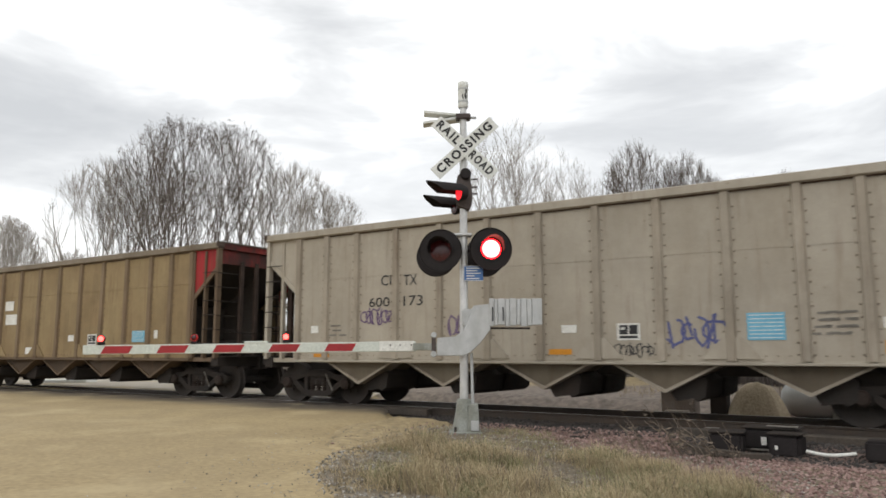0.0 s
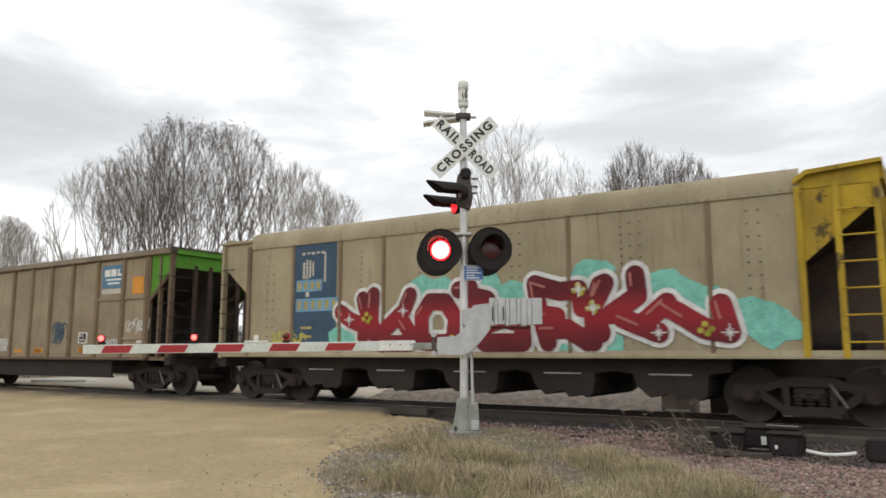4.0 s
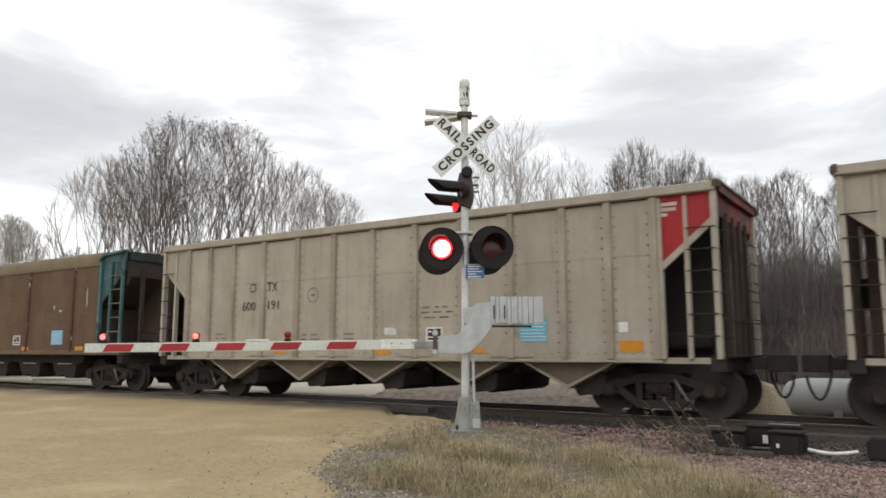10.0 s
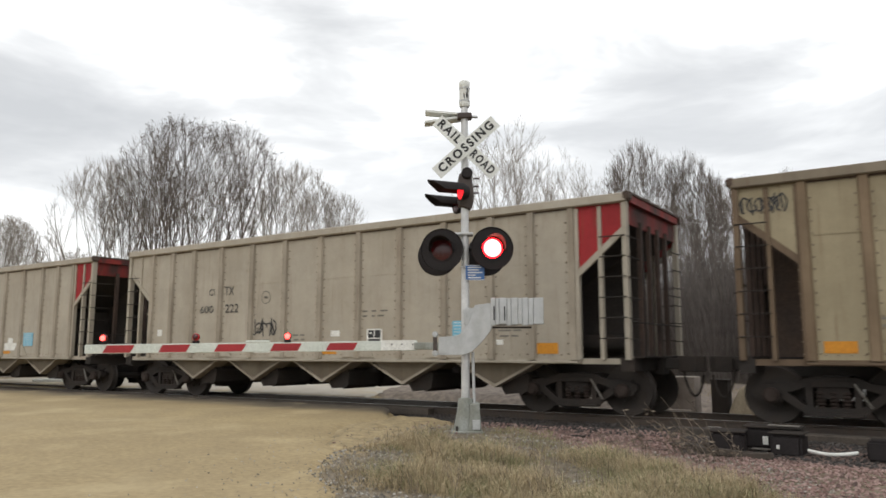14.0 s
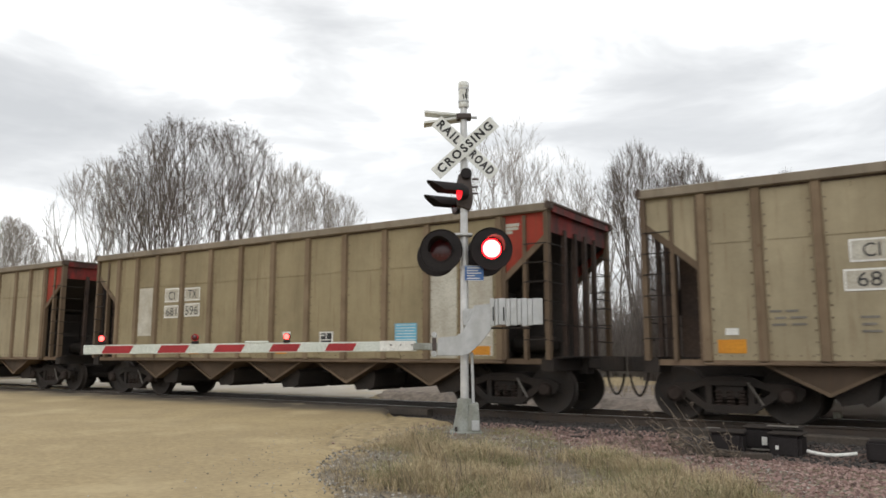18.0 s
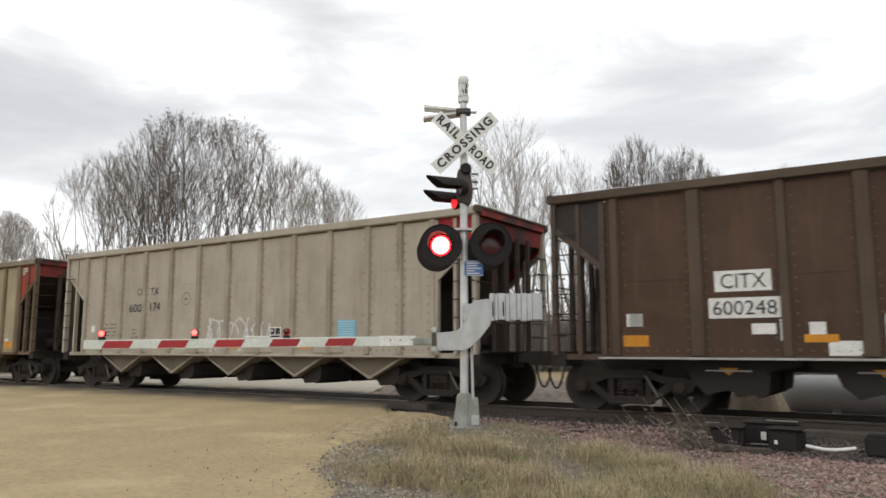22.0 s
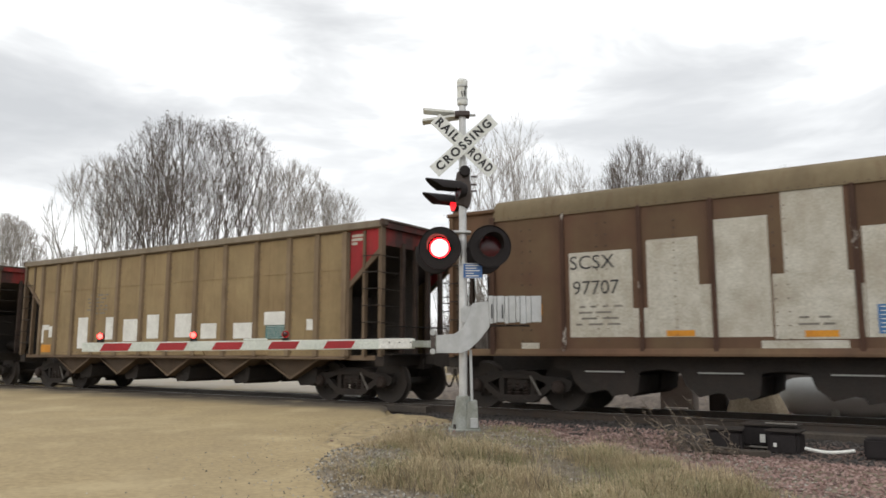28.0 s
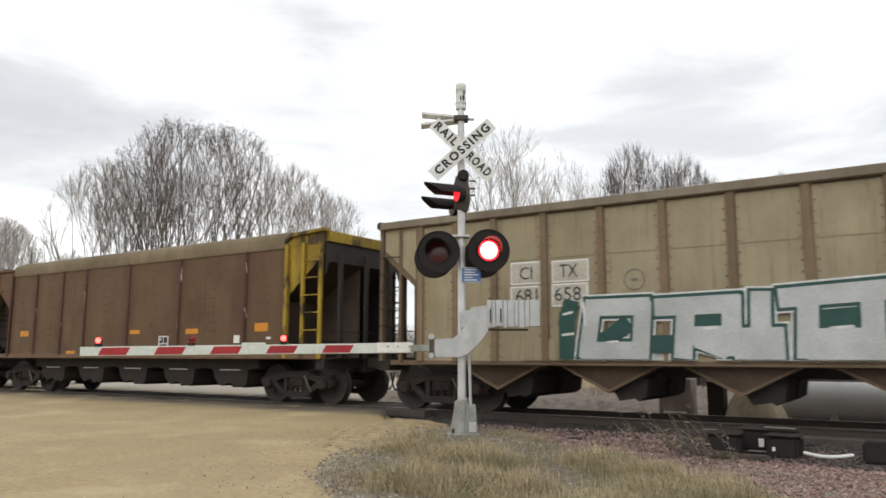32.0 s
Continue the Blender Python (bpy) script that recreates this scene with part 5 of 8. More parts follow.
def ribbon(bm, points, width, level, rise=0.0, square=False):
    """A painted stroke with round joints or square ends; its pieces lie a hair apart."""
    k = 0
    for (o0, z0), (o1, z1) in zip(points, points[1:]):
        d = Vector((o1 - o0, z1 - z0))
        if d.length < 1e-4:
            continue
        s = Vector((-d.y, d.x)).normalized() * width / 2
        if square:
            e = d.normalized() * width * 0.46
            o0, z0, o1, z1 = o0 - e.x, z0 - e.y, o1 + e.x, z1 + e.y
        y = LIFT + level + rise * k
        bm.faces.new([bm.verts.new((along(a), y, b)) for a, b in ((o0 - s.x, z0 - s.y), (o1 - s.x, z1 - s.y), (o1 + s.x, z1 + s.y), (o0 + s.x, z0 + s.y))])
        k += 1
    for i, (o, z) in enumerate(() if square else points):
        y = LIFT + level + rise * (k + i)
        bm.faces.new([bm.verts.new((along(o + width / 2 * math.cos(a * math.pi / 6)), y, z + width / 2 * math.sin(a * math.pi / 6))) for a in range(12)])
    return bm


def scrawl(o0, o1, z0, z1, seed):
    """Looping tag strokes that nobody could read."""
    rng, bm = random.Random(seed), bmesh.new()
    w, h = o1 - o0, z1 - z0
    n = max(4, round(w / (0.36 * h)))
    wide = min(0.045, 0.075 * h)
    lift = 0.0
    for i in range(n):
        cx = o0 + w * (i + 0.5) / n
        a0, turn = rng.uniform(0, 6.28), rng.choice((-1, 1)) * rng.uniform(3.0, 6.0)
        rx, rz = w / n * rng.uniform(0.5, 0.95), h * rng.uniform(0.22, 0.5)
        pts = [(cx + rx * math.cos(a0 + turn * k / 9), (z0 + z1) / 2 + rz * math.sin(a0 + turn * k / 9) * (1 if k % 2 else 0.85)) for k in range(10)]
        ribbon(bm, pts, wide, lift, 0.00004)
        lift += 0.0006
        p = (cx + rng.uniform(-0.4, 0.4) * w / n, z0 + rng.uniform(0, 0.4) * h)
        ribbon(bm, [p, (p[0] + rng.uniform(-0.6, 0.8) * w / n, z1 - rng.uniform(0, 0.3) * h)], wide, lift, 0.00004)
        lift += 0.0003
    return bm


def stretched(text, o0, o1, z0, z1, material, car):
    mesh = letters(text, 1.0)
    xs, ys = [v.co.x for v in mesh.vertices], [v.co.y for v in mesh.vertices]
    sx, sz = (o1 - o0) / (max(xs) - min(xs)), (z1 - z0) / (max(ys) - min(ys))
    m = Matrix.Translation((along((o0 + o1) / 2), LIFT + 0.004, (z0 + z1) / 2)) @ Matrix(((-sx, 0, 0, sx * (max(xs) + min(xs)) / 2), (0, 0, 1, 0), (0, sz, 0, -sz * (max(ys) + min(ys)) / 2), (0, 0, 0, 1)))
    use("lettering", mesh, material, car, "black stencilled lettering", m)


AHEAD = {13: 0.05}       # where the markings lie nearer the leading end than the slack tells


def mark_car(index, rows):
    car, rng = CARS[index], random.Random(index * 31 + 5)
    letter = black_mark if index != 2 else charcoal_mark
    for row in rows:
        kind, o0, o1, z0, z1 = row[0], row[1] - AHEAD.get(index, SLACK[index]), row[2] - AHEAD.get(index, SLACK[index]), row[3], row[4]
        if kind == "T":
            stretched(row[5], o0, o1, z0, z1, letter, car)
        elif kind in ("W", "P", "F", "O", "R", "M", "Z"):
            name, mat = {"W": ("white_label", white_mark), "P": ("white_plate", white_mark), "F": ("faded_patch", faded_white), "O": ("reflector", orange_mark),
                         "R": ("painted_panel", navy_panel if index == 3 else blue_panel), "M": ("bare_panel", bare_metal), "Z": ("emblem_block", white_mark)}[kind]
            if index == 2 and kind == "O" and z0 > 1.9 and o0 < 3:
                mat = red_orange_mark
            level = 0.003 if kind in ("O", "W", "Z") else 0.0
            if kind == "F" and index != 16 and (o1 - o0) < 0.5 and (z1 - z0) < 0.9:          # smeared, ragged scuffs
                bm = bmesh.new()
                n = 26
                pts = [((o0 + o1) / 2 + (o1 - o0) / 2 * rng.uniform(0.35, 1.15) * math.cos(2 * math.pi * k / n), (z0 + z1) / 2 + (z1 - z0) / 2 * rng.uniform(0.35, 1.15) * math.sin(2 * math.pi * k / n)) for k in range(n)]
                bm.faces.new([bm.verts.new((along(a), LIFT, b)) for a, b in pts])
                part(name, bm, mat, car)
            else:
                part(name, flat(bmesh.new(), o0, o1, z0, z1, level), mat, car)
            if kind == "P" and index in (9, 10, 11, 18) and z0 > 1.6:
                part("plate_field", flat(bmesh.new(), o0 + 0.03, o1 - 0.03, z0 + 0.03, z1 - 0.03, 0.0015), faded_white, car, "pale greenish number field")
        elif kind[0] == "C":
            label = part("notice_panel", flat(bmesh.new(), o0, o1, z0, z1, 0.003), {"C": cyan_mark, "Ct": teal_label, "Cb": deep_blue_label}[kind], car, "blue notice panel with white lines")
            bm, rows_n = bmesh.new(), 7
            for k in range(rows_n):
                z = z1 - (z1 - z0) * (k + 0.6) / (rows_n + 0.2)
                x = o0 + 0.06 * (o1 - o0)
                while x < o0 + 0.88 * (o1 - o0):
                    e = min(o0 + 0.94 * (o1 - o0), x + rng.uniform(0.15, 0.45) * (o1 - o0))
                    flat(bm, x, e, z - 0.10 * (z1 - z0) / rows_n, z + 0.10 * (z1 - z0) / rows_n, 0.005)
                    x = e + 0.03 * (o1 - o0)
            part("notice_lines", bm, white_mark, label)
        elif kind == "B":
            tag = part("reader_panel", flat(bmesh.new(), o0, o1, z0, z1, 0.002), white_mark, car, "black panel in a white frame")
            w, h = o1 - o0, z1 - z0
            for a, b, c, d in ((0.10, 0.47, 0.34, 0.90), (0.53, 0.90, 0.34, 0.90), (0.10, 0.90, 0.10, 0.26)):
                part("black_field", flat(bmesh.new(), o0 + a * w, o0 + b * w, z0 + c * h, z0 + d * h, 0.004), black_mark, tag)
            part("white_spot", flat(bmesh.new(), o0 + 0.16 * w, o0 + 0.34 * w, z0 + 0.62 * h, z0 + 0.76 * h, 0.006), white_mark, tag)
        elif kind == "D":
            h, z = 0.035, z1
            while z > z0:
                x = o0 + rng.uniform(0, 0.2) * (o1 - o0)
                while x < o1 - 0.1:
                    e = min(o1, x + rng.uniform(0.08, 0.3))
                    part("stencil_word", flat(bmesh.new(), x, e, z - h, z, 0.001), dim_mark, car)
                    x = e + rng.uniform(0.05, 0.14)
                z -= 0.105
        elif kind == "K":
            bm, r = bmesh.new(), (z1 - z0) / 2
            cx, cz = (o0 + o1) / 2, (z0 + z1) / 2
            ribbon(bm, [(cx + r * math.cos(k * math.pi / 8), cz + r * math.sin(k * math.pi / 8)) for k in range(17)], 0.02, 0.0, 0.00003)
            ring = part("round_stencil", bm, dim_mark, car)
            part("stencil_bar", ribbon(bmesh.new(), [(cx - 0.04, cz), (cx + 0.04, cz)], 0.05, 0.0015), dim_mark, ring)
        elif kind == "N":
            for k in range(3):
                z = z1 - (z1 - z0) * (k + 0.5) / 3
                part("stencil_line", flat(bmesh.new(), o0, o0 + (o1 - o0) * (1.0, 0.95, 0.5)[k], z - 0.03, z + 0.03, 0.001), faded_white, car, "short white stencilled line")
        elif kind[0] == "G":
            part("graffiti", scrawl(o0, o1, z0, z1, rng.randint(0, 9999)), GRAFFITI[kind[1]], car, "looping spray-painted graffiti tag")


mark_car(0, [
    ("W", 4.09, 4.60, 2.40, 2.70), ("W", 4.16, 4.87, 1.94, 2.27), ("W", 7.86, 8.16, 1.38, 1.56), ("B", 8.87, 9.32, 1.26, 1.57), ("C", 11.00, 11.56, 1.33, 1.64),
    ("P", 5.50, 6.16, 1.00, 1.21), ("W", 11.97, 12.12, 1.42, 1.64),])
mark_car(1, [
    ("T", 3.50, 3.77, 2.46, 2.68, "CI"), ("T", 4.10, 4.44, 2.44, 2.66, "TX"), ("T", 3.18, 3.73, 2.01, 2.21, "600"), ("T", 4.10, 4.59, 2.01, 2.22, "173"),
    ("W", 1.50, 1.71, 1.48, 1.64), ("D", 2.05, 2.54, 1.38, 1.65), ("O", 1.59, 2.06, 0.94, 1.02), ("W", 7.68, 7.97, 1.39, 1.53), ("B", 8.73, 9.14, 1.25, 1.54),
    ("Gk", 8.69, 9.36, 0.94, 1.21), ("O", 7.42, 7.87, 1.00, 1.10), ("Gb", 9.63, 10.50, 1.11, 1.66), ("C", 10.88, 11.44, 1.23, 1.66), ("D", 11.78, 12.44, 1.32, 1.65),
    ("Gp", 2.97, 3.83, 1.61, 1.99), ("W", 12.76, 12.93, 1.39, 1.55), ("O", 12.76, 13.21, 1.01, 1.21), ("Gp", 5.24, 5.95, 1.35, 1.78), ("N", 13.69, 13.92, 3.34, 3.56),
    ("D", 11.97, 12.44, 1.34, 1.66),])
mark_car(2, [
    ("T", 2.55, 3.18, 2.63, 2.88, "TILX"), ("Gk", 2.64, 3.41, 1.66, 2.07), ("O", 1.86, 2.17, 1.95, 2.20), ("Gw", 5.41, 6.13, 1.26, 1.51),
    ("Gw", 11.03, 12.00, 1.08, 1.43), ("R", 11.00, 12.09, 2.86, 3.52), ("Z", 11.12, 11.38, 3.20, 3.40), ("Z", 11.42, 11.68, 3.20, 3.40),
    ("Z", 11.74, 11.82, 3.20, 3.40), ("Z", 11.82, 11.98, 3.20, 3.26), ("Z", 11.20, 11.92, 3.08, 3.13), ("Z", 11.28, 11.84, 2.97, 3.02), ("F", 11.03, 12.06, 2.70, 2.84), ("O", 12.46, 12.98, 2.65, 3.13),
    ("Gw", 12.32, 13.30, 1.56, 1.98), ("W", 12.77, 13.00, 1.29, 1.37), ("O", 12.42, 13.27, 1.05, 1.16), ("O", 10.03, 10.47, 1.06, 1.17),
    ("T", 2.51, 3.29, 2.14, 2.36, "49826"), ("Gk", 3.85, 4.51, 1.19, 1.56), ("Gw", 5.33, 6.05, 1.06, 1.50), ("O", 4.14, 4.56, 1.01, 1.13),
    ("O", 6.42, 6.87, 1.03, 1.14), ("O", 7.57, 7.99, 1.02, 1.14), ("Gt", 8.57, 9.15, 1.33, 1.93), ("K", 5.40, 5.65, 2.20, 2.48), ("D", 5.01, 5.51, 1.92, 2.10),
    ("B", 9.96, 10.42, 1.30, 1.62), ("O", 9.98, 10.42, 1.04, 1.16), ("O", 7.61, 8.10, 1.04, 1.18), ("Gt", 8.57, 9.30, 1.28, 1.97),])
mark_car(3, [
    ("R", 2.50, 3.81, 1.23, 3.58), ("Gy", 1.82, 2.86, 1.19, 1.54), ("O", 1.75, 2.64, 1.04, 1.15), ("W", 1.21, 1.37, 1.26, 1.45),])
mark_car(4, [
    ("P", 2.53, 3.81, 1.87, 2.80), ("T", 2.82, 3.46, 2.46, 2.66, "CITX"), ("T", 2.68, 3.69, 2.07, 2.29, "680969"), ("W", 2.58, 3.85, 1.51, 1.75),
    ("B", 8.62, 9.05, 1.25, 1.45), ("O", 9.63, 10.11, 1.07, 1.20), ("W", 10.57, 10.86, 1.26, 1.80), ("C", 10.88, 11.46, 1.28, 1.69), ("O", 12.15, 12.62, 1.01, 1.21),
    ("W", 12.64, 12.87, 1.28, 1.37), ("F", 1.47, 1.67, 2.39, 3.01), ("F", 4.19, 4.48, 2.81, 2.90), ("F", 12.62, 12.74, 2.36, 2.58), ("W", 12.97, 13.14, 1.29, 1.46),
    ("F", 5.66, 5.79, 2.60, 2.71),])
mark_car(5, [
    ("P", 2.50, 3.74, 1.90, 2.77), ("T", 2.75, 3.36, 2.47, 2.67, "CITX"), ("T", 2.65, 3.62, 2.13, 2.32, "680979"), ("F", 1.48, 1.72, 2.29, 3.05),
    ("F", 4.17, 4.32, 2.80, 2.89), ("F", 10.77, 10.90, 2.29, 2.45), ("F", 11.08, 11.30, 2.20, 2.29), ("B", 8.54, 8.97, 1.23, 1.53), ("C", 10.78, 11.41, 1.23, 1.66),
    ("O", 7.05, 7.55, 1.04, 1.17), ("O", 9.09, 9.51, 1.05, 1.17), ("O", 12.10, 12.51, 0.98, 1.17), ("F", 12.52, 12.61, 2.27, 2.89),])
mark_car(6, [
    ("T", 3.33, 3.54, 2.45, 2.66, "CI"), ("T", 3.94, 4.27, 2.44, 2.67, "TX"), ("T", 3.09, 3.55, 2.01, 2.22, "600"), ("T", 3.98, 4.33, 2.02, 2.23, "191"),
    ("K", 5.26, 5.58, 2.14, 2.47), ("D", 2.10, 2.52, 1.24, 1.47), ("D", 5.05, 5.69, 1.18, 1.42), ("D", 6.32, 6.76, 1.16, 1.42), ("O", 4.07, 4.63, 0.98, 1.10),
    ("O", 7.24, 7.66, 0.96, 1.08), ("W", 7.50, 7.76, 1.38, 1.52), ("B", 8.58, 8.99, 1.23, 1.51), ("W", 7.56, 7.81, 1.37, 1.50), ("O", 9.56, 9.98, 0.99, 1.08),
    ("C", 10.73, 11.30, 1.20, 1.64), ("D", 8.41, 9.22, 1.69, 1.94), ("O", 12.68, 13.10, 1.01, 1.21), ("W", 12.67, 12.84, 1.35, 1.53), ("N", 13.42, 13.77, 3.30, 3.57),])
mark_car(7, [
    ("T", 3.39, 3.62, 2.45, 2.62, "CI"), ("T", 3.99, 4.31, 2.44, 2.62, "TX"), ("T", 3.06, 3.64, 1.99, 2.22, "600"), ("T", 3.99, 4.48, 2.00, 2.21, "218"),
    ("K", 5.31, 5.64, 2.18, 2.47), ("W", 5.13, 5.70, 1.00, 1.16), ("W", 7.58, 7.83, 1.39, 1.52), ("O", 7.31, 7.75, 0.99, 1.10), ("B", 8.60, 9.02, 1.25, 1.53),
    ("P", 9.80, 10.10, 1.33, 1.49), ("P", 9.59, 10.34, 1.10, 1.33), ("O", 9.55, 9.97, 0.99, 1.08), ("C", 10.73, 11.31, 1.23, 1.65), ("D", 8.43, 9.17, 1.70, 1.95),
    ("D", 2.05, 2.57, 1.34, 1.67), ("W", 1.38, 1.57, 1.47, 1.63),])
mark_car(8, [
    ("T", 3.41, 3.61, 2.46, 2.63, "CI"), ("T", 4.00, 4.33, 2.45, 2.66, "TX"), ("T", 3.08, 3.59, 2.02, 2.20, "600"), ("T", 4.04, 4.52, 2.01, 2.22, "222"),
    ("Gk", 5.02, 5.84, 1.39, 1.83), ("D", 5.10, 5.78, 1.27, 1.33), ("K", 5.33, 5.61, 2.19, 2.49), ("W", 7.57, 7.83, 1.38, 1.51), ("B", 8.60, 9.02, 1.24, 1.53), ("O", 7.32, 7.74, 0.99, 1.09),
    ("D", 6.38, 6.76, 1.14, 1.44), ("D", 8.44, 9.17, 1.72, 1.93), ("W", 1.37, 1.56, 1.46, 1.63), ("W", 5.14, 5.67, 1.02, 1.16), ("C", 10.80, 11.40, 1.21, 1.65),
    ("W", 11.80, 11.95, 1.17, 1.27), ("O", 12.66, 13.09, 1.00, 1.20), ("D", 11.78, 12.37, 1.34, 1.67),])
mark_car(9, [
    ("P", 3.10, 3.70, 2.37, 2.73), ("T", 3.28, 3.51, 2.44, 2.66, "CI"), ("P", 3.94, 4.53, 2.36, 2.73), ("T", 4.07, 4.36, 2.45, 2.66, "TX"),
    ("P", 3.07, 3.71, 1.93, 2.30), ("T", 3.20, 3.62, 2.01, 2.20, "681"), ("P", 3.96, 4.53, 1.93, 2.30), ("T", 3.99, 4.48, 2.00, 2.23, "654"),
    ("Gk", 0.19, 0.85, 3.21, 3.54), ("O", 1.26, 1.71, 1.01, 1.19), ("O", 4.15, 4.56, 1.01, 1.08), ("D", 2.02, 2.57, 1.34, 1.64), ("K", 5.32, 5.61, 2.17, 2.49),
    ("Gg", 5.03, 5.89, 1.13, 1.60),])
mark_car(10, [
    ("P", 3.23, 3.80, 2.37, 2.74), ("T", 3.39, 3.65, 2.43, 2.65, "CI"), ("P", 4.04, 4.66, 2.38, 2.72), ("T", 4.19, 4.53, 2.44, 2.66, "TX"),
    ("P", 3.22, 3.82, 1.95, 2.28), ("T", 3.31, 3.74, 2.01, 2.22, "681"), ("P", 4.06, 4.66, 1.97, 2.31), ("T", 4.10, 4.60, 2.01, 2.24, "596"),
    ("F", 2.11, 2.70, 1.49, 2.79), ("O", 4.26, 4.73, 1.01, 1.10), ("O", 7.46, 7.82, 1.01, 1.08), ("W", 7.67, 7.93, 1.40, 1.52), ("B", 8.84, 9.24, 1.24, 1.50),
    ("C", 10.96, 11.52, 1.21, 1.64), ("M", 11.86, 12.50, 0.93, 2.76), ("M", 12.72, 13.32, 0.97, 2.79), ("O", 12.82, 13.26, 0.99, 1.16),
    ("W", 13.10, 13.25, 1.35, 1.53), ("N", 13.63, 13.92, 3.30, 3.51),])
mark_car(11, [
    ("P", 3.28, 3.88, 2.37, 2.72), ("T", 3.46, 3.69, 2.44, 2.65, "CI"), ("P", 4.12, 4.73, 2.36, 2.70), ("T", 4.28, 4.58, 2.42, 2.62, "TX"),
    ("P", 3.18, 3.91, 1.94, 2.27), ("T", 3.36, 3.80, 2.00, 2.22, "681"), ("P", 4.14, 4.79, 1.94, 2.26), ("T", 4.19, 4.71, 1.99, 2.21, "757"),
    ("W", 7.77, 8.03, 1.40, 1.54), ("B", 8.81, 9.23, 1.23, 1.58), ("Ct", 10.95, 11.50, 1.22, 1.65), ("O", 7.46, 7.93, 0.97, 1.10), ("O", 9.94, 10.35, 1.00, 1.11),
    ("K", 5.52, 5.83, 2.17, 2.48), ("O", 12.87, 13.33, 1.02, 1.23), ("D", 12.00, 12.55, 1.38, 1.69), ("W", 12.86, 13.06, 1.25, 1.33), ("N", 13.67, 13.98, 3.36, 3.60),
    ("O", 1.31, 1.75, 1.02, 1.24), ("W", 1.44, 1.64, 1.31, 1.42), ("D", 2.08, 2.64, 1.46, 1.69), ("D", 3.36, 3.66, 1.31, 1.57),])
mark_car(12, [
    ("T", 3.61, 3.82, 2.47, 2.65, "CI"), ("T", 4.19, 4.55, 2.46, 2.65, "TX"), ("T", 3.27, 3.83, 2.01, 2.24, "600"), ("T", 4.21, 4.63, 2.03, 2.25, "174"),
    ("K", 5.55, 5.86, 2.14, 2.47), ("Gw", 6.41, 8.84, 0.95, 1.79), ("B", 8.81, 9.21, 1.25, 1.52), ("O", 7.49, 7.91, 1.00, 1.09), ("O", 9.78, 10.22, 1.01, 1.10),
    ("O", 4.55, 4.98, 1.00, 1.10), ("W", 5.34, 5.98, 1.00, 1.15), ("C", 10.95, 11.48, 1.25, 1.64), ("O", 1.38, 1.81, 1.03, 1.23), ("W", 1.51, 1.68, 1.48, 1.67),
    ("D", 2.13, 2.69, 1.31, 1.71), ("D", 3.40, 3.73, 1.28, 1.55),])
mark_car(13, [
    ("P", 2.94, 3.81, 1.93, 2.27), ("T", 3.04, 3.73, 1.98, 2.22, "CITX"), ("P", 2.83, 3.93, 1.50, 1.83), ("T", 2.90, 3.87, 1.55, 1.78, "600248"),
    ("C", 12.36, 12.93, 1.65, 2.19), ("O", 12.90, 13.33, 1.24, 1.44), ("O", 10.99, 11.44, 1.10, 1.21), ("O", 7.70, 8.17, 1.19, 1.32), ("B", 10.00, 10.49, 0.99, 1.35),
    ("W", 12.48, 12.59, 1.02, 1.16), ("W", 1.48, 1.72, 1.39, 1.61), ("P", 5.32, 6.30, 0.90, 1.52), ("P", 4.59, 5.00, 0.94, 1.13), ("F", 5.03, 5.20, 0.92, 1.14),
    ("W", 7.16, 7.24, 3.12, 3.69), ("W", 7.49, 7.57, 3.12, 3.69), ("F", 8.86, 9.18, 0.97, 1.16), ("W", 1.44, 1.71, 1.39, 1.61), ("W", 3.48, 3.84, 1.24, 1.41),
    ("W", 3.90, 4.02, 1.14, 1.47), ("W", 4.31, 4.54, 1.23, 1.42), ("O", 4.23, 4.70, 1.11, 1.23), ("W", 4.56, 4.98, 0.91, 1.10), ("W", 5.00, 5.19, 0.94, 1.15),
    ("O", 1.37, 1.82, 1.05, 1.24),])
mark_car(14, [
    ("T", 3.53, 3.87, 2.43, 2.64, "CE"), ("T", 4.21, 4.56, 2.42, 2.61, "FX"), ("T", 3.28, 3.85, 2.01, 2.21, "600"), ("T", 4.22, 4.65, 2.00, 2.19, "570"),
    ("W", 7.81, 8.08, 1.35, 1.50), ("B", 8.87, 9.27, 1.23, 1.52), ("Ct", 11.01, 11.54, 1.21, 1.62), ("O", 7.59, 8.01, 0.98, 1.07), ("O", 9.89, 10.29, 1.00, 1.08),
    ("W", 5.38, 5.99, 1.00, 1.15), ("D", 11.47, 11.77, 3.32, 3.54), ("O", 12.83, 13.45, 0.95, 1.24), ("N", 13.77, 14.06, 3.34, 3.57), ("O", 1.49, 1.93, 0.96, 1.20),
    ("W", 1.58, 1.75, 1.48, 1.62), ("W", 2.60, 2.74, 1.13, 1.25), ("D", 2.18, 2.74, 1.38, 1.65), ("D", 3.52, 3.84, 1.29, 1.53), ("D", 4.17, 4.51, 1.27, 1.53),
    ("K", 5.53, 5.74, 2.25, 2.52),])
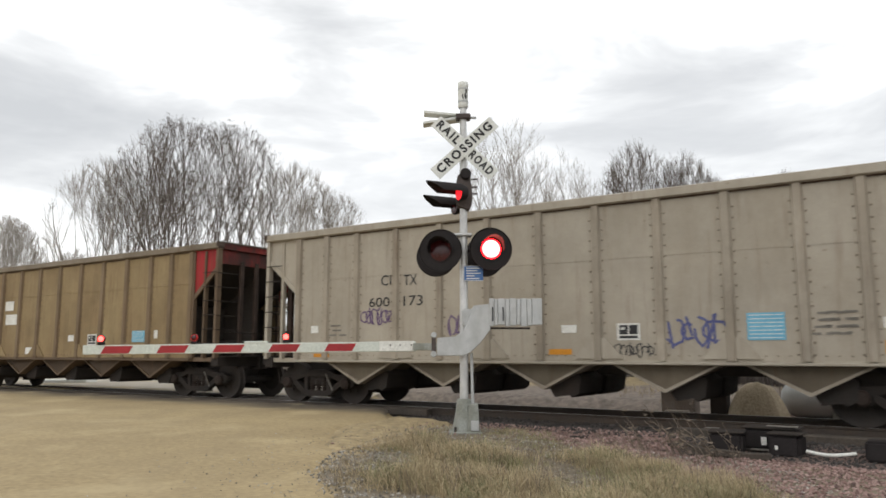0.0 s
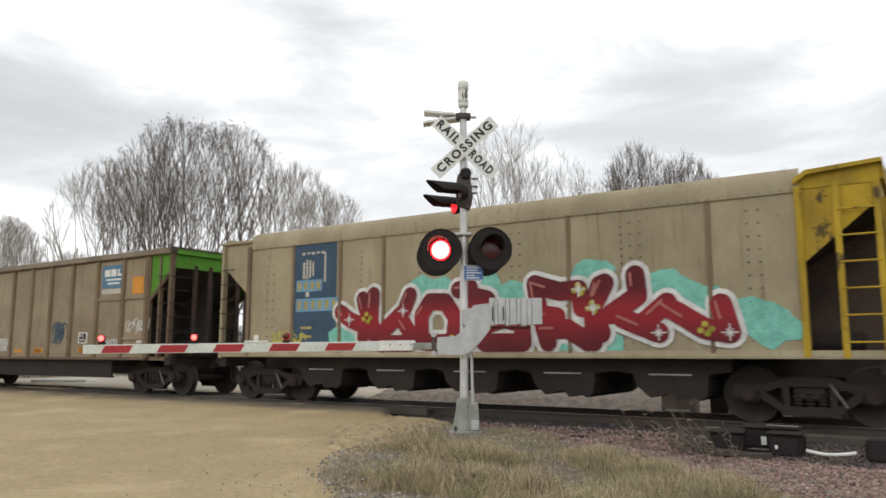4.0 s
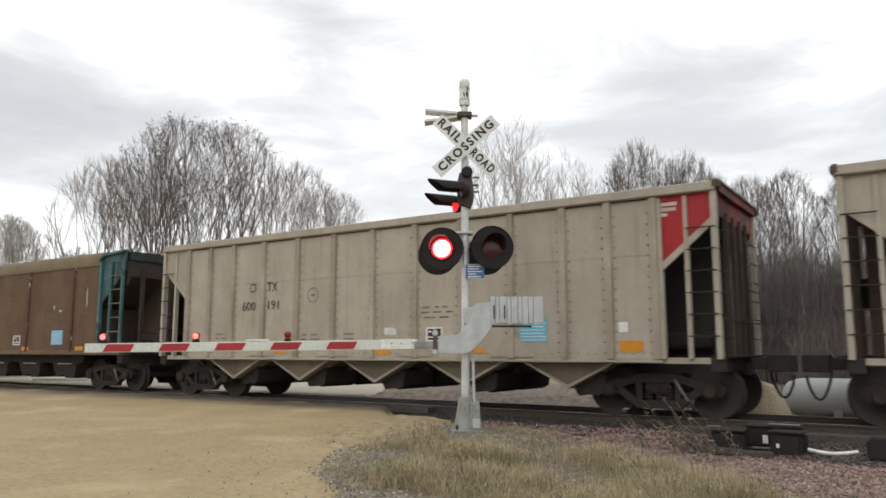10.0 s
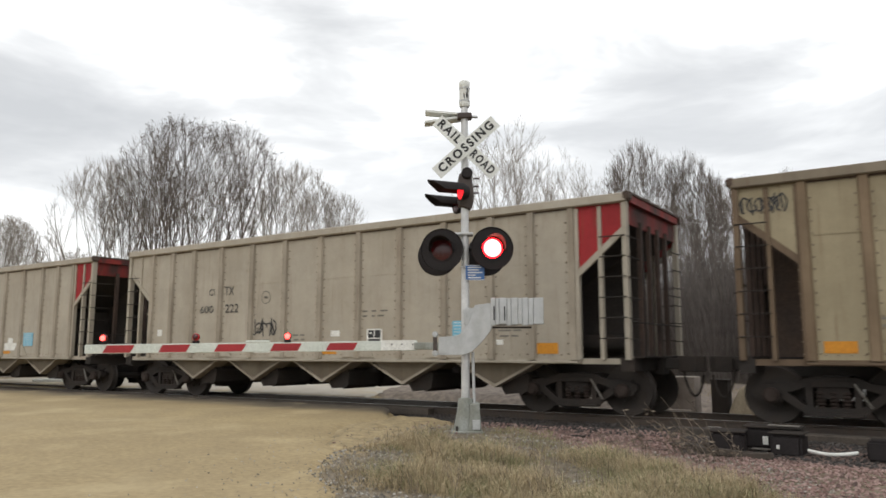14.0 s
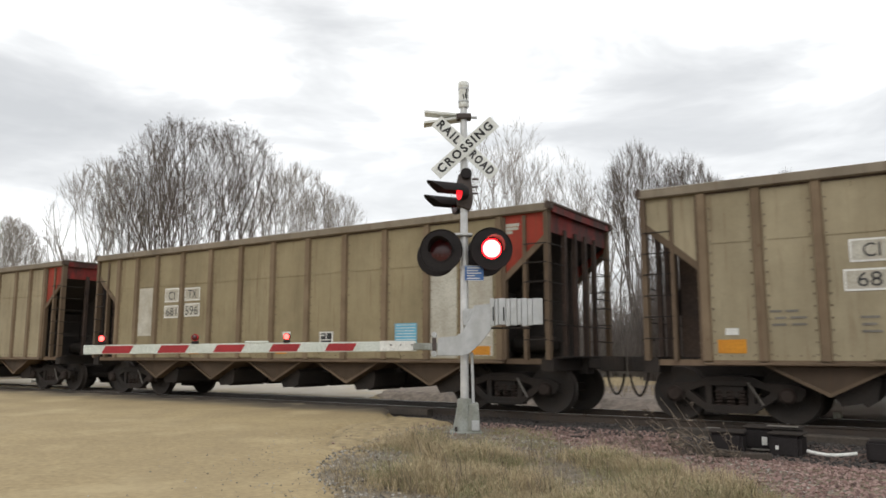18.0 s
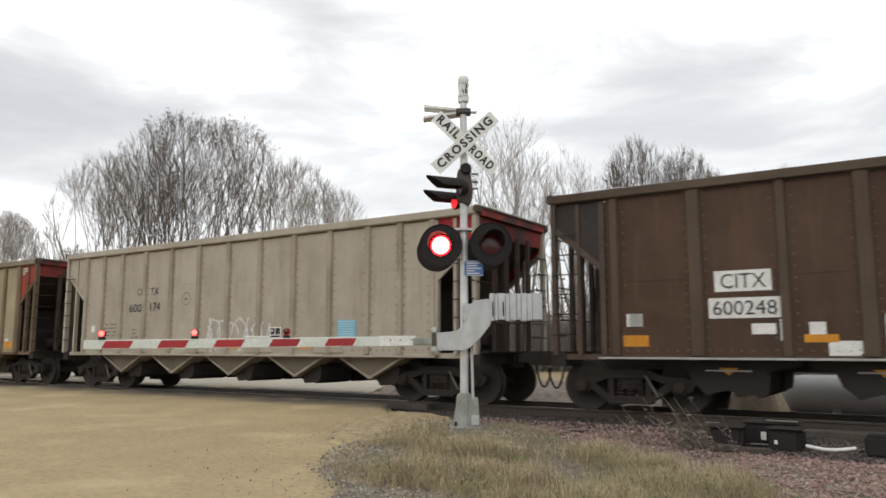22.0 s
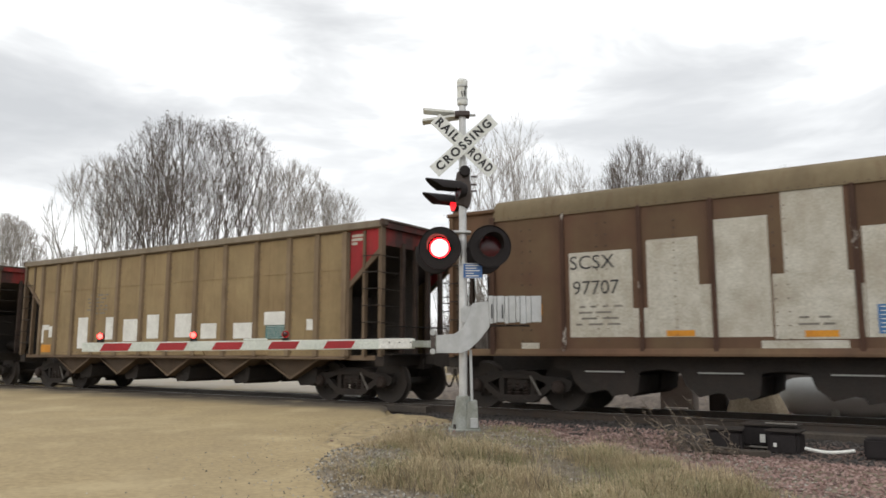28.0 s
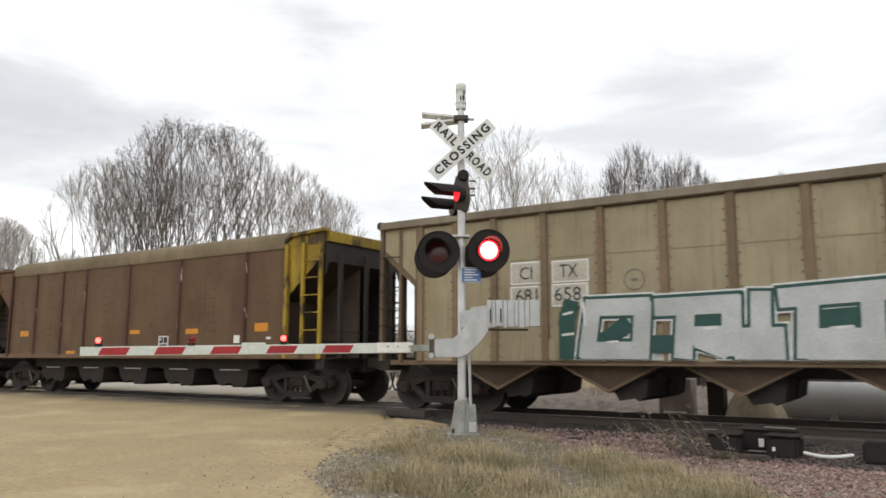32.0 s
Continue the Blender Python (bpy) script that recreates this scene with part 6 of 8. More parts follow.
mark_car(15, [
    ("P", 3.24, 3.74, 1.09, 1.99), ("P", 4.62, 5.05, 1.34, 1.97), ("P", 5.46, 6.15, 1.28, 1.89), ("P", 6.52, 7.03, 1.35, 1.99), ("P", 7.71, 8.47, 1.37, 1.98),
    ("P", 8.74, 9.34, 1.33, 1.71), ("P", 9.96, 10.66, 1.32, 1.70), ("P", 11.03, 11.78, 1.63, 1.94), ("Ct", 11.09, 11.80, 1.30, 1.62), ("D", 3.65, 4.66, 2.02, 2.64),
    ("W", 12.41, 12.62, 1.49, 1.74), ("N", 13.72, 14.04, 3.33, 3.59), ("P", 1.27, 1.40, 1.26, 1.67), ("P", 1.30, 1.68, 1.66, 1.81), ("P", 1.67, 1.86, 1.43, 1.76),
    ("O", 1.31, 1.83, 0.98, 1.21),])
mark_car(16, [
    ("F", 2.71, 3.89, 1.26, 2.79), ("T", 2.73, 3.58, 2.48, 2.73, "SCSX"), ("T", 2.78, 3.65, 2.02, 2.27, "97707"), ("F", 3.89, 4.15, 1.25, 1.75),
    ("F", 4.15, 5.02, 1.25, 2.92), ("F", 5.02, 5.23, 1.24, 2.11), ("F", 5.24, 6.12, 1.24, 3.17), ("F", 6.33, 7.21, 2.22, 3.54), ("F", 6.15, 7.29, 1.20, 2.22),
    ("F", 7.28, 7.41, 1.22, 2.02), ("F", 7.42, 8.11, 1.22, 2.87), ("F", 8.15, 8.65, 2.86, 3.30), ("F", 8.11, 9.55, 1.21, 2.82), ("F", 9.56, 10.53, 1.20, 3.09),
    ("F", 10.64, 11.18, 2.20, 2.73), ("F", 11.07, 11.64, 1.18, 2.35), ("Cb", 7.55, 8.12, 1.27, 1.70), ("B", 8.74, 9.13, 1.24, 1.52), ("O", 6.57, 7.03, 1.23, 1.33),
    ("O", 9.78, 10.23, 1.26, 1.35), ("F", 9.79, 11.63, 1.00, 1.16), ("F", 5.94, 7.16, 1.00, 1.18), ("O", 1.68, 2.15, 1.68, 1.88), ("D", 2.80, 3.70, 1.50, 1.82), ("O", 4.45, 4.92, 1.26, 1.36), ("F", 1.72, 2.08, 1.02, 1.17),
    ("D", 6.45, 7.15, 1.42, 1.55), ("D", 8.2, 9.0, 1.66, 1.78),])
mark_car(17, [
    ("B", 8.70, 9.11, 1.23, 1.52), ("O", 7.12, 7.60, 1.01, 1.13), ("O", 9.83, 10.31, 1.03, 1.13), ("O", 9.80, 10.29, 1.56, 1.69), ("O", 12.34, 12.80, 1.58, 1.78),
    ("O", 1.72, 2.22, 1.60, 1.77), ("W", 11.62, 11.83, 1.31, 1.50), ("W", 12.75, 12.90, 1.39, 1.45), ("O", 4.37, 4.83, 1.02, 1.15), ("O", 7.43, 7.87, 1.59, 1.70),])
mark_car(18, [
    ("P", 3.11, 3.76, 2.34, 2.77), ("T", 3.31, 3.57, 2.43, 2.67, "CI"), ("P", 3.97, 4.70, 2.34, 2.75), ("T", 4.13, 4.48, 2.43, 2.67, "TX"),
    ("P", 3.10, 3.76, 1.92, 2.31), ("T", 3.22, 3.67, 2.00, 2.25, "681"), ("P", 3.96, 4.68, 1.90, 2.32), ("T", 4.02, 4.54, 2.00, 2.25, "658"),
    ("O", 4.12, 4.43, 1.00, 1.11), ("O", 7.34, 7.78, 1.01, 1.10), ("K", 5.44, 5.62, 2.14, 2.50),])

LETTER_STROKES = [
    [(3.94, 1.92), (4.22, 1.74), (4.62, 1.60)],
    [(4.57, 2.18), (4.71, 1.77), (4.60, 1.36)],
    [(4.87, 2.26), (4.83, 1.72), (4.99, 1.16), (5.86, 1.11)],
    [(5.84, 2.21), (5.68, 1.89), (5.19, 1.51)],
    [(5.67, 1.65), (5.92, 1.35)],
    [(6.13, 1.78), (6.34, 2.06), (6.73, 2.04), (6.96, 1.71), (6.89, 1.24), (6.55, 1.11), (6.16, 1.25), (6.13, 1.78)],
    [(7.03, 2.27), (7.31, 2.3), (7.33, 1.79), (7.63, 1.59), (7.7, 2.05), (7.39, 2.13)],
    [(7.25, 1.15), (7.63, 1.55), (8.07, 1.67), (8.44, 1.57), (8.46, 1.18), (8.04, 1.05), (7.61, 1.06)],
    [(8.72, 2.3), (8.81, 1.78), (8.97, 1.09)],
    [(8.76, 2.28), (9.22, 2.14), (9.6, 2.16), (9.65, 1.83)],
    [(8.81, 1.73), (9.16, 1.68)],
    [(8.91, 1.43), (9.37, 1.46), (9.75, 1.13)],
    [(10.0, 2.22), (9.87, 1.82), (9.86, 1.17)],
    [(10.09, 2.25), (9.86, 1.83), (10.01, 1.37)],
    [(10.65, 2.36), (10.68, 2.0), (10.19, 1.69)],
    [(10.4, 1.62), (11.03, 1.36)],
    [(11.19, 1.86), (10.72, 1.49)],
    [(11.14, 1.83), (11.8, 1.41), (12.18, 1.35)],
    [(12.06, 1.81), (12.18, 1.35)],
]
MINT_BLOBS = [(3.93, 1.27), (4.34, 1.22), (6.15, 2.27), (6.45, 2.25), (7.66, 2.23), (7.87, 1.99), (8.22, 2.07), (8.33, 1.84), (9.76, 2.32), (9.2, 1.09), (10.03, 1.13), (9.87, 2.35), (11.12, 2.15), (11.37, 1.98), (11.77, 1.79), (12.53, 1.59), (12.81, 1.43)]
BLOCK_STROKES = [
    [(5.69, 1.85), (4.80, 1.85), (4.68, 1.10), (5.64, 1.10), (5.70, 1.80)],
    [(6.04, 1.82), (7.15, 1.84), (7.12, 1.14)], [(6.42, 1.72), (6.36, 1.10)], [(6.43, 1.33), (6.93, 1.34)], [(6.72, 1.22), (6.96, 1.10)],
    [(7.59, 1.88), (7.57, 1.40)], [(7.42, 1.30), (7.77, 1.30)], [(7.30, 1.10), (7.77, 1.10)],
    [(7.99, 1.90), (9.20, 1.96)], [(8.26, 1.73), (8.22, 1.10)], [(8.29, 1.27), (9.06, 1.27)], [(9.12, 1.84), (9.10, 1.14)], [(8.34, 1.10), (9.20, 1.10)],
]
SHADOW_STROKES = [[(4.36, 1.87), (4.30, 1.66), (4.28, 1.08)], [(5.05, 1.30), (5.35, 1.50)], [(6.55, 1.55), (6.95, 1.56)], [(8.45, 1.55), (8.90, 1.58)], [(5.85, 1.20), (6.15, 1.20)]]


pale_band_blue = surface("pale_blue_band", (0.17, 0.33, 0.47), (0.12, 0.25, 0.38), rough=0.65, scale=2.5, relief=0.0)
dull_yellow = surface("dull_yellow_marking", (0.36, 0.30, 0.10), (0.28, 0.24, 0.10), rough=0.65, scale=2.5, relief=0.0)


def big_graffiti():
    car = CARS[3]
    rng = random.Random(77)
    bm = bmesh.new()
    for i, (o, z) in enumerate(MINT_BLOBS):
        pts = [(o + 0.45 * rng.uniform(0.7, 1.15) * math.cos(k * math.pi / 6), max(0.98, z + 0.36 * rng.uniform(0.7, 1.15) * math.sin(k * math.pi / 6))) for k in range(12)]
        bm.faces.new([bm.verts.new((along(a), LIFT + 0.001 + 0.0002 * i, b)) for a, b in pts])
    part("graffiti_background", bm, mint_spray, car, "mint green graffiti background")
    bm, red = bmesh.new(), bmesh.new()
    for i, stroke in enumerate(LETTER_STROKES):
        stroke = [(o, max(1.22, z)) for o, z in stroke]
        ribbon(bm, stroke, 0.52, 0.006 + 0.0009 * i, 0.00005)
        ribbon(red, stroke, 0.35, 0.026 + 0.0009 * i, 0.00005)
    part("graffiti_outline", bm, white_spray, car, "white graffiti outline")
    part("graffiti", red, dark_red_spray, car, "dark red bulging graffiti letters")
    rosy, dots, stars = bmesh.new(), bmesh.new(), bmesh.new()
    for i, stroke in enumerate(LETTER_STROKES):
        o, z = stroke[0]
        e, f = stroke[1]
        f = max(1.25, f)
        ribbon(rosy, [(o - 0.09, z + 0.04), (o * 0.45 + e * 0.55 - 0.09, z * 0.45 + f * 0.55 + 0.03)], 0.045, 0.047 + 0.0004 * i)
        a, b = stroke[len(stroke) // 2]
        b = max(1.25, b)
        if i % 4 == 1:
            for k in range(4):
                ribbon(dots, [(a + 0.09 * math.cos(1.7 * k), b + 0.08 * math.sin(1.7 * k)), (a + 0.09 * math.cos(1.7 * k) + 0.01, b + 0.08 * math.sin(1.7 * k))], 0.10, 0.050 + 0.0004 * k)
        if i % 3 == 0:
            for dx, dz in ((0.13, 0.0), (0.0, 0.13), (0.05, 0.05), (0.05, -0.05)):
                ribbon(stars, [(a - dx, b - dz), (a + dx, b + dz)], 0.022, 0.054 + 0.3 * dx * dz)
    part("graffiti_highlight", rosy, surface("rosy_spray_paint", (0.42, 0.15, 0.13), rough=0.6, relief=0.0), car, "rosy highlights")
    part("graffiti_spots", dots, GRAFFITI["y"], car, "yellow paint spots")
    part("graffiti_sparkle", stars, white_spray, car, "white painted sparkles")
    # the faded name panel: pale bands with yellow characters and worn white bars
    for k, (o, w, z0, z1) in enumerate(((2.76, 0.06, 2.72, 3.10), (2.86, 0.05, 2.70, 3.16), (2.95, 0.06, 2.74, 3.14), (3.05, 0.05, 2.78, 3.10), (3.42, 0.045, 2.62, 3.30), (2.86, 0.10, 2.30, 2.41))):
        part("white_bar", flat(bmesh.new(), o, o + w, z0, z1, 0.004), faded_white, car, "worn white painted bar")
    for k in range(5):
        part("white_bar", flat(bmesh.new(), 2.72 + 0.15 * k, 2.82 + 0.15 * k, 3.27 + 0.015 * (k % 2), 3.33, 0.004), faded_white, car)
    for o0, o1, z0, z1, n in ((2.56, 3.36, 2.42, 2.69, 4), (2.56, 3.84, 1.96, 2.26, 6)):
        band = part("pale_band", flat(bmesh.new(), o0, o1, z0, z1, 0.003), pale_band_blue, car, "pale blue band with yellow characters")
        for k in range(n):
            o = o0 + (o1 - o0) * (k + 0.2) / n
            part("yellow_character", flat(bmesh.new(), o, o + 0.11, z0 + 0.05, z1 - 0.05, 0.005), dull_yellow, band)
    for z in (1.36, 1.56):
        part("stencil_line", flat(bmesh.new(), 2.72, 3.06, z, z + 0.06, 0.004), dull_yellow, car, "faded yellow stencilled line")
    # the block letters run over the ribs as well, so the whole piece lies on a film of paint just above them
    car = CARS[18]
    over = SIDE_Y - PANEL_Y + 0.002
    coats = (("graffiti_edge", white_spray, 0.47, BLOCK_STROKES + SHADOW_STROKES[:1]), ("graffiti_outline", pine_spray, 0.41, BLOCK_STROKES + SHADOW_STROKES), ("graffiti", pale_spray, 0.30, BLOCK_STROKES))
    for k, (name, mat, wide, strokes) in enumerate(coats):
        bm = bmesh.new()
        for i, stroke in enumerate(strokes):
            ribbon(bm, stroke, min(wide, 0.30) if stroke in SHADOW_STROKES else wide, over + 0.004 * k + 0.0002 * i, 0.00001, square=True)
        for v in bm.verts:
            v.co.z = max(v.co.z, 0.935 + 0.006 * k)
        part(name, bm, mat, car, "silver-white block graffiti edged in dark green")
    bm = bmesh.new()
    for i, stroke in enumerate([[(4.62, 1.95), (4.66, 1.55)], [(4.24, 1.75), (4.40, 1.78)], [(4.22, 1.38), (4.42, 1.40)], [(5.06, 1.24), (5.24, 1.25)], [(8.55, 1.42), (8.85, 1.44)], [(6.70, 1.45), (6.90, 1.46)]]):
        ribbon(bm, stroke, 0.045, over + 0.016 + 0.0002 * i)
    part("graffiti_highlight", bm, white_spray, car, "thin white painted strokes")


big_graffiti()

# ---- the crossing signal ----
SIGNAL = empty("crossing_signal", pose(0.317, 10.97, 0.0), "silver crossing signal with crossbuck, red flashing lamps and lowered gate", "crossing signal")
FLASHERS = []       # lens, its rest pose, and whether it belongs to the first or the second beat


def lens_material():
    mat = bpy.data.materials.new("lit_red_lens")
    mat.use_nodes = True
    t = mat.node_tree
    s = t.nodes["Principled BSDF"]
    s.inputs["Base Color"].default_value = (0.1, 0.0, 0.0, 1)
    at = t.nodes.new("ShaderNodeTexCoord")
    flat_at = node(t, "ShaderNodeVectorMath")
    flat_at.operation = "MULTIPLY"
    flat_at.inputs[1].default_value = (1, 0, 1)
    t.links.new(at.outputs["Object"], flat_at.inputs[0])
    far_out = node(t, "ShaderNodeVectorMath")
    far_out.operation = "LENGTH"
    t.links.new(flat_at.outputs[0], far_out.inputs[0])
    t.links.new(ramp(t, far_out.outputs["Value"], [(0.0, (1.0, 0.40, 0.33)), (0.115, (1.0, 0.24, 0.19)), (0.132, (1.0, 0.010, 0.014)), (0.16, (1.0, 0.0, 0.008))]), s.inputs["Emission Color"])
    s.inputs["Emission Strength"].default_value = 11.0
    return mat


lit_lens = lens_material()
lit_small = glow("lit_small_red_lamp", (1.0, 0.06, 0.05), 7.0)
red_glass = surface("red_plastic_housing", (0.22, 0.015, 0.02), rough=0.4, relief=0.0)


def two_sided(name, radius, thick, lit):
    """A lens disc, bright on its face and dark on its back; it turns round to show one or the other."""
    bm = lathe(bmesh.new(), [(0, -thick), (radius * 0.6, -thick * 0.8), (radius, -0.002), (radius, 0.002), (radius * 0.6, thick * 0.8), (0, thick)], 24, "y")
    mesh = finish(name, bm, True)
    mesh.materials.clear()
    mesh.materials.append(lit)
    mesh.materials.append(lens_off)
    for poly in mesh.polygons:
        poly.material_index = 0 if poly.center.y < 0 else 1
    return mesh


side_lens = two_sided("lens", 0.15, 0.022, glow("lit_red_side_lens", (1.0, 0.012, 0.02), 1.7))
big_lens, small_lens = two_sided("lens", 0.15, 0.022, lit_lens), two_sided("lens", 0.04, 0.012, lit_small)


def place_lens(mesh, parent, at, beat):
    ob = new("lens", mesh)
    ob.parent = parent
    ob.matrix_basis = Matrix.Translation(at)
    tagged(ob, "round red signal lens")
    FLASHERS.append((ob, Matrix.Translation(at), beat))
    return ob


def hood(radius, length, spread=200, even=0.45):
    """A visor: a curved sheet over the lens, longer at its top."""
    bm, n = bmesh.new(), 18
    rows = []
    for i in range(n + 1):
        a = radians(90 - spread / 2 + spread * i / n)
        cut = max(0.2, even + (1 - even) * math.sin(a))
        rows.append([(r * math.cos(a), y, r * math.sin(a)) for r, y in ((radius, 0.0), (radius * 1.02, -length * cut), (radius * 1.02 + 0.006, -length * cut), (radius + 0.006, 0.0))])
    vs = [[bm.verts.new(p) for p in row] for row in rows]
    for a, b in zip(vs, vs[1:]):
        for k in range(4):
            bm.faces.new((a[k], a[(k + 1) % 4], b[(k + 1) % 4], b[k]))
    bm.faces.new(vs[0])
    bm.faces.new(vs[-1][::-1])
    return finish("hood", bm, True)


def signal_lamp(m, beat, plate=True, length=0.30):
    """Facing -y: housing bowl, background plate, hood and lens."""
    bowl = lathe(bmesh.new(), [(0.1515, -0.014), (0.175, -0.01), (0.175, 0.03), (0.13, 0.14), (0.06, 0.18), (0, 0.18)], 24, "y")
    lathe(bowl, [(0.1515, -0.014), (0.1515, 0.02), (0.12, 0.12), (0, 0.15)], 24, "y")
    lamp = part("signal_lamp", bowl, signal_black, SIGNAL, "black hooded signal lamp", True, m)
    if plate:
        rim = lathe(bmesh.new(), [(0.165, 0.0), (0.300, 0.0), (0.315, -0.018), (0.318, -0.010), (0.304, 0.012), (0.165, 0.012), (0.165, 0.0)], 36, "y")
        part("background_plate", rim, signal_black, lamp, "round black background plate", True)
    use("hood", hood(0.170, length) if plate else hood(0.172, length, 186, 0.60), signal_black, lamp, "black visor")
    if beat is None:
        part("lens", lathe(bmesh.new(), [(0, -0.022), (0.09, -0.018), (0.15, -0.002), (0.15, 0.002), (0, 0.004)], 24, "y", (0, -0.012, 0)), lens_off, lamp, "dark red lens", True)
    else:
        place_lens(big_lens if plate else side_lens, lamp, (0, -0.012, 0), beat)
    return lamp


def build_signal():
    s = SIGNAL
    part("mast", tube(bmesh.new(), (0, 0, 0.30), (0, 0, 4.88), 0.063, 0.052, 20), mast_paint, s, "silver painted steel pole", True)
    cap = lathe(bmesh.new(), [(0.07, 4.84), (0.082, 4.86), (0.082, 4.90), (0.078, 4.905), (0.078, 5.16), (0.083, 5.17), (0.083, 5.23), (0.07, 5.25), (0, 5.25)], 20)
    cap = part("mast_cap", cap, sign_white, s, "worn white sleeve with dark scuffs", True)
    rng = random.Random(4)
    for k in range(5):
        bm = bmesh.new()
        a, z = -1.57 + rng.uniform(-0.3, 0.7), 5.02 + 0.1 * rng.uniform(-0.4, 1)
        pts = [(a + rng.uniform(-0.12, 0.12) + 0.14 * math.cos(i), z + 0.05 * math.sin(i)) for i in range(6)]
        bm.faces.new([bm.verts.new((0.0795 * math.cos(q), 0.0795 * math.sin(q), zz)) for q, zz in pts])
        part("scuff", bm, black_mark, cap)
    for z in (4.93, 5.13):
        part("band", lathe(bmesh.new(), [(0.084, z - 0.012), (0.084, z + 0.012)], 20), galvanised, cap, "", True)
    # the clamp and the second sign, seen on its edge
    part("clamp", soften(box(bmesh.new(), -0.11, 0.11, -0.09, 0.09, 4.655, 4.735), 0.012), brown_cast, s)
    for z, tip, back in ((4.745, 4.80, -0.60), (4.71, 4.625, -0.61)):
        bm = prism(bmesh.new(), [(0.0, z - 0.018), (0.0, z + 0.018), (back, tip + 0.02), (back, tip - 0.02)], 0.03, 0.25)
        part("side_sign_board", soften(bm, 0.004), sign_white, s, "white sign board seen on its edge")
    part("bracket", tube(bmesh.new(), (-0.05, 0, 4.69), (0.20, 0, 4.69), 0.022), galvanised, s)
    # the crossbuck
    for text, angle, y in (("RAIL ROAD", -44, -0.115), ("CROSSING", 42.5, -0.125)):
        blade = part("crossbuck_blade", soften(box(bmesh.new(), -0.60, 0.60, -0.004, 0.004, -0.105, 0.105), 0.003), sign_white, s, "white crossbuck blade with black lettering",
                     m=Matrix.Translation((0.018, y, 4.185)) @ Matrix.Rotation(radians(-angle), 4, "Y"))
        words = [(text, 0.0, 1.06)] if text == "CROSSING" else [("RAIL", -0.345, 0.42), ("ROAD", 0.335, 0.43)]
        for word, at, width in words:
            mesh = letters(word, 0.125, 0.0065, 1.3)
            xs = [v.co.x for v in mesh.vertices]
            k = width / (max(xs) - min(xs))
            use("lettering", mesh, black_mark, blade, "", Matrix.Translation((at, -0.0085, 0)) @ Matrix(((k, 0, 0, 0), (0, 0, -1, 0), (0, 1, 0, 0), (0, 0, 0, 1))))
    part("crossbuck_bracket", soften(box(bmesh.new(), -0.05, 0.05, -0.11, 0.06, 4.12, 4.24), 0.01), galvanised, s)
    # the upper pair of lamps looks down the track
    part("upper_bracket", soften(prism(bmesh.new(), [(-0.10, 3.30), (0.08, 3.24), (0.13, 3.36), (0.13, 3.50), (0.10, 3.78), (-0.08, 3.80), (-0.12, 3.62)], -0.09, 0.09), 0.02), brown_cast, s, "brown cast lamp bracket")
    part("upper_hub", lathe(bmesh.new(), [(0, -0.15), (0.07, -0.15), (0.085, -0.13), (0.085, 0.1), (0, 0.1)], 14, "y", (0.03, 0, 3.79)), signal_black, s, "", True)
    for z in (3.72, 3.60, 3.50):
        part("bolt", tube(bmesh.new(), (0.12, -0.05, z), (0.21, -0.05, z), 0.014, sides=8), brown_cast, s)
    for x, y, z, beat, turn in ((-0.065, -0.26, 3.475, 0, -68), (-0.125, 0.28, 3.375, 1, -66)):
        signal_lamp(Matrix.Translation((x, y, z)) @ Matrix.Rotation(radians(turn), 4, "Z") @ Matrix.Scale(0.74, 4), beat, plate=False, length=0.70)
    part("upper_arm", tube(bmesh.new(), (0.0, -0.26, 3.50), (0.0, 0.30, 3.42), 0.035, sides=12), brown_cast, s, "", True)
    # the lower pair faces the road
    part("cross_arm", tube(bmesh.new(), (-0.34, 0.05, 2.66), (0.40, 0.05, 2.68), 0.035, sides=14), signal_black, s, "", True)
    part("cross_arm_clamp", soften(box(bmesh.new(), -0.20, 0.12, -0.10, 0.10, 2.86, 2.90), 0.012), mast_paint, s)
    signal_lamp(pose(-0.342, -0.13, 2.632, 0, 0, -8), 1)
    signal_lamp(pose(0.395, -0.13, 2.657, 0, 0, 8), 0)
    # the pair behind it faces the other way along the road
    for x, turn in ((-0.41, 172), (0.345, 188)):
        lamp = signal_lamp(pose(x, 0.60, 2.64, 0, 0, turn), None)
        part("lamp_arm", tube(bmesh.new(), (0, 0.12, 0.02), (0, 0.50, 0.02), 0.03, sides=10), signal_black, lamp, "", True)
    part("rear_cross_arm", tube(bmesh.new(), (-0.38, 0.14, 2.66), (0.38, 0.14, 2.68), 0.03, sides=12), signal_black, s, "", True)
    # the blue notice
    plate = part("notice_sign", soften(box(bmesh.new(), 0.005, 0.280, -0.085, -0.079, 2.19, 2.415), 0.002), surface("blue_notice_sheet", (0.05, 0.12, 0.30), (0.07, 0.15, 0.33), rough=0.45, relief=0.0), s, "small blue notice sign")
    part("sign_border", box(box(bmesh.new(), 0.008, 0.277, -0.0875, -0.0855, 2.405, 2.412), 0.008, 0.277, -0.0875, -0.0855, 2.193, 2.20), white_mark, plate)
    for k in range(5):
        w = (0.20, 0.16, 0.21, 0.12, 0.19)[k]
        part("sign_line", box(bmesh.new(), 0.035, 0.035 + w, -0.0875, -0.0855, 2.372 - 0.038 * k, 2.386 - 0.038 * k), white_mark, plate)
    part("sign_clip", box(bmesh.new(), -0.07, 0.01, -0.082, -0.06, 2.38, 2.40), galvanised, s)
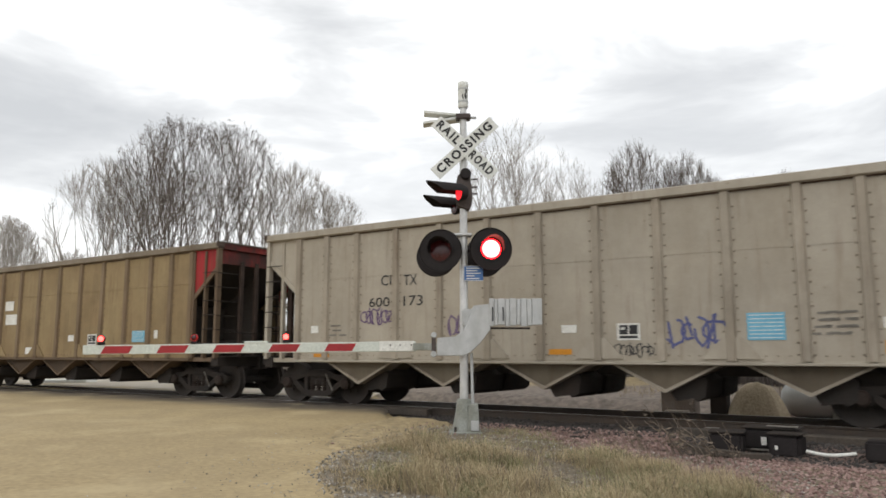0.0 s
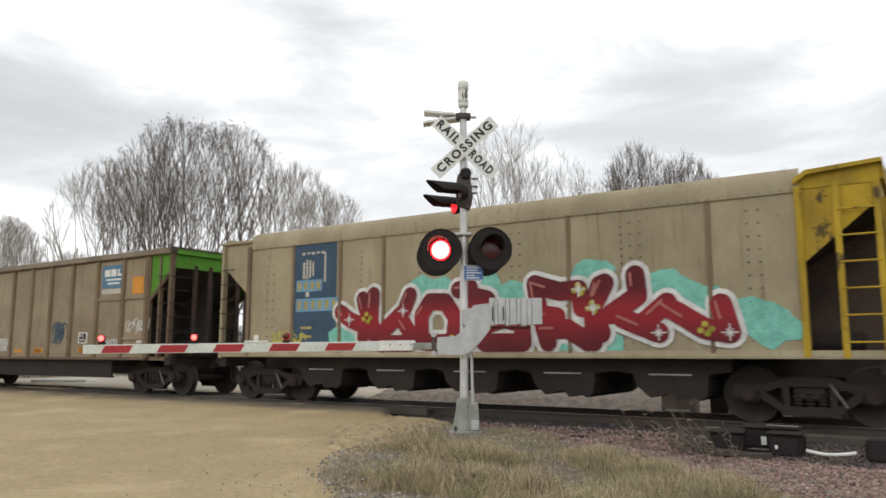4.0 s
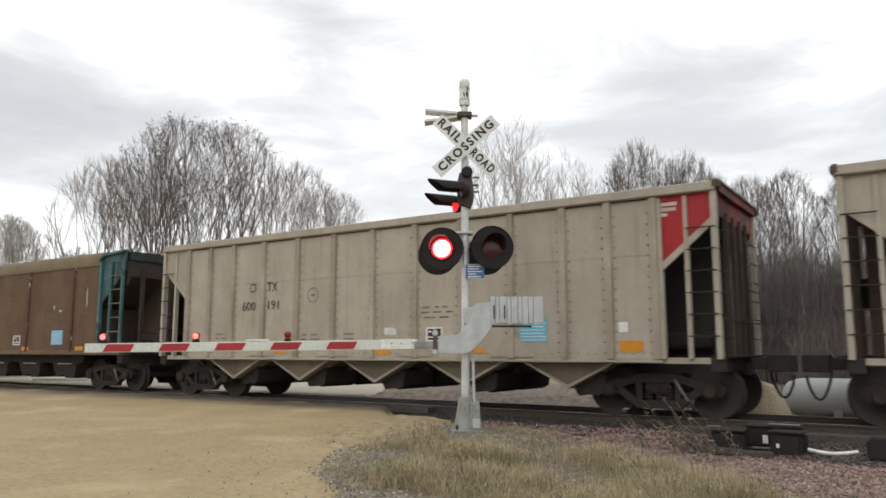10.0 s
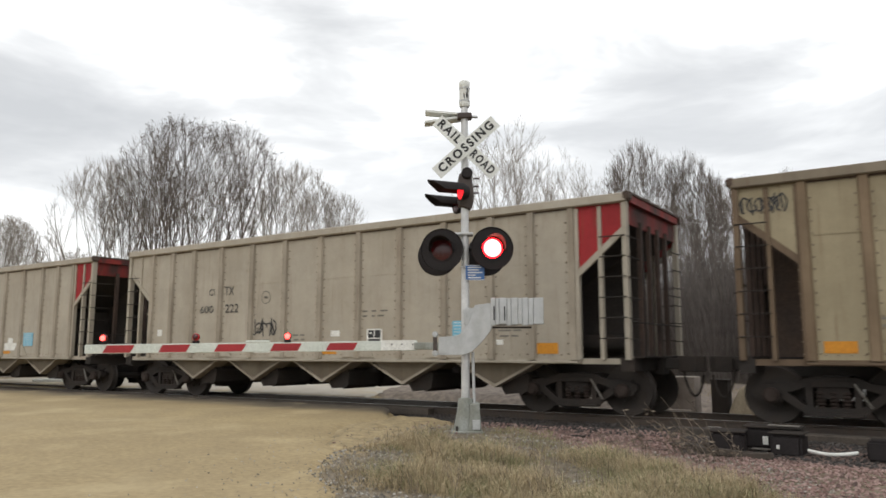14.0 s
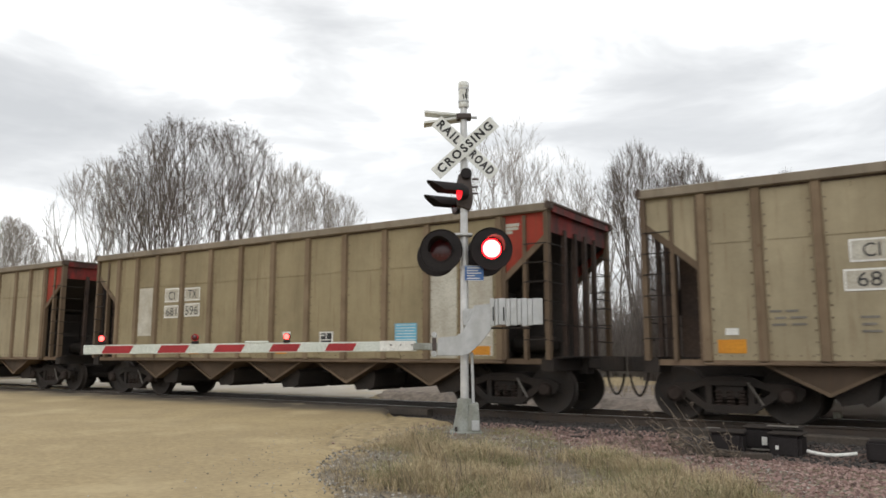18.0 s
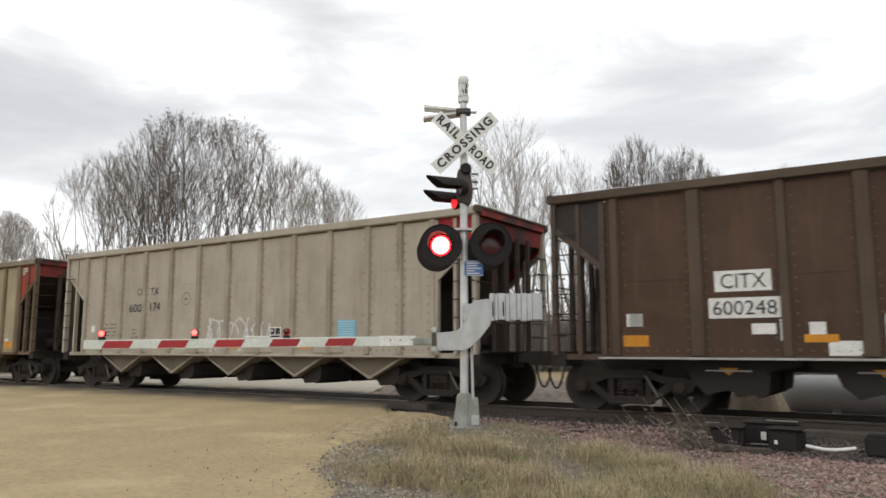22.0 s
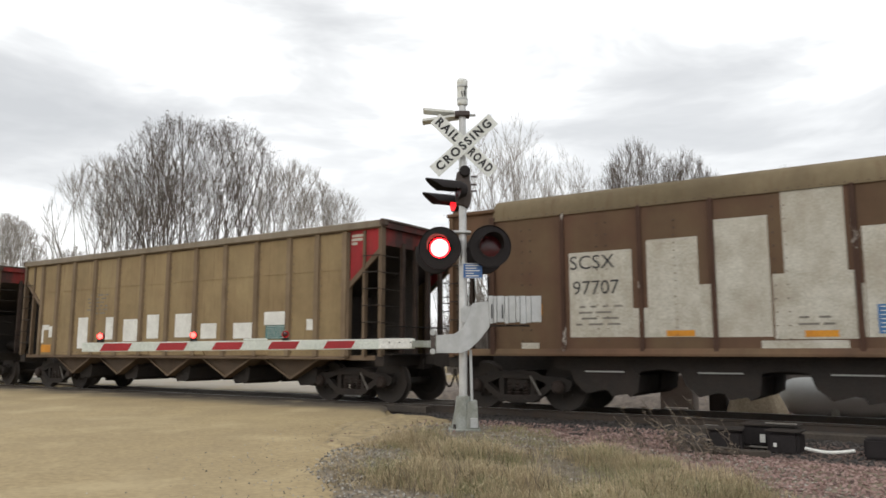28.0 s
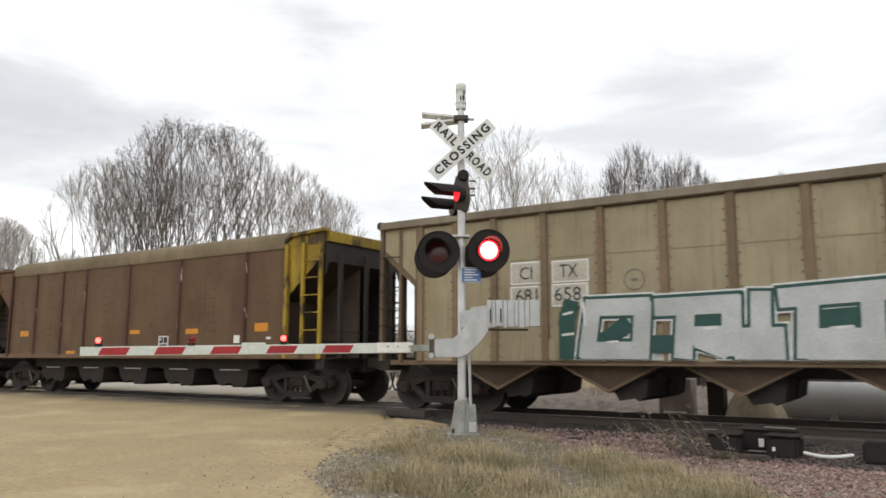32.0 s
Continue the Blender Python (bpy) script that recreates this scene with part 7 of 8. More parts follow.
    # the gate mechanism with its counterweights
    plate_side = [(-0.392, 1.36), (-0.13, 1.38), (-0.02, 1.46), (0.05, 1.59), (0.13, 1.82), (0.36, 1.85), (0.40, 1.62), (0.37, 1.47), (0.22, 1.28), (0.08, 1.15), (-0.02, 1.107), (-0.392, 1.107)]
    for y in (-0.21, 0.15):
        part("gate_bracket", soften(prism(bmesh.new(), plate_side, y, y + 0.03), 0.006), galvanised, s, "galvanised S-shaped gate bracket")
    for x, z in ((0.10, 1.56), (0.16, 1.64), (0.20, 1.72), (0.26, 1.60), (0.28, 1.74), (0.18, 1.78), (-0.34, 1.31), (-0.34, 1.15)):
        part("bolt", tube(bmesh.new(), (x, -0.222, z), (x, -0.20, z), 0.018, sides=6), galvanised, s)
    part("gate_motor_box", soften(box(bmesh.new(), -0.03, 0.26, -0.17, 0.14, 1.52, 1.78), 0.025, 2), galvanised, s, "grey gate motor housing")
    part("counterweight_arm", soften(box(bmesh.new(), 0.30, 1.10, -0.20, -0.17, 1.62, 1.74), 0.006), galvanised, s)
    weights = 9
    x = 0.36
    for k in range(weights):
        w = (0.07, 0.05, 0.11, 0.06, 0.10, 0.06, 0.09, 0.07, 0.15)[k]
        part("counterweight", soften(box(bmesh.new(), x, x + w - 0.002, -0.235 - 0.008 * (k % 2), -0.165, 1.525 + 0.01 * (k % 3), 1.925 - 0.006 * (k % 2)), 0.008), galvanised, s)
        x += w
    for x in (0.405, 0.555):
        part("weight_slot", box(bmesh.new(), x - 0.008, x + 0.008, -0.2485, -0.2405, 1.60, 1.80), signal_black, s)
    part("weight_rod", tube(bmesh.new(), (0.34, -0.15, 1.50), (0.95, -0.15, 1.50), 0.014, sides=8), steel_worn, s)
    # the arm
    part("arm_adapter", soften(box(bmesh.new(), -0.74, -0.36, -0.20, -0.10, 1.185, 1.285), 0.01), concrete, s, "grey stained arm adapter")
    for z in (1.13, 1.40):
        part("shear_bolt", lathe(bmesh.new(), [(0, -0.05), (0.035, -0.05), (0.045, -0.03), (0.045, 0.03), (0.03, 0.05), (0, 0.05)], 12, "y", (-0.44, -0.18, z)), galvanised, s, "", True)
    part("adapter_plate", soften(box(bmesh.new(), -0.47, -0.41, -0.21, -0.17, 1.10, 1.42), 0.006), brown_cast, s)
    tilt = Matrix.Translation((-0.70, -0.15, 1.242)) @ Matrix.Rotation(radians(-0.62), 4, "Y")
    arm = part("gate_arm", soften(prism(bmesh.new(), [(0.0, -0.072), (0.0, 0.072), (-4.77, 0.064), (-4.77, -0.066)], -0.02, 0.02), 0.006), arm_white, s, "long white gate arm with slanted red stripes", m=tilt)
    for k in range(5):
        x0 = -0.85 - 0.80 * k
        for y0, y1 in ((-0.0235, -0.0205), (0.0205, 0.0235)):
            stripe = prism(bmesh.new(), [(x0, 0.050), (x0 - 0.40, 0.050), (x0 - 0.46, -0.056), (x0 - 0.06, -0.056)], y0, y1)
            part("red_stripe", stripe, arm_red, arm)
    for x in (-0.06, -0.22, -0.36):
        part("bolt", tube(bmesh.new(), (x, -0.03, 0.02), (x, -0.02, 0.02), 0.012, sides=6), steel_worn, arm)
    part("white_sleeve", soften(box(bmesh.new(), -0.52, -0.02, -0.0245, 0.0245, -0.066, 0.078), 0.004), white_mark, arm, "plain white sheeted root")
    part("arm_joint", soften(box(bmesh.new(), -2.46, -2.12, -0.025, 0.025, 0.066, 0.098), 0.008), arm_white, arm)
    for x, beat in ((-4.513, None), (-3.179, 1), (-1.860, 0)):
        body = part("arm_lamp", soften(box(bmesh.new(), x - 0.045, x + 0.045, -0.03, 0.03, 0.066, 0.105), 0.006), signal_black, arm, "small red gate lamp")
        part("lamp_housing", lathe(bmesh.new(), [(0.048, -0.02), (0.052, -0.02), (0.052, 0.025), (0.03, 0.04), (0, 0.04)], 16, "y", (x, 0, 0.155)), red_glass, body, "", True)
        if beat is None:
            ob = new("lens", small_lens)
            ob.parent, ob.matrix_basis = body, Matrix.Translation((x, -0.024, 0.155))
        else:
            place_lens(small_lens, body, (x, -0.024, 0.155), beat)
    # the foot
    flare = [(0.066, 0.50), (0.105, 0.485), (0.110, 0.44), (0.120, 0.34), (0.150, 0.18), (0.185, 0.05), (0.19, -0.1)]
    part("pedestal", lathe(bmesh.new(), flare, 10), concrete, s, "rough grey flared foot")
    part("foot_shell", soften(prism(bmesh.new(), [(0.02, -0.10), (0.06, 0.42), (0.19, 0.44), (0.225, -0.10)], -0.19, 0.10), 0.012), concrete, s)
    part("foot_flange", soften(box(bmesh.new(), -0.215, 0.24, -0.225, 0.20, -0.10, 0.045), 0.012), concrete, s)
    for x, y in ((-0.13, -0.17), (0.18, -0.17), (-0.13, 0.15), (0.18, 0.15)):
        part("anchor_bolt", tube(bmesh.new(), (x, y, 0.03), (x, y, 0.11), 0.018, sides=6), steel_worn, s)
    part("foot_box", soften(box(bmesh.new(), 0.09, 0.20, -0.215, -0.185, 0.06, 0.20), 0.008), galvanised, s)
    part("conduit", tube(bmesh.new(), (0.125, -0.05, 0.30), (0.105, -0.03, 1.15), 0.022, sides=10), galvanised, s, "", True)


build_signal()

# ---- trees and brush ----


def grow(seed, height, width, stems, depth, bare, clumps):
    """A bare tree whose stems fan out from one stool and fork again and again up to a domed crown. Gives the verts and faces of its trunk and of its crown."""
    rng = random.Random(seed)
    trunk, crown = ([], []), ([], [])

    def limb(where, a, b, ra, rb, sides):
        verts, faces = where
        q = (b - a).to_track_quat("Z", "Y")
        i = len(verts)
        for p, r in ((a, ra), (b, rb)):
            for k in range(sides):
                w = 2 * math.pi * k / sides
                verts.append(tuple(p + q @ Vector((r * math.cos(w), r * math.sin(w), 0))))
        for k in range(sides):
            j = (k + 1) % sides
            faces.append((i + k, i + j, i + sides + j, i + sides + k))

    def room(p):
        """Below 1 inside the crown's outline."""
        k = p.z / height
        reach = width * (0.30 + 0.70 * min(1.0, k / 0.45)) if k < 0.55 else width * math.sqrt(max(0.0, 1 - ((k - 0.55) / 0.46) ** 2))
        return math.hypot(p.x, p.y) / max(0.05, reach)

    def turned_off(way, angle):
        side = way.cross(Vector((rng.gauss(0, 1), rng.gauss(0, 1), rng.gauss(0, 1)))).normalized()
        return (way * math.cos(angle) + side * math.sin(angle) + Vector((0, 0, 0.20))).normalized()

    def twig(at, way, length):
        mid = at + way * length * 0.5
        to = mid + (way + Vector((rng.gauss(0, 0.15), rng.gauss(0, 0.15), 0.25))).normalized() * length * 0.5
        limb(crown, at, mid, 0.0065, 0.0055, 3)
        limb(crown, mid, to, 0.0055, 0.004, 3)
        return to

    def branch(at, way, length, radius, level):
        where = trunk if level == 0 else crown
        n = 3 if level < 3 else 2
        slack = rng.uniform(0.78, 1.05)
        for i in range(n):
            way = (way + Vector((rng.gauss(0, 1), rng.gauss(0, 1), rng.gauss(0, 0.5))) * (0.035 + 0.012 * level) + Vector((0, 0, 0.02))).normalized()
            to = at + way * length / n
            if level > 1 and room(to) > slack:
                break
            r0, r1 = max(0.0075, radius * (1 - 0.30 * i / n)), max(0.007, radius * (1 - 0.30 * (i + 1) / n))
            limb(where, at, to, r0, r1, 6 if level == 0 else (4 if level < 3 else 3))
            at = to
            if level > 1 and at.z > bare * height and rng.random() < 0.55:
                twig(at, turned_off(way, rng.uniform(0.5, 1.0)), height * rng.uniform(0.03, 0.06))
        if level >= depth or (level > 2 and room(at) > slack * 0.985):
            for _ in range(2):
                tip = twig(at, turned_off(way, rng.uniform(0.08, 0.42)), height * rng.uniform(0.025, 0.065))
                if clumps and at.z > 0.80 * height and rng.random() < 0.22:
                    for _ in range(4):
                        limb(crown, tip, tip + Vector((rng.gauss(0, 0.10), rng.gauss(0, 0.10), rng.gauss(-0.02, 0.08))), 0.010, 0.007, 3)
            return
        kids = 2 if rng.random() < 0.8 else 3
        for k in range(kids):
            bend = rng.uniform(0.10, 0.28) if k == 0 else rng.uniform(0.32, 0.62)
            branch(at, turned_off(way, bend), length * (rng.uniform(0.78, 0.92) if k == 0 else rng.uniform(0.62, 0.84)), radius * (0.70 if k == 0 else rng.uniform(0.42, 0.6)), level + 1)

    for s in range(stems):
        a = 2.4 * s + rng.uniform(-0.3, 0.3)
        out = width * 0.90 * math.sqrt((s + 0.5) / stems)
        tip = Vector((out * math.cos(a), out * math.sin(a), height * (0.55 + 0.45 * math.sqrt(max(0.0, 1 - (out / width) ** 2)))))
        base = Vector((0.08 * out * math.cos(a), 0.08 * out * math.sin(a), -0.3))
        way = (tip - base).normalized() + Vector((math.cos(a), math.sin(a), 0)) * 0.10 * out / width
        branch(base, way.normalized(), (tip - base).length * rng.uniform(0.25, 0.33), 0.0066 * height * rng.uniform(0.7, 1.2), 0)
    return trunk, crown


def tree_mesh(name, data, material):
    mesh = bpy.data.meshes.new(name)
    mesh.from_pydata(data[0], [], data[1])
    mesh.materials.append(material)
    return mesh


KINDS = {}


def plant(kind, x, y, height, turn, label):
    """One tree of a kind, scaled to its height; kinds share their meshes."""
    seed, tall, width, stems, depth, bare, clumps, material = TREE_KINDS[kind]
    if kind not in KINDS:
        t, c = grow(seed, tall, width, stems, depth, bare, clumps)
        KINDS[kind] = (tree_mesh("trunk", t, material), tree_mesh("crown", c, material))
    tree = empty("tree", Matrix.Translation((x, y, lie(x, y))) @ Matrix.Rotation(turn, 4, "Z") @ Matrix.Scale(height / tall, 4), label, "tree", "bare trees beyond the track")
    for name, mesh in zip(("trunk", "crown"), KINDS[kind]):
        ob = new(name, mesh)
        ob.parent = tree


bark_brown = surface("dark_brown_bark", (0.175, 0.15, 0.131), (0.128, 0.109, 0.095), rough=0.9, scale=3.0, grain=12.0, relief=0.2)
TREE_KINDS = {"broad": (15, 14.0, 4.3, 9, 6, 0.2, True, bark_dark), "fan": (31, 12.0, 3.25, 10, 6, 0.2, False, bark), "slim": (47, 14.0, 2.1, 4, 6, 0.22, False, bark), "round": (83, 12.0, 2.4, 8, 6, 0.2, False, bark_dark), "thicket": (91, 12.0, 2.6, 8, 6, 0.15, False, bark_brown)}
GREY_TREE = "bare grey-brown tree with many ascending stems"
for x, y, h, turn in ((-14.9, 41.5, 13.9, 0.4), (-12.3, 42.0, 13.7, 2.1), (-16.9, 43.0, 12.2, 4.0)):
    plant("broad", x, y, h, turn, GREY_TREE)
for x, y, h, turn in ((-19.4, 42.0, 12.0, 0.0), (-8.7, 43.0, 11.9, 3.3), (-7.0, 44.5, 10.8, 1.0)):
    plant("fan", x, y, h, turn, GREY_TREE)
for x, y, h, turn in ((2.7, 41.0, 14.2, 0.3), (4.6, 42.0, 14.6, 2.6), (6.7, 42.0, 12.7, 4.1), (7.9, 43.0, 12.2, 5.3), (9.3, 42.0, 11.2, 0.9)):
    plant("slim", x, y, h, turn, "slender bare tree with thin upright branches")
for x, y, h, turn in ((10.9, 40.5, 12.4, 0.2), (13.5, 41.0, 11.9, 2.0), (15.6, 42.5, 11.0, 3.9)):
    plant("round", x, y, h, turn, GREY_TREE)
for x, y, h, turn in ((-24.9, 42.0, 8.8, 0.2), (-27.0, 46.0, 9.4, 2.0), (-23.2, 47.0, 7.6, 3.6)):
    plant("fan", x, y, h, turn, "low bare tree at the far side of the field")
for x, y, h, turn in ((10.6, 25.5, 6.7, 0.5), (12.4, 26.5, 7.2, 2.2), (14.2, 25.6, 7.0, 3.4), (16.2, 27.0, 7.6, 4.4), (18.4, 26.5, 7.2, 0.9), (9.0, 29.0, 6.6, 1.7)):
    plant("thicket", x, y, h, turn, "dense bare thicket tree beside the railway")

dark_brush = stone_mat("dark_winter_brush", (0.088, 0.075, 0.068), (0.137, 0.117, 0.105), (0.195, 0.168, 0.15))
brush_mat = stone_mat("winter_brush", (0.12, 0.104, 0.093), (0.18, 0.157, 0.14), (0.25, 0.222, 0.197))


def brush(name, spots, label, material=None):
    """Countless thin stems, each a bent three-sided spike with a few side shoots."""
    rng = random.Random(71)
    verts, faces = [], []

    def spike(a, b, r):
        i = len(verts)
        for k in range(3):
            w = 2.094 * k
            verts.append((a.x + r * math.cos(w), a.y + r * math.sin(w), a.z))
        verts.append(tuple(b))
        faces.extend(((i, i + 1, i + 3), (i + 1, i + 2, i + 3), (i + 2, i, i + 3)))

    for x, y, tall, thick in spots:
        a = Vector((x, y, lie(x, y) - 0.1))
        b = a + Vector((rng.gauss(0, 0.16), rng.gauss(0, 0.16), 1)) * tall
        spike(a, b, thick)
        for _ in range(5):
            p = a.lerp(b, rng.uniform(0.15, 0.9))
            spike(p, p + Vector((rng.gauss(0, 0.5), rng.gauss(0, 0.5), rng.uniform(0.4, 1.0))) * tall * 0.28, thick * 0.6)
    mesh = bpy.data.meshes.new(name)
    mesh.from_pydata(verts, [], faces)
    mesh.materials.append(material or brush_mat)
    tagged(new(name, mesh), label, "brush", kind="stuff")


def sow_brush():
    rng = random.Random(72)
    near, far = [], []
    for _ in range(26000):
        x, y = rng.uniform(8.0, 32), rng.uniform(22.5, 31)
        u, w = track_uw(x, y)
        if w > 19.5:
            near.append((x, y, rng.uniform(1.4, 5.2), 0.012))
    for _ in range(6500):
        u, w = rng.uniform(-40, 3.2), rng.uniform(19.4, 23)
        p = from_track(u, w)
        near.append((p.x, p.y, rng.uniform(0.6, 2.6), 0.012))
    for _ in range(6500):
        a, d = rng.uniform(-0.75, 0.75), rng.uniform(105, 150)
        far.append((d * math.sin(a), d * math.cos(a), rng.uniform(3.0, 6.5), 0.10))
    for _ in range(2600):
        x, y = rng.uniform(-30, 12), rng.uniform(36, 48)
        far.append((x, y, rng.uniform(0.8, 2.6), 0.02))
    verge = []
    for _ in range(5000):
        u, w = rng.uniform(-34, 9.5), rng.gauss(21.2, 1.1)
        p = from_track(u, w)
        if w > 18.4 and p.x > road_edge(p.y) + 0.5:
            verge.append((p.x, p.y, rng.uniform(0.06, 0.34) * (0.6 + 0.6 * noise.noise((u * 0.5, w * 0.5, 3)) + 0.2), 0.011))
    brush("far_verge_grass", verge, "rough dry grass on the far side of the railway", straw)
    for _ in range(5200):
        x, y = rng.uniform(0.5, 24), rng.uniform(36, 47)
        far.append((x, y, rng.uniform(2.0, 7.0) * (0.75 + 0.4 * noise.noise((x * 0.4, y * 0.4, 8))), 0.02))
    brush("trackside_brush", near, "dense leafless dark brown brush beside the railway", dark_brush)
    brush("far_woods", far, "distant strip of bare grey-brown woods")


sow_brush()

# ---- things beside the track ----


def build_clutter():
    tank = empty("storage_tank", Matrix.Translation(from_track(0.35, 17.9, 0.17)) @ Matrix.Rotation(HEADING + math.pi / 2, 4, "Z"), "white horizontal steel tank lying on low saddles", "tank")
    part("shell", lathe(bmesh.new(), [(0, -2.6), (0.18, -2.57), (0.31, -2.48), (0.385, -2.32), (0.41, -2.1), (0.41, 2.1), (0.385, 2.32), (0.31, 2.48), (0.18, 2.57), (0, 2.6)], 32, "x"), tank_paint, tank, "", True)
    for x in (-1.5, 1.5):
        part("saddle", prism(bmesh.new(), [(-0.38, -0.52), (0.38, -0.52), (0.34, -0.22), (-0.34, -0.22)], x - 0.08, x + 0.08, "x"), concrete, tank)
    part("valve_dome", lathe(bmesh.new(), [(0.12, 0.38), (0.12, 0.50), (0.08, 0.54), (0, 0.55)], 16, "z"), tank_paint, tank, "", True)
    part("end_fitting", box(bmesh.new(), 2.30, 2.36, 0.02, 0.14, 0.18, 0.30), grime, tank)
    # a relay box and hoop behind the far rail
    cabinet = empty("relay_box", Matrix.Translation(from_track(4.02, 17.0, -0.16)) @ Matrix.Rotation(HEADING + math.pi / 2, 4, "Z"), "small dark steel relay box with a hoop guard", "box")
    part("box_body", soften(box(bmesh.new(), -0.17, 0.17, -0.18, 0.18, 0, 0.70), 0.012), grime, cabinet)
    part("box_lid", soften(box(bmesh.new(), -0.19, 0.19, -0.20, 0.20, 0.70, 0.73), 0.008), grime, cabinet)
    part("hoop", bent(bmesh.new(), [(-0.52, 0.1, -0.05), (-0.52, 0.1, 0.28), (-0.49, 0.1, 0.32), (-0.43, 0.1, 0.32), (-0.40, 0.1, 0.28), (-0.40, 0.1, -0.05)], 0.018), galvanised, cabinet, "", True)
    for u, w, z, lx, ly, lz, turn in ((4.75, 16.3, -0.19, 0.5, 0.24, 0.13, 12),):
        ob = part("concrete_slab", soften(box(bmesh.new(), -lx / 2, lx / 2, -ly / 2, ly / 2, 0, lz), 0.012), pink_concrete, m=Matrix.Translation(from_track(u, w, z)) @ Matrix.Rotation(HEADING + radians(90 + turn), 4, "Z"))
        tagged(ob, "grey concrete slab lying on the ballast", "slab")
    verts, faces, n = [], [], 28
    for j in range(11):
        for i in range(n):
            a, k = 2 * math.pi * i / n, j / 10
            r = (0.98 + 0.12 * noise.noise((math.cos(a) * 1.5, math.sin(a) * 1.5, 2.0))) * k
            q = from_track(3.26 - 0.62 * r * math.cos(a), 16.95 + 0.42 * r * math.sin(a))
            verts.append((q.x, q.y, -0.16 + 0.70 * (1 - k ** 2.6) + 0.05 * noise.noise((q.x * 6, q.y * 6, 3)) * (1 - k)))
    faces = [(j * n + i, j * n + (i + 1) % n, (j + 1) * n + (i + 1) % n, (j + 1) * n + i) for j in range(10) for i in range(n)]
    heap = bpy.data.meshes.new("earth_mound")
    heap.from_pydata(verts, [], faces)
    heap.flip_normals()
    heap.materials.append(surface("loose_tan_dirt", (0.44, 0.365, 0.26), (0.36, 0.30, 0.21), rough=0.95, scale=2.0, grain=25.0, relief=0.5, depth=0.02))
    tagged(new("earth_mound", heap), "low mound of loose tan dirt beside the tank", "mound")
    block = part("concrete_block", soften(box(bmesh.new(), -0.36, 0.36, -0.25, 0.25, -0.15, 0.72), 0.02), pink_concrete,
                 m=Matrix.Translation(from_track(4.90, 17.1, -0.10)) @ Matrix.Rotation(HEADING + math.pi / 2, 4, "Z"))
    tagged(block, "upright pinkish grey concrete block beyond the rails", "block")
    # a switch machine and scrap along the near rail
    base = Matrix.Translation(from_track(2.30, 11.55, -0.20)) @ Matrix.Rotation(HEADING + math.pi / 2, 4, "Z")
    machine = empty("switch_machine", base, "low black track switch machine with white tags", "switch machine")
    part("machine_body", soften(box(bmesh.new(), -0.62, 0.10, -0.20, 0.22, 0.02, 0.30), 0.03, 2), signal_black, machine)
    part("motor_case", soften(box(bmesh.new(), 0.12, 0.55, -0.16, 0.20, 0.04, 0.24), 0.03, 2), signal_black, machine)
    part("machine_lid", soften(box(bmesh.new(), -0.64, 0.12, -0.22, 0.24, 0.30, 0.325), 0.008), grime, machine)
    part("mounting_plate", soften(box(bmesh.new(), -0.70, 1.15, -0.26, 0.28, -0.03, 0.02), 0.006), steel_worn, machine)
    part("white_tag", box(bmesh.new(), -0.215, -0.145, 0.222, 0.232, 0.08, 0.19), white_mark, machine)
    # pale strips added in place of glints along the machine's edges
    for x0, x1, y, z in ((0.42, 0.62, 0.20, 0.262), (-0.62, -0.22, 0.20, 0.335), (0.28, 0.58, 0.34, -0.015), (-0.30, -0.02, 0.34, 0.02)):
        part("cover_plate", soften(box(bmesh.new(), x0, x1, y - 0.06, y + 0.05, z, z + 0.018), 0.005), scraped, machine, "pale strip standing for a glint on the machine")
    part("throw_rod", tube(bmesh.new(), (0.2, -0.1, 0.12), (0.2, -1.9, 0.10), 0.022, sides=8), steel_worn, machine)
    rng = random.Random(9)
    for k in range(3):
        u, w = 2.15 + 0.32 * k + rng.uniform(-0.06, 0.06), 10.80 + rng.uniform(-0.12, 0.12)
        ob = part("scrap_timber", soften(box(bmesh.new(), -0.24, 0.24, -0.05, 0.05, -0.05, 0.04), 0.012), tie_wood,
                  m=Matrix.Translation(from_track(u, w, -0.21 + 0.01 * (k % 3))) @ Matrix.Rotation(HEADING + radians(90 + rng.uniform(-40, 40)), 4, "Z") @ Matrix.Rotation(radians(rng.uniform(-8, 8)), 4, "Y"))
        tagged(ob, "weathered black offcut of sleeper timber on ballast", "timber", "timber offcuts")
    box_two = part("junction_case", soften(box(bmesh.new(), -0.42, 0.42, -0.18, 0.18, 0, 0.26), 0.03, 2), signal_black, m=Matrix.Translation(from_track(0.45, 11.2, -0.22)) @ Matrix.Rotation(HEADING + math.pi / 2, 4, "Z"))
    tagged(box_two, "low black metal junction case on the ballast", "box")
    for u, w, turn, lx in ((2.55, 11.05, 6, 0.22), (1.80, 11.20, -4, 0.20)):
        ob = part("junction_case", soften(box(bmesh.new(), -lx, lx, -0.20, 0.20, 0, 0.30), 0.04, 2), signal_black, m=Matrix.Translation(from_track(u, w, -0.24)) @ Matrix.Rotation(HEADING + radians(90 + turn), 4, "Z"))
        part("case_lid", soften(box(bmesh.new(), -lx - 0.02, lx + 0.02, -0.22, 0.22, 0.30, 0.325), 0.01), grime, ob)
        if u < 2:
            part("white_tag", box(bmesh.new(), 0.075, 0.115, 0.202, 0.210, 0.11, 0.16), white_mark, ob)
        tagged(ob, "weathered black trackside case beside the switch machine", "box")
    pipe = part("plastic_conduit", bent(bmesh.new(), [from_track(1.55 - 0.115 * k, 11.05 - 0.05 * math.sin(k * 0.8), -0.13 - 0.03 * math.sin(k * 0.65)) for k in range(6)], 0.022, 8), white_mark, smooth=True)
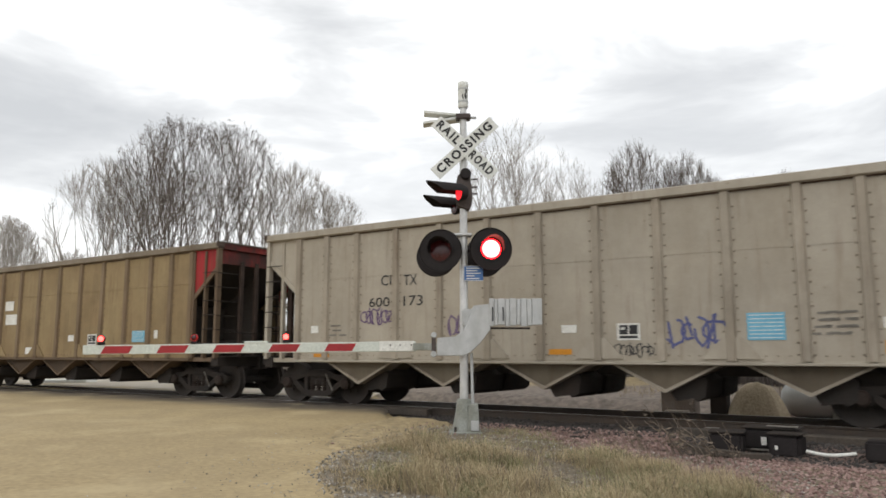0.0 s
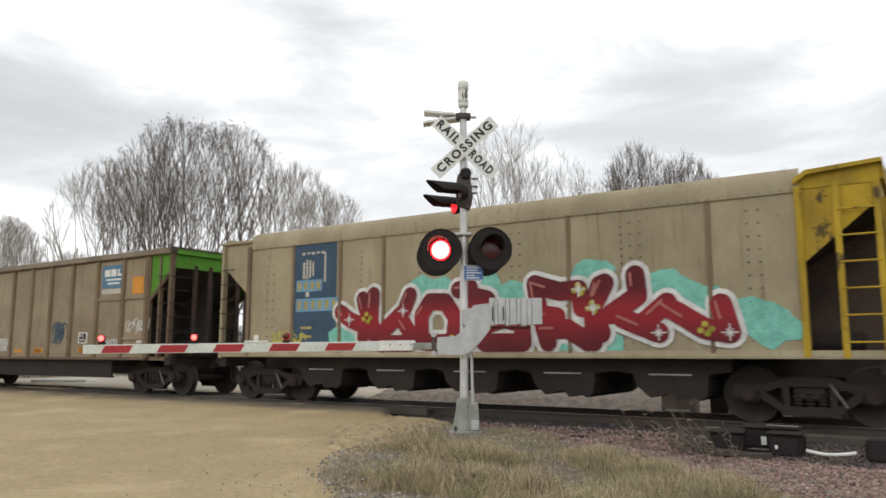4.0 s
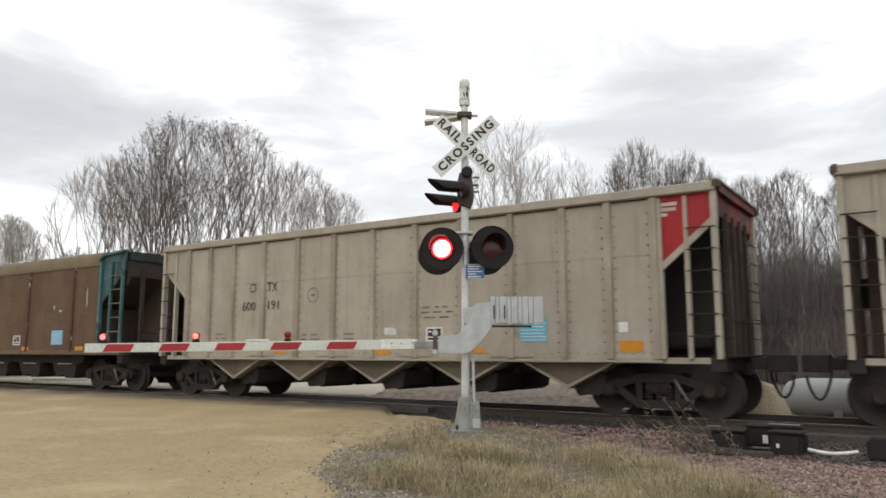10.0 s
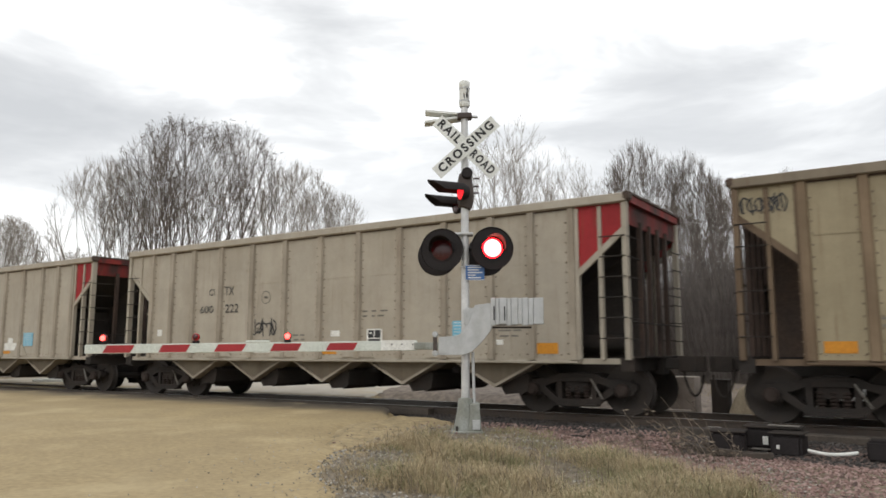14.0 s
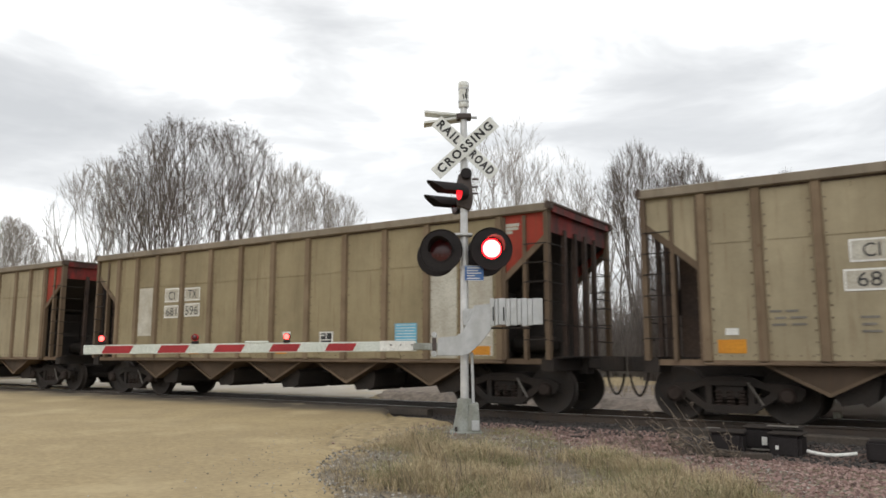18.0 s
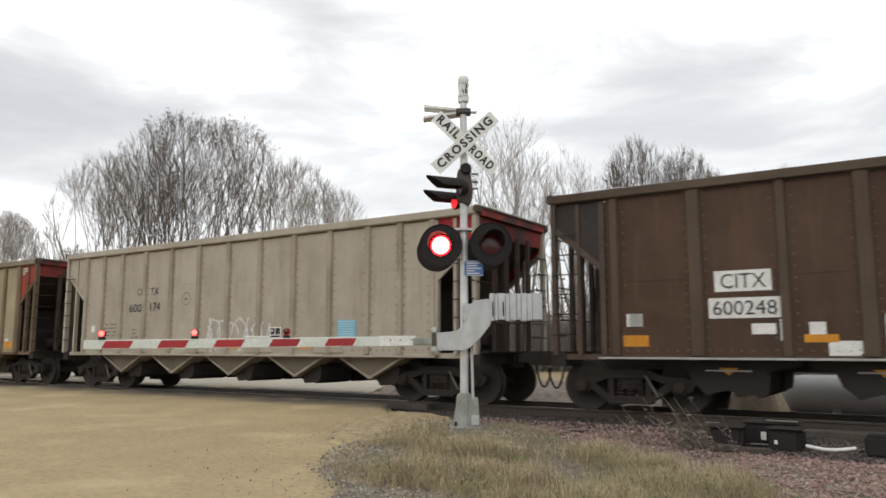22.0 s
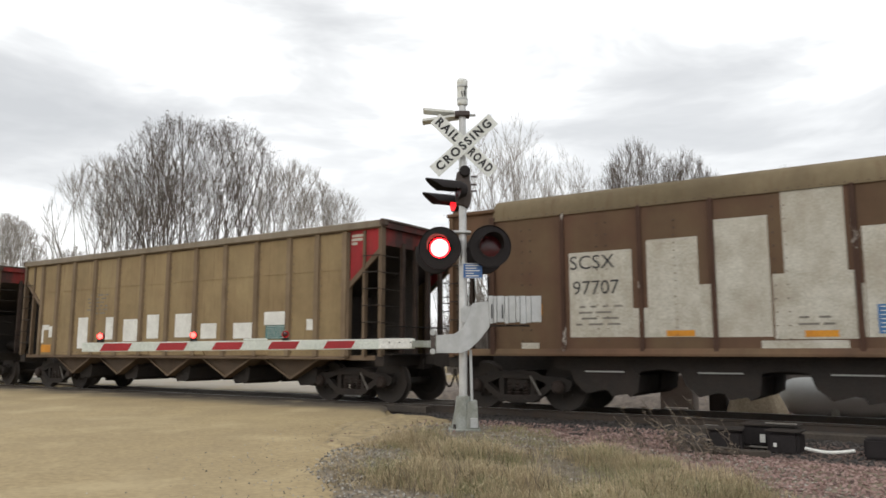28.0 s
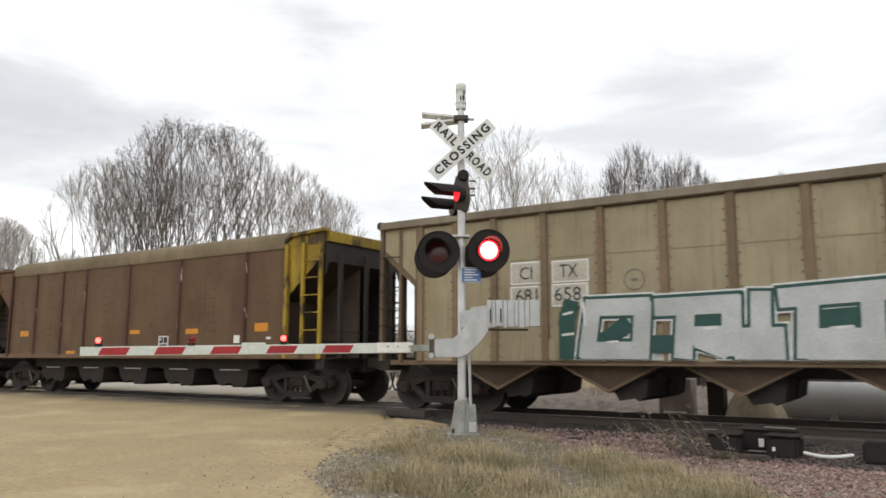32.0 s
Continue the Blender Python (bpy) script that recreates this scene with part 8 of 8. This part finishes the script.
    tagged(pipe, "white plastic conduit lying on the ballast", "pipe")
    timber = part("track_timber", soften(box(bmesh.new(), -4.6, 4.6, -0.14, 0.14, -0.2, 0.11), 0.015), tie_wood, m=Matrix.Translation(from_track(-1.0, 12.35, -0.15)) @ Matrix.Rotation(HEADING + math.pi / 2, 4, "Z"))
    tagged(timber, "long black timber beside the rail", "timber")
    plate = part("tie_plate", soften(box(bmesh.new(), -0.30, 0.30, -0.1, 0.1, 0, 0.03), 0.006), grime, m=Matrix.Translation(from_track(4.9, 11.5, -0.205)) @ Matrix.Rotation(0.4, 4, "Z"))
    tagged(plate, "rusty steel plate lying on pink stone", "plate")
    white = part("road_plate", soften(box(bmesh.new(), -1.1, 1.1, -0.5, 0.5, 0, 0.16), 0.02), sign_white, m=Matrix.Translation((-15.2, 30.5, -0.06)))
    tagged(white, "flat pale concrete block beyond the crossing", "block")


build_clutter()


def weeds(name, x, y, count, tall, seed):
    """Dead stalks that lean together, with withered side leaves."""
    rng = random.Random(seed)
    bm = bmesh.new()
    for _ in range(count):
        a = Vector((rng.gauss(0, 0.10), rng.gauss(0, 0.08), -0.03))
        lean = Vector((-0.50 + rng.gauss(0, 0.2), rng.gauss(0, 0.2), 1)).normalized()
        h = tall * rng.uniform(0.55, 1.1)
        b = a + lean * h * 0.6
        c = b + (lean + Vector((-0.35, 0, -0.15))).normalized() * h * 0.4
        tube(bm, a, b, 0.005, 0.004, 5)
        tube(bm, b, c, 0.004, 0.002, 4)
        for _ in range(7):
            p = a.lerp(b, rng.uniform(0.3, 1)) if rng.random() < 0.6 else b.lerp(c, rng.random())
            d = Vector((rng.gauss(0, 1), rng.gauss(0, 1), rng.gauss(0.2, 0.6))).normalized() * rng.uniform(0.05, 0.13)
            s = Vector((-d.y, d.x, 0.3)).normalized() * 0.011
            bm.faces.new([bm.verts.new(q) for q in (p, p + d * 0.5 + s, p + d, p + d * 0.5 - s)])
    ob = part(name, bm, weed_mat, m=Matrix.Translation((x, y, lie(x, y))))
    tagged(ob, "leaning dead brown weed stalks with withered leaves", "weeds", "dead weeds by the track")


for k, (x, y, n, h) in enumerate(((3.30, 9.4, 8, 0.85), (3.15, 10.0, 7, 0.85), (2.85, 10.8, 7, 0.75), (3.3, 10.4, 6, 0.8), (2.5, 11.4, 5, 0.5), (3.65, 9.6, 5, 0.5))):
    weeds("dead_weed", x, y, n, h, 100 + k)


# ---- what moves ----
def car_pose(index, t):
    front = 140.73 - SLACK[index] - CAR_PITCH * (index - 1) + SPEED * (t - 15)
    return Matrix.Translation(from_track(front - HALF, TRACK_W, BODY_Z)) @ Matrix.Rotation(HEADING + math.pi / 2, 4, "Z")


def motions():
    for index, car in enumerate(CARS):
        walk(car, [(t, car_pose(index, t)) for t in (0.0, 16.0, 32.0)])
    # the lamps flash in turn, a beat of 0.5955 s; each lens turns its bright face forward and back
    beat_s, start = 0.5952, 1.925
    for lens, rest, which in FLASHERS:
        lit = (math.floor(-start / beat_s) + which) % 2 == 0
        faces = {True: rest, False: rest @ Matrix.Rotation(radians(179), 4, "Z")}
        half = rest @ Matrix.Rotation(radians(89.5), 4, "Z")
        rows, k = [(0.0, faces[lit])], math.ceil(-start / beat_s)
        while start + k * beat_s < 31.8:
            t = start + k * beat_s + 0.062 * math.exp(-((k - 37) / 3) ** 2) + 0.05 * math.exp(-((k - 32) / 1.5) ** 2)      # two slow beats
            if t > 0.05:
                rows += [(t, faces[lit]), (t + 1 / FPS, half), (t + 2 / FPS, faces[not lit])]
                lit = not lit
            k += 1
        walk(lens, rows + [(32.0, faces[lit])])
    turn = SPEED / 0.457                                       # radians a second
    for wheels, index, a in WHEELSETS:
        at = Matrix.Translation((a, 0, 0.455))
        # the wheels turn while their car crosses the view
        middle = 15 - (140.73 - CAR_PITCH * (index - 1) - HALF - 9) / SPEED
        first, last = max(0.0, middle - 3.2), min(32.0, middle + 3.2)
        rows, t = [], first
        if first > 0:
            rows.append((0.0, at))
        while t < last:
            rows.append((t, at @ Matrix.Rotation(turn * (t - first), 4, "Y")))
            t += 2 / FPS
        rows.append((last, at @ Matrix.Rotation(turn * (last - first), 4, "Y")))
        if last < 32:
            rows.append((32.0, rows[-1][1]))
        walk(wheels, rows)


motions()
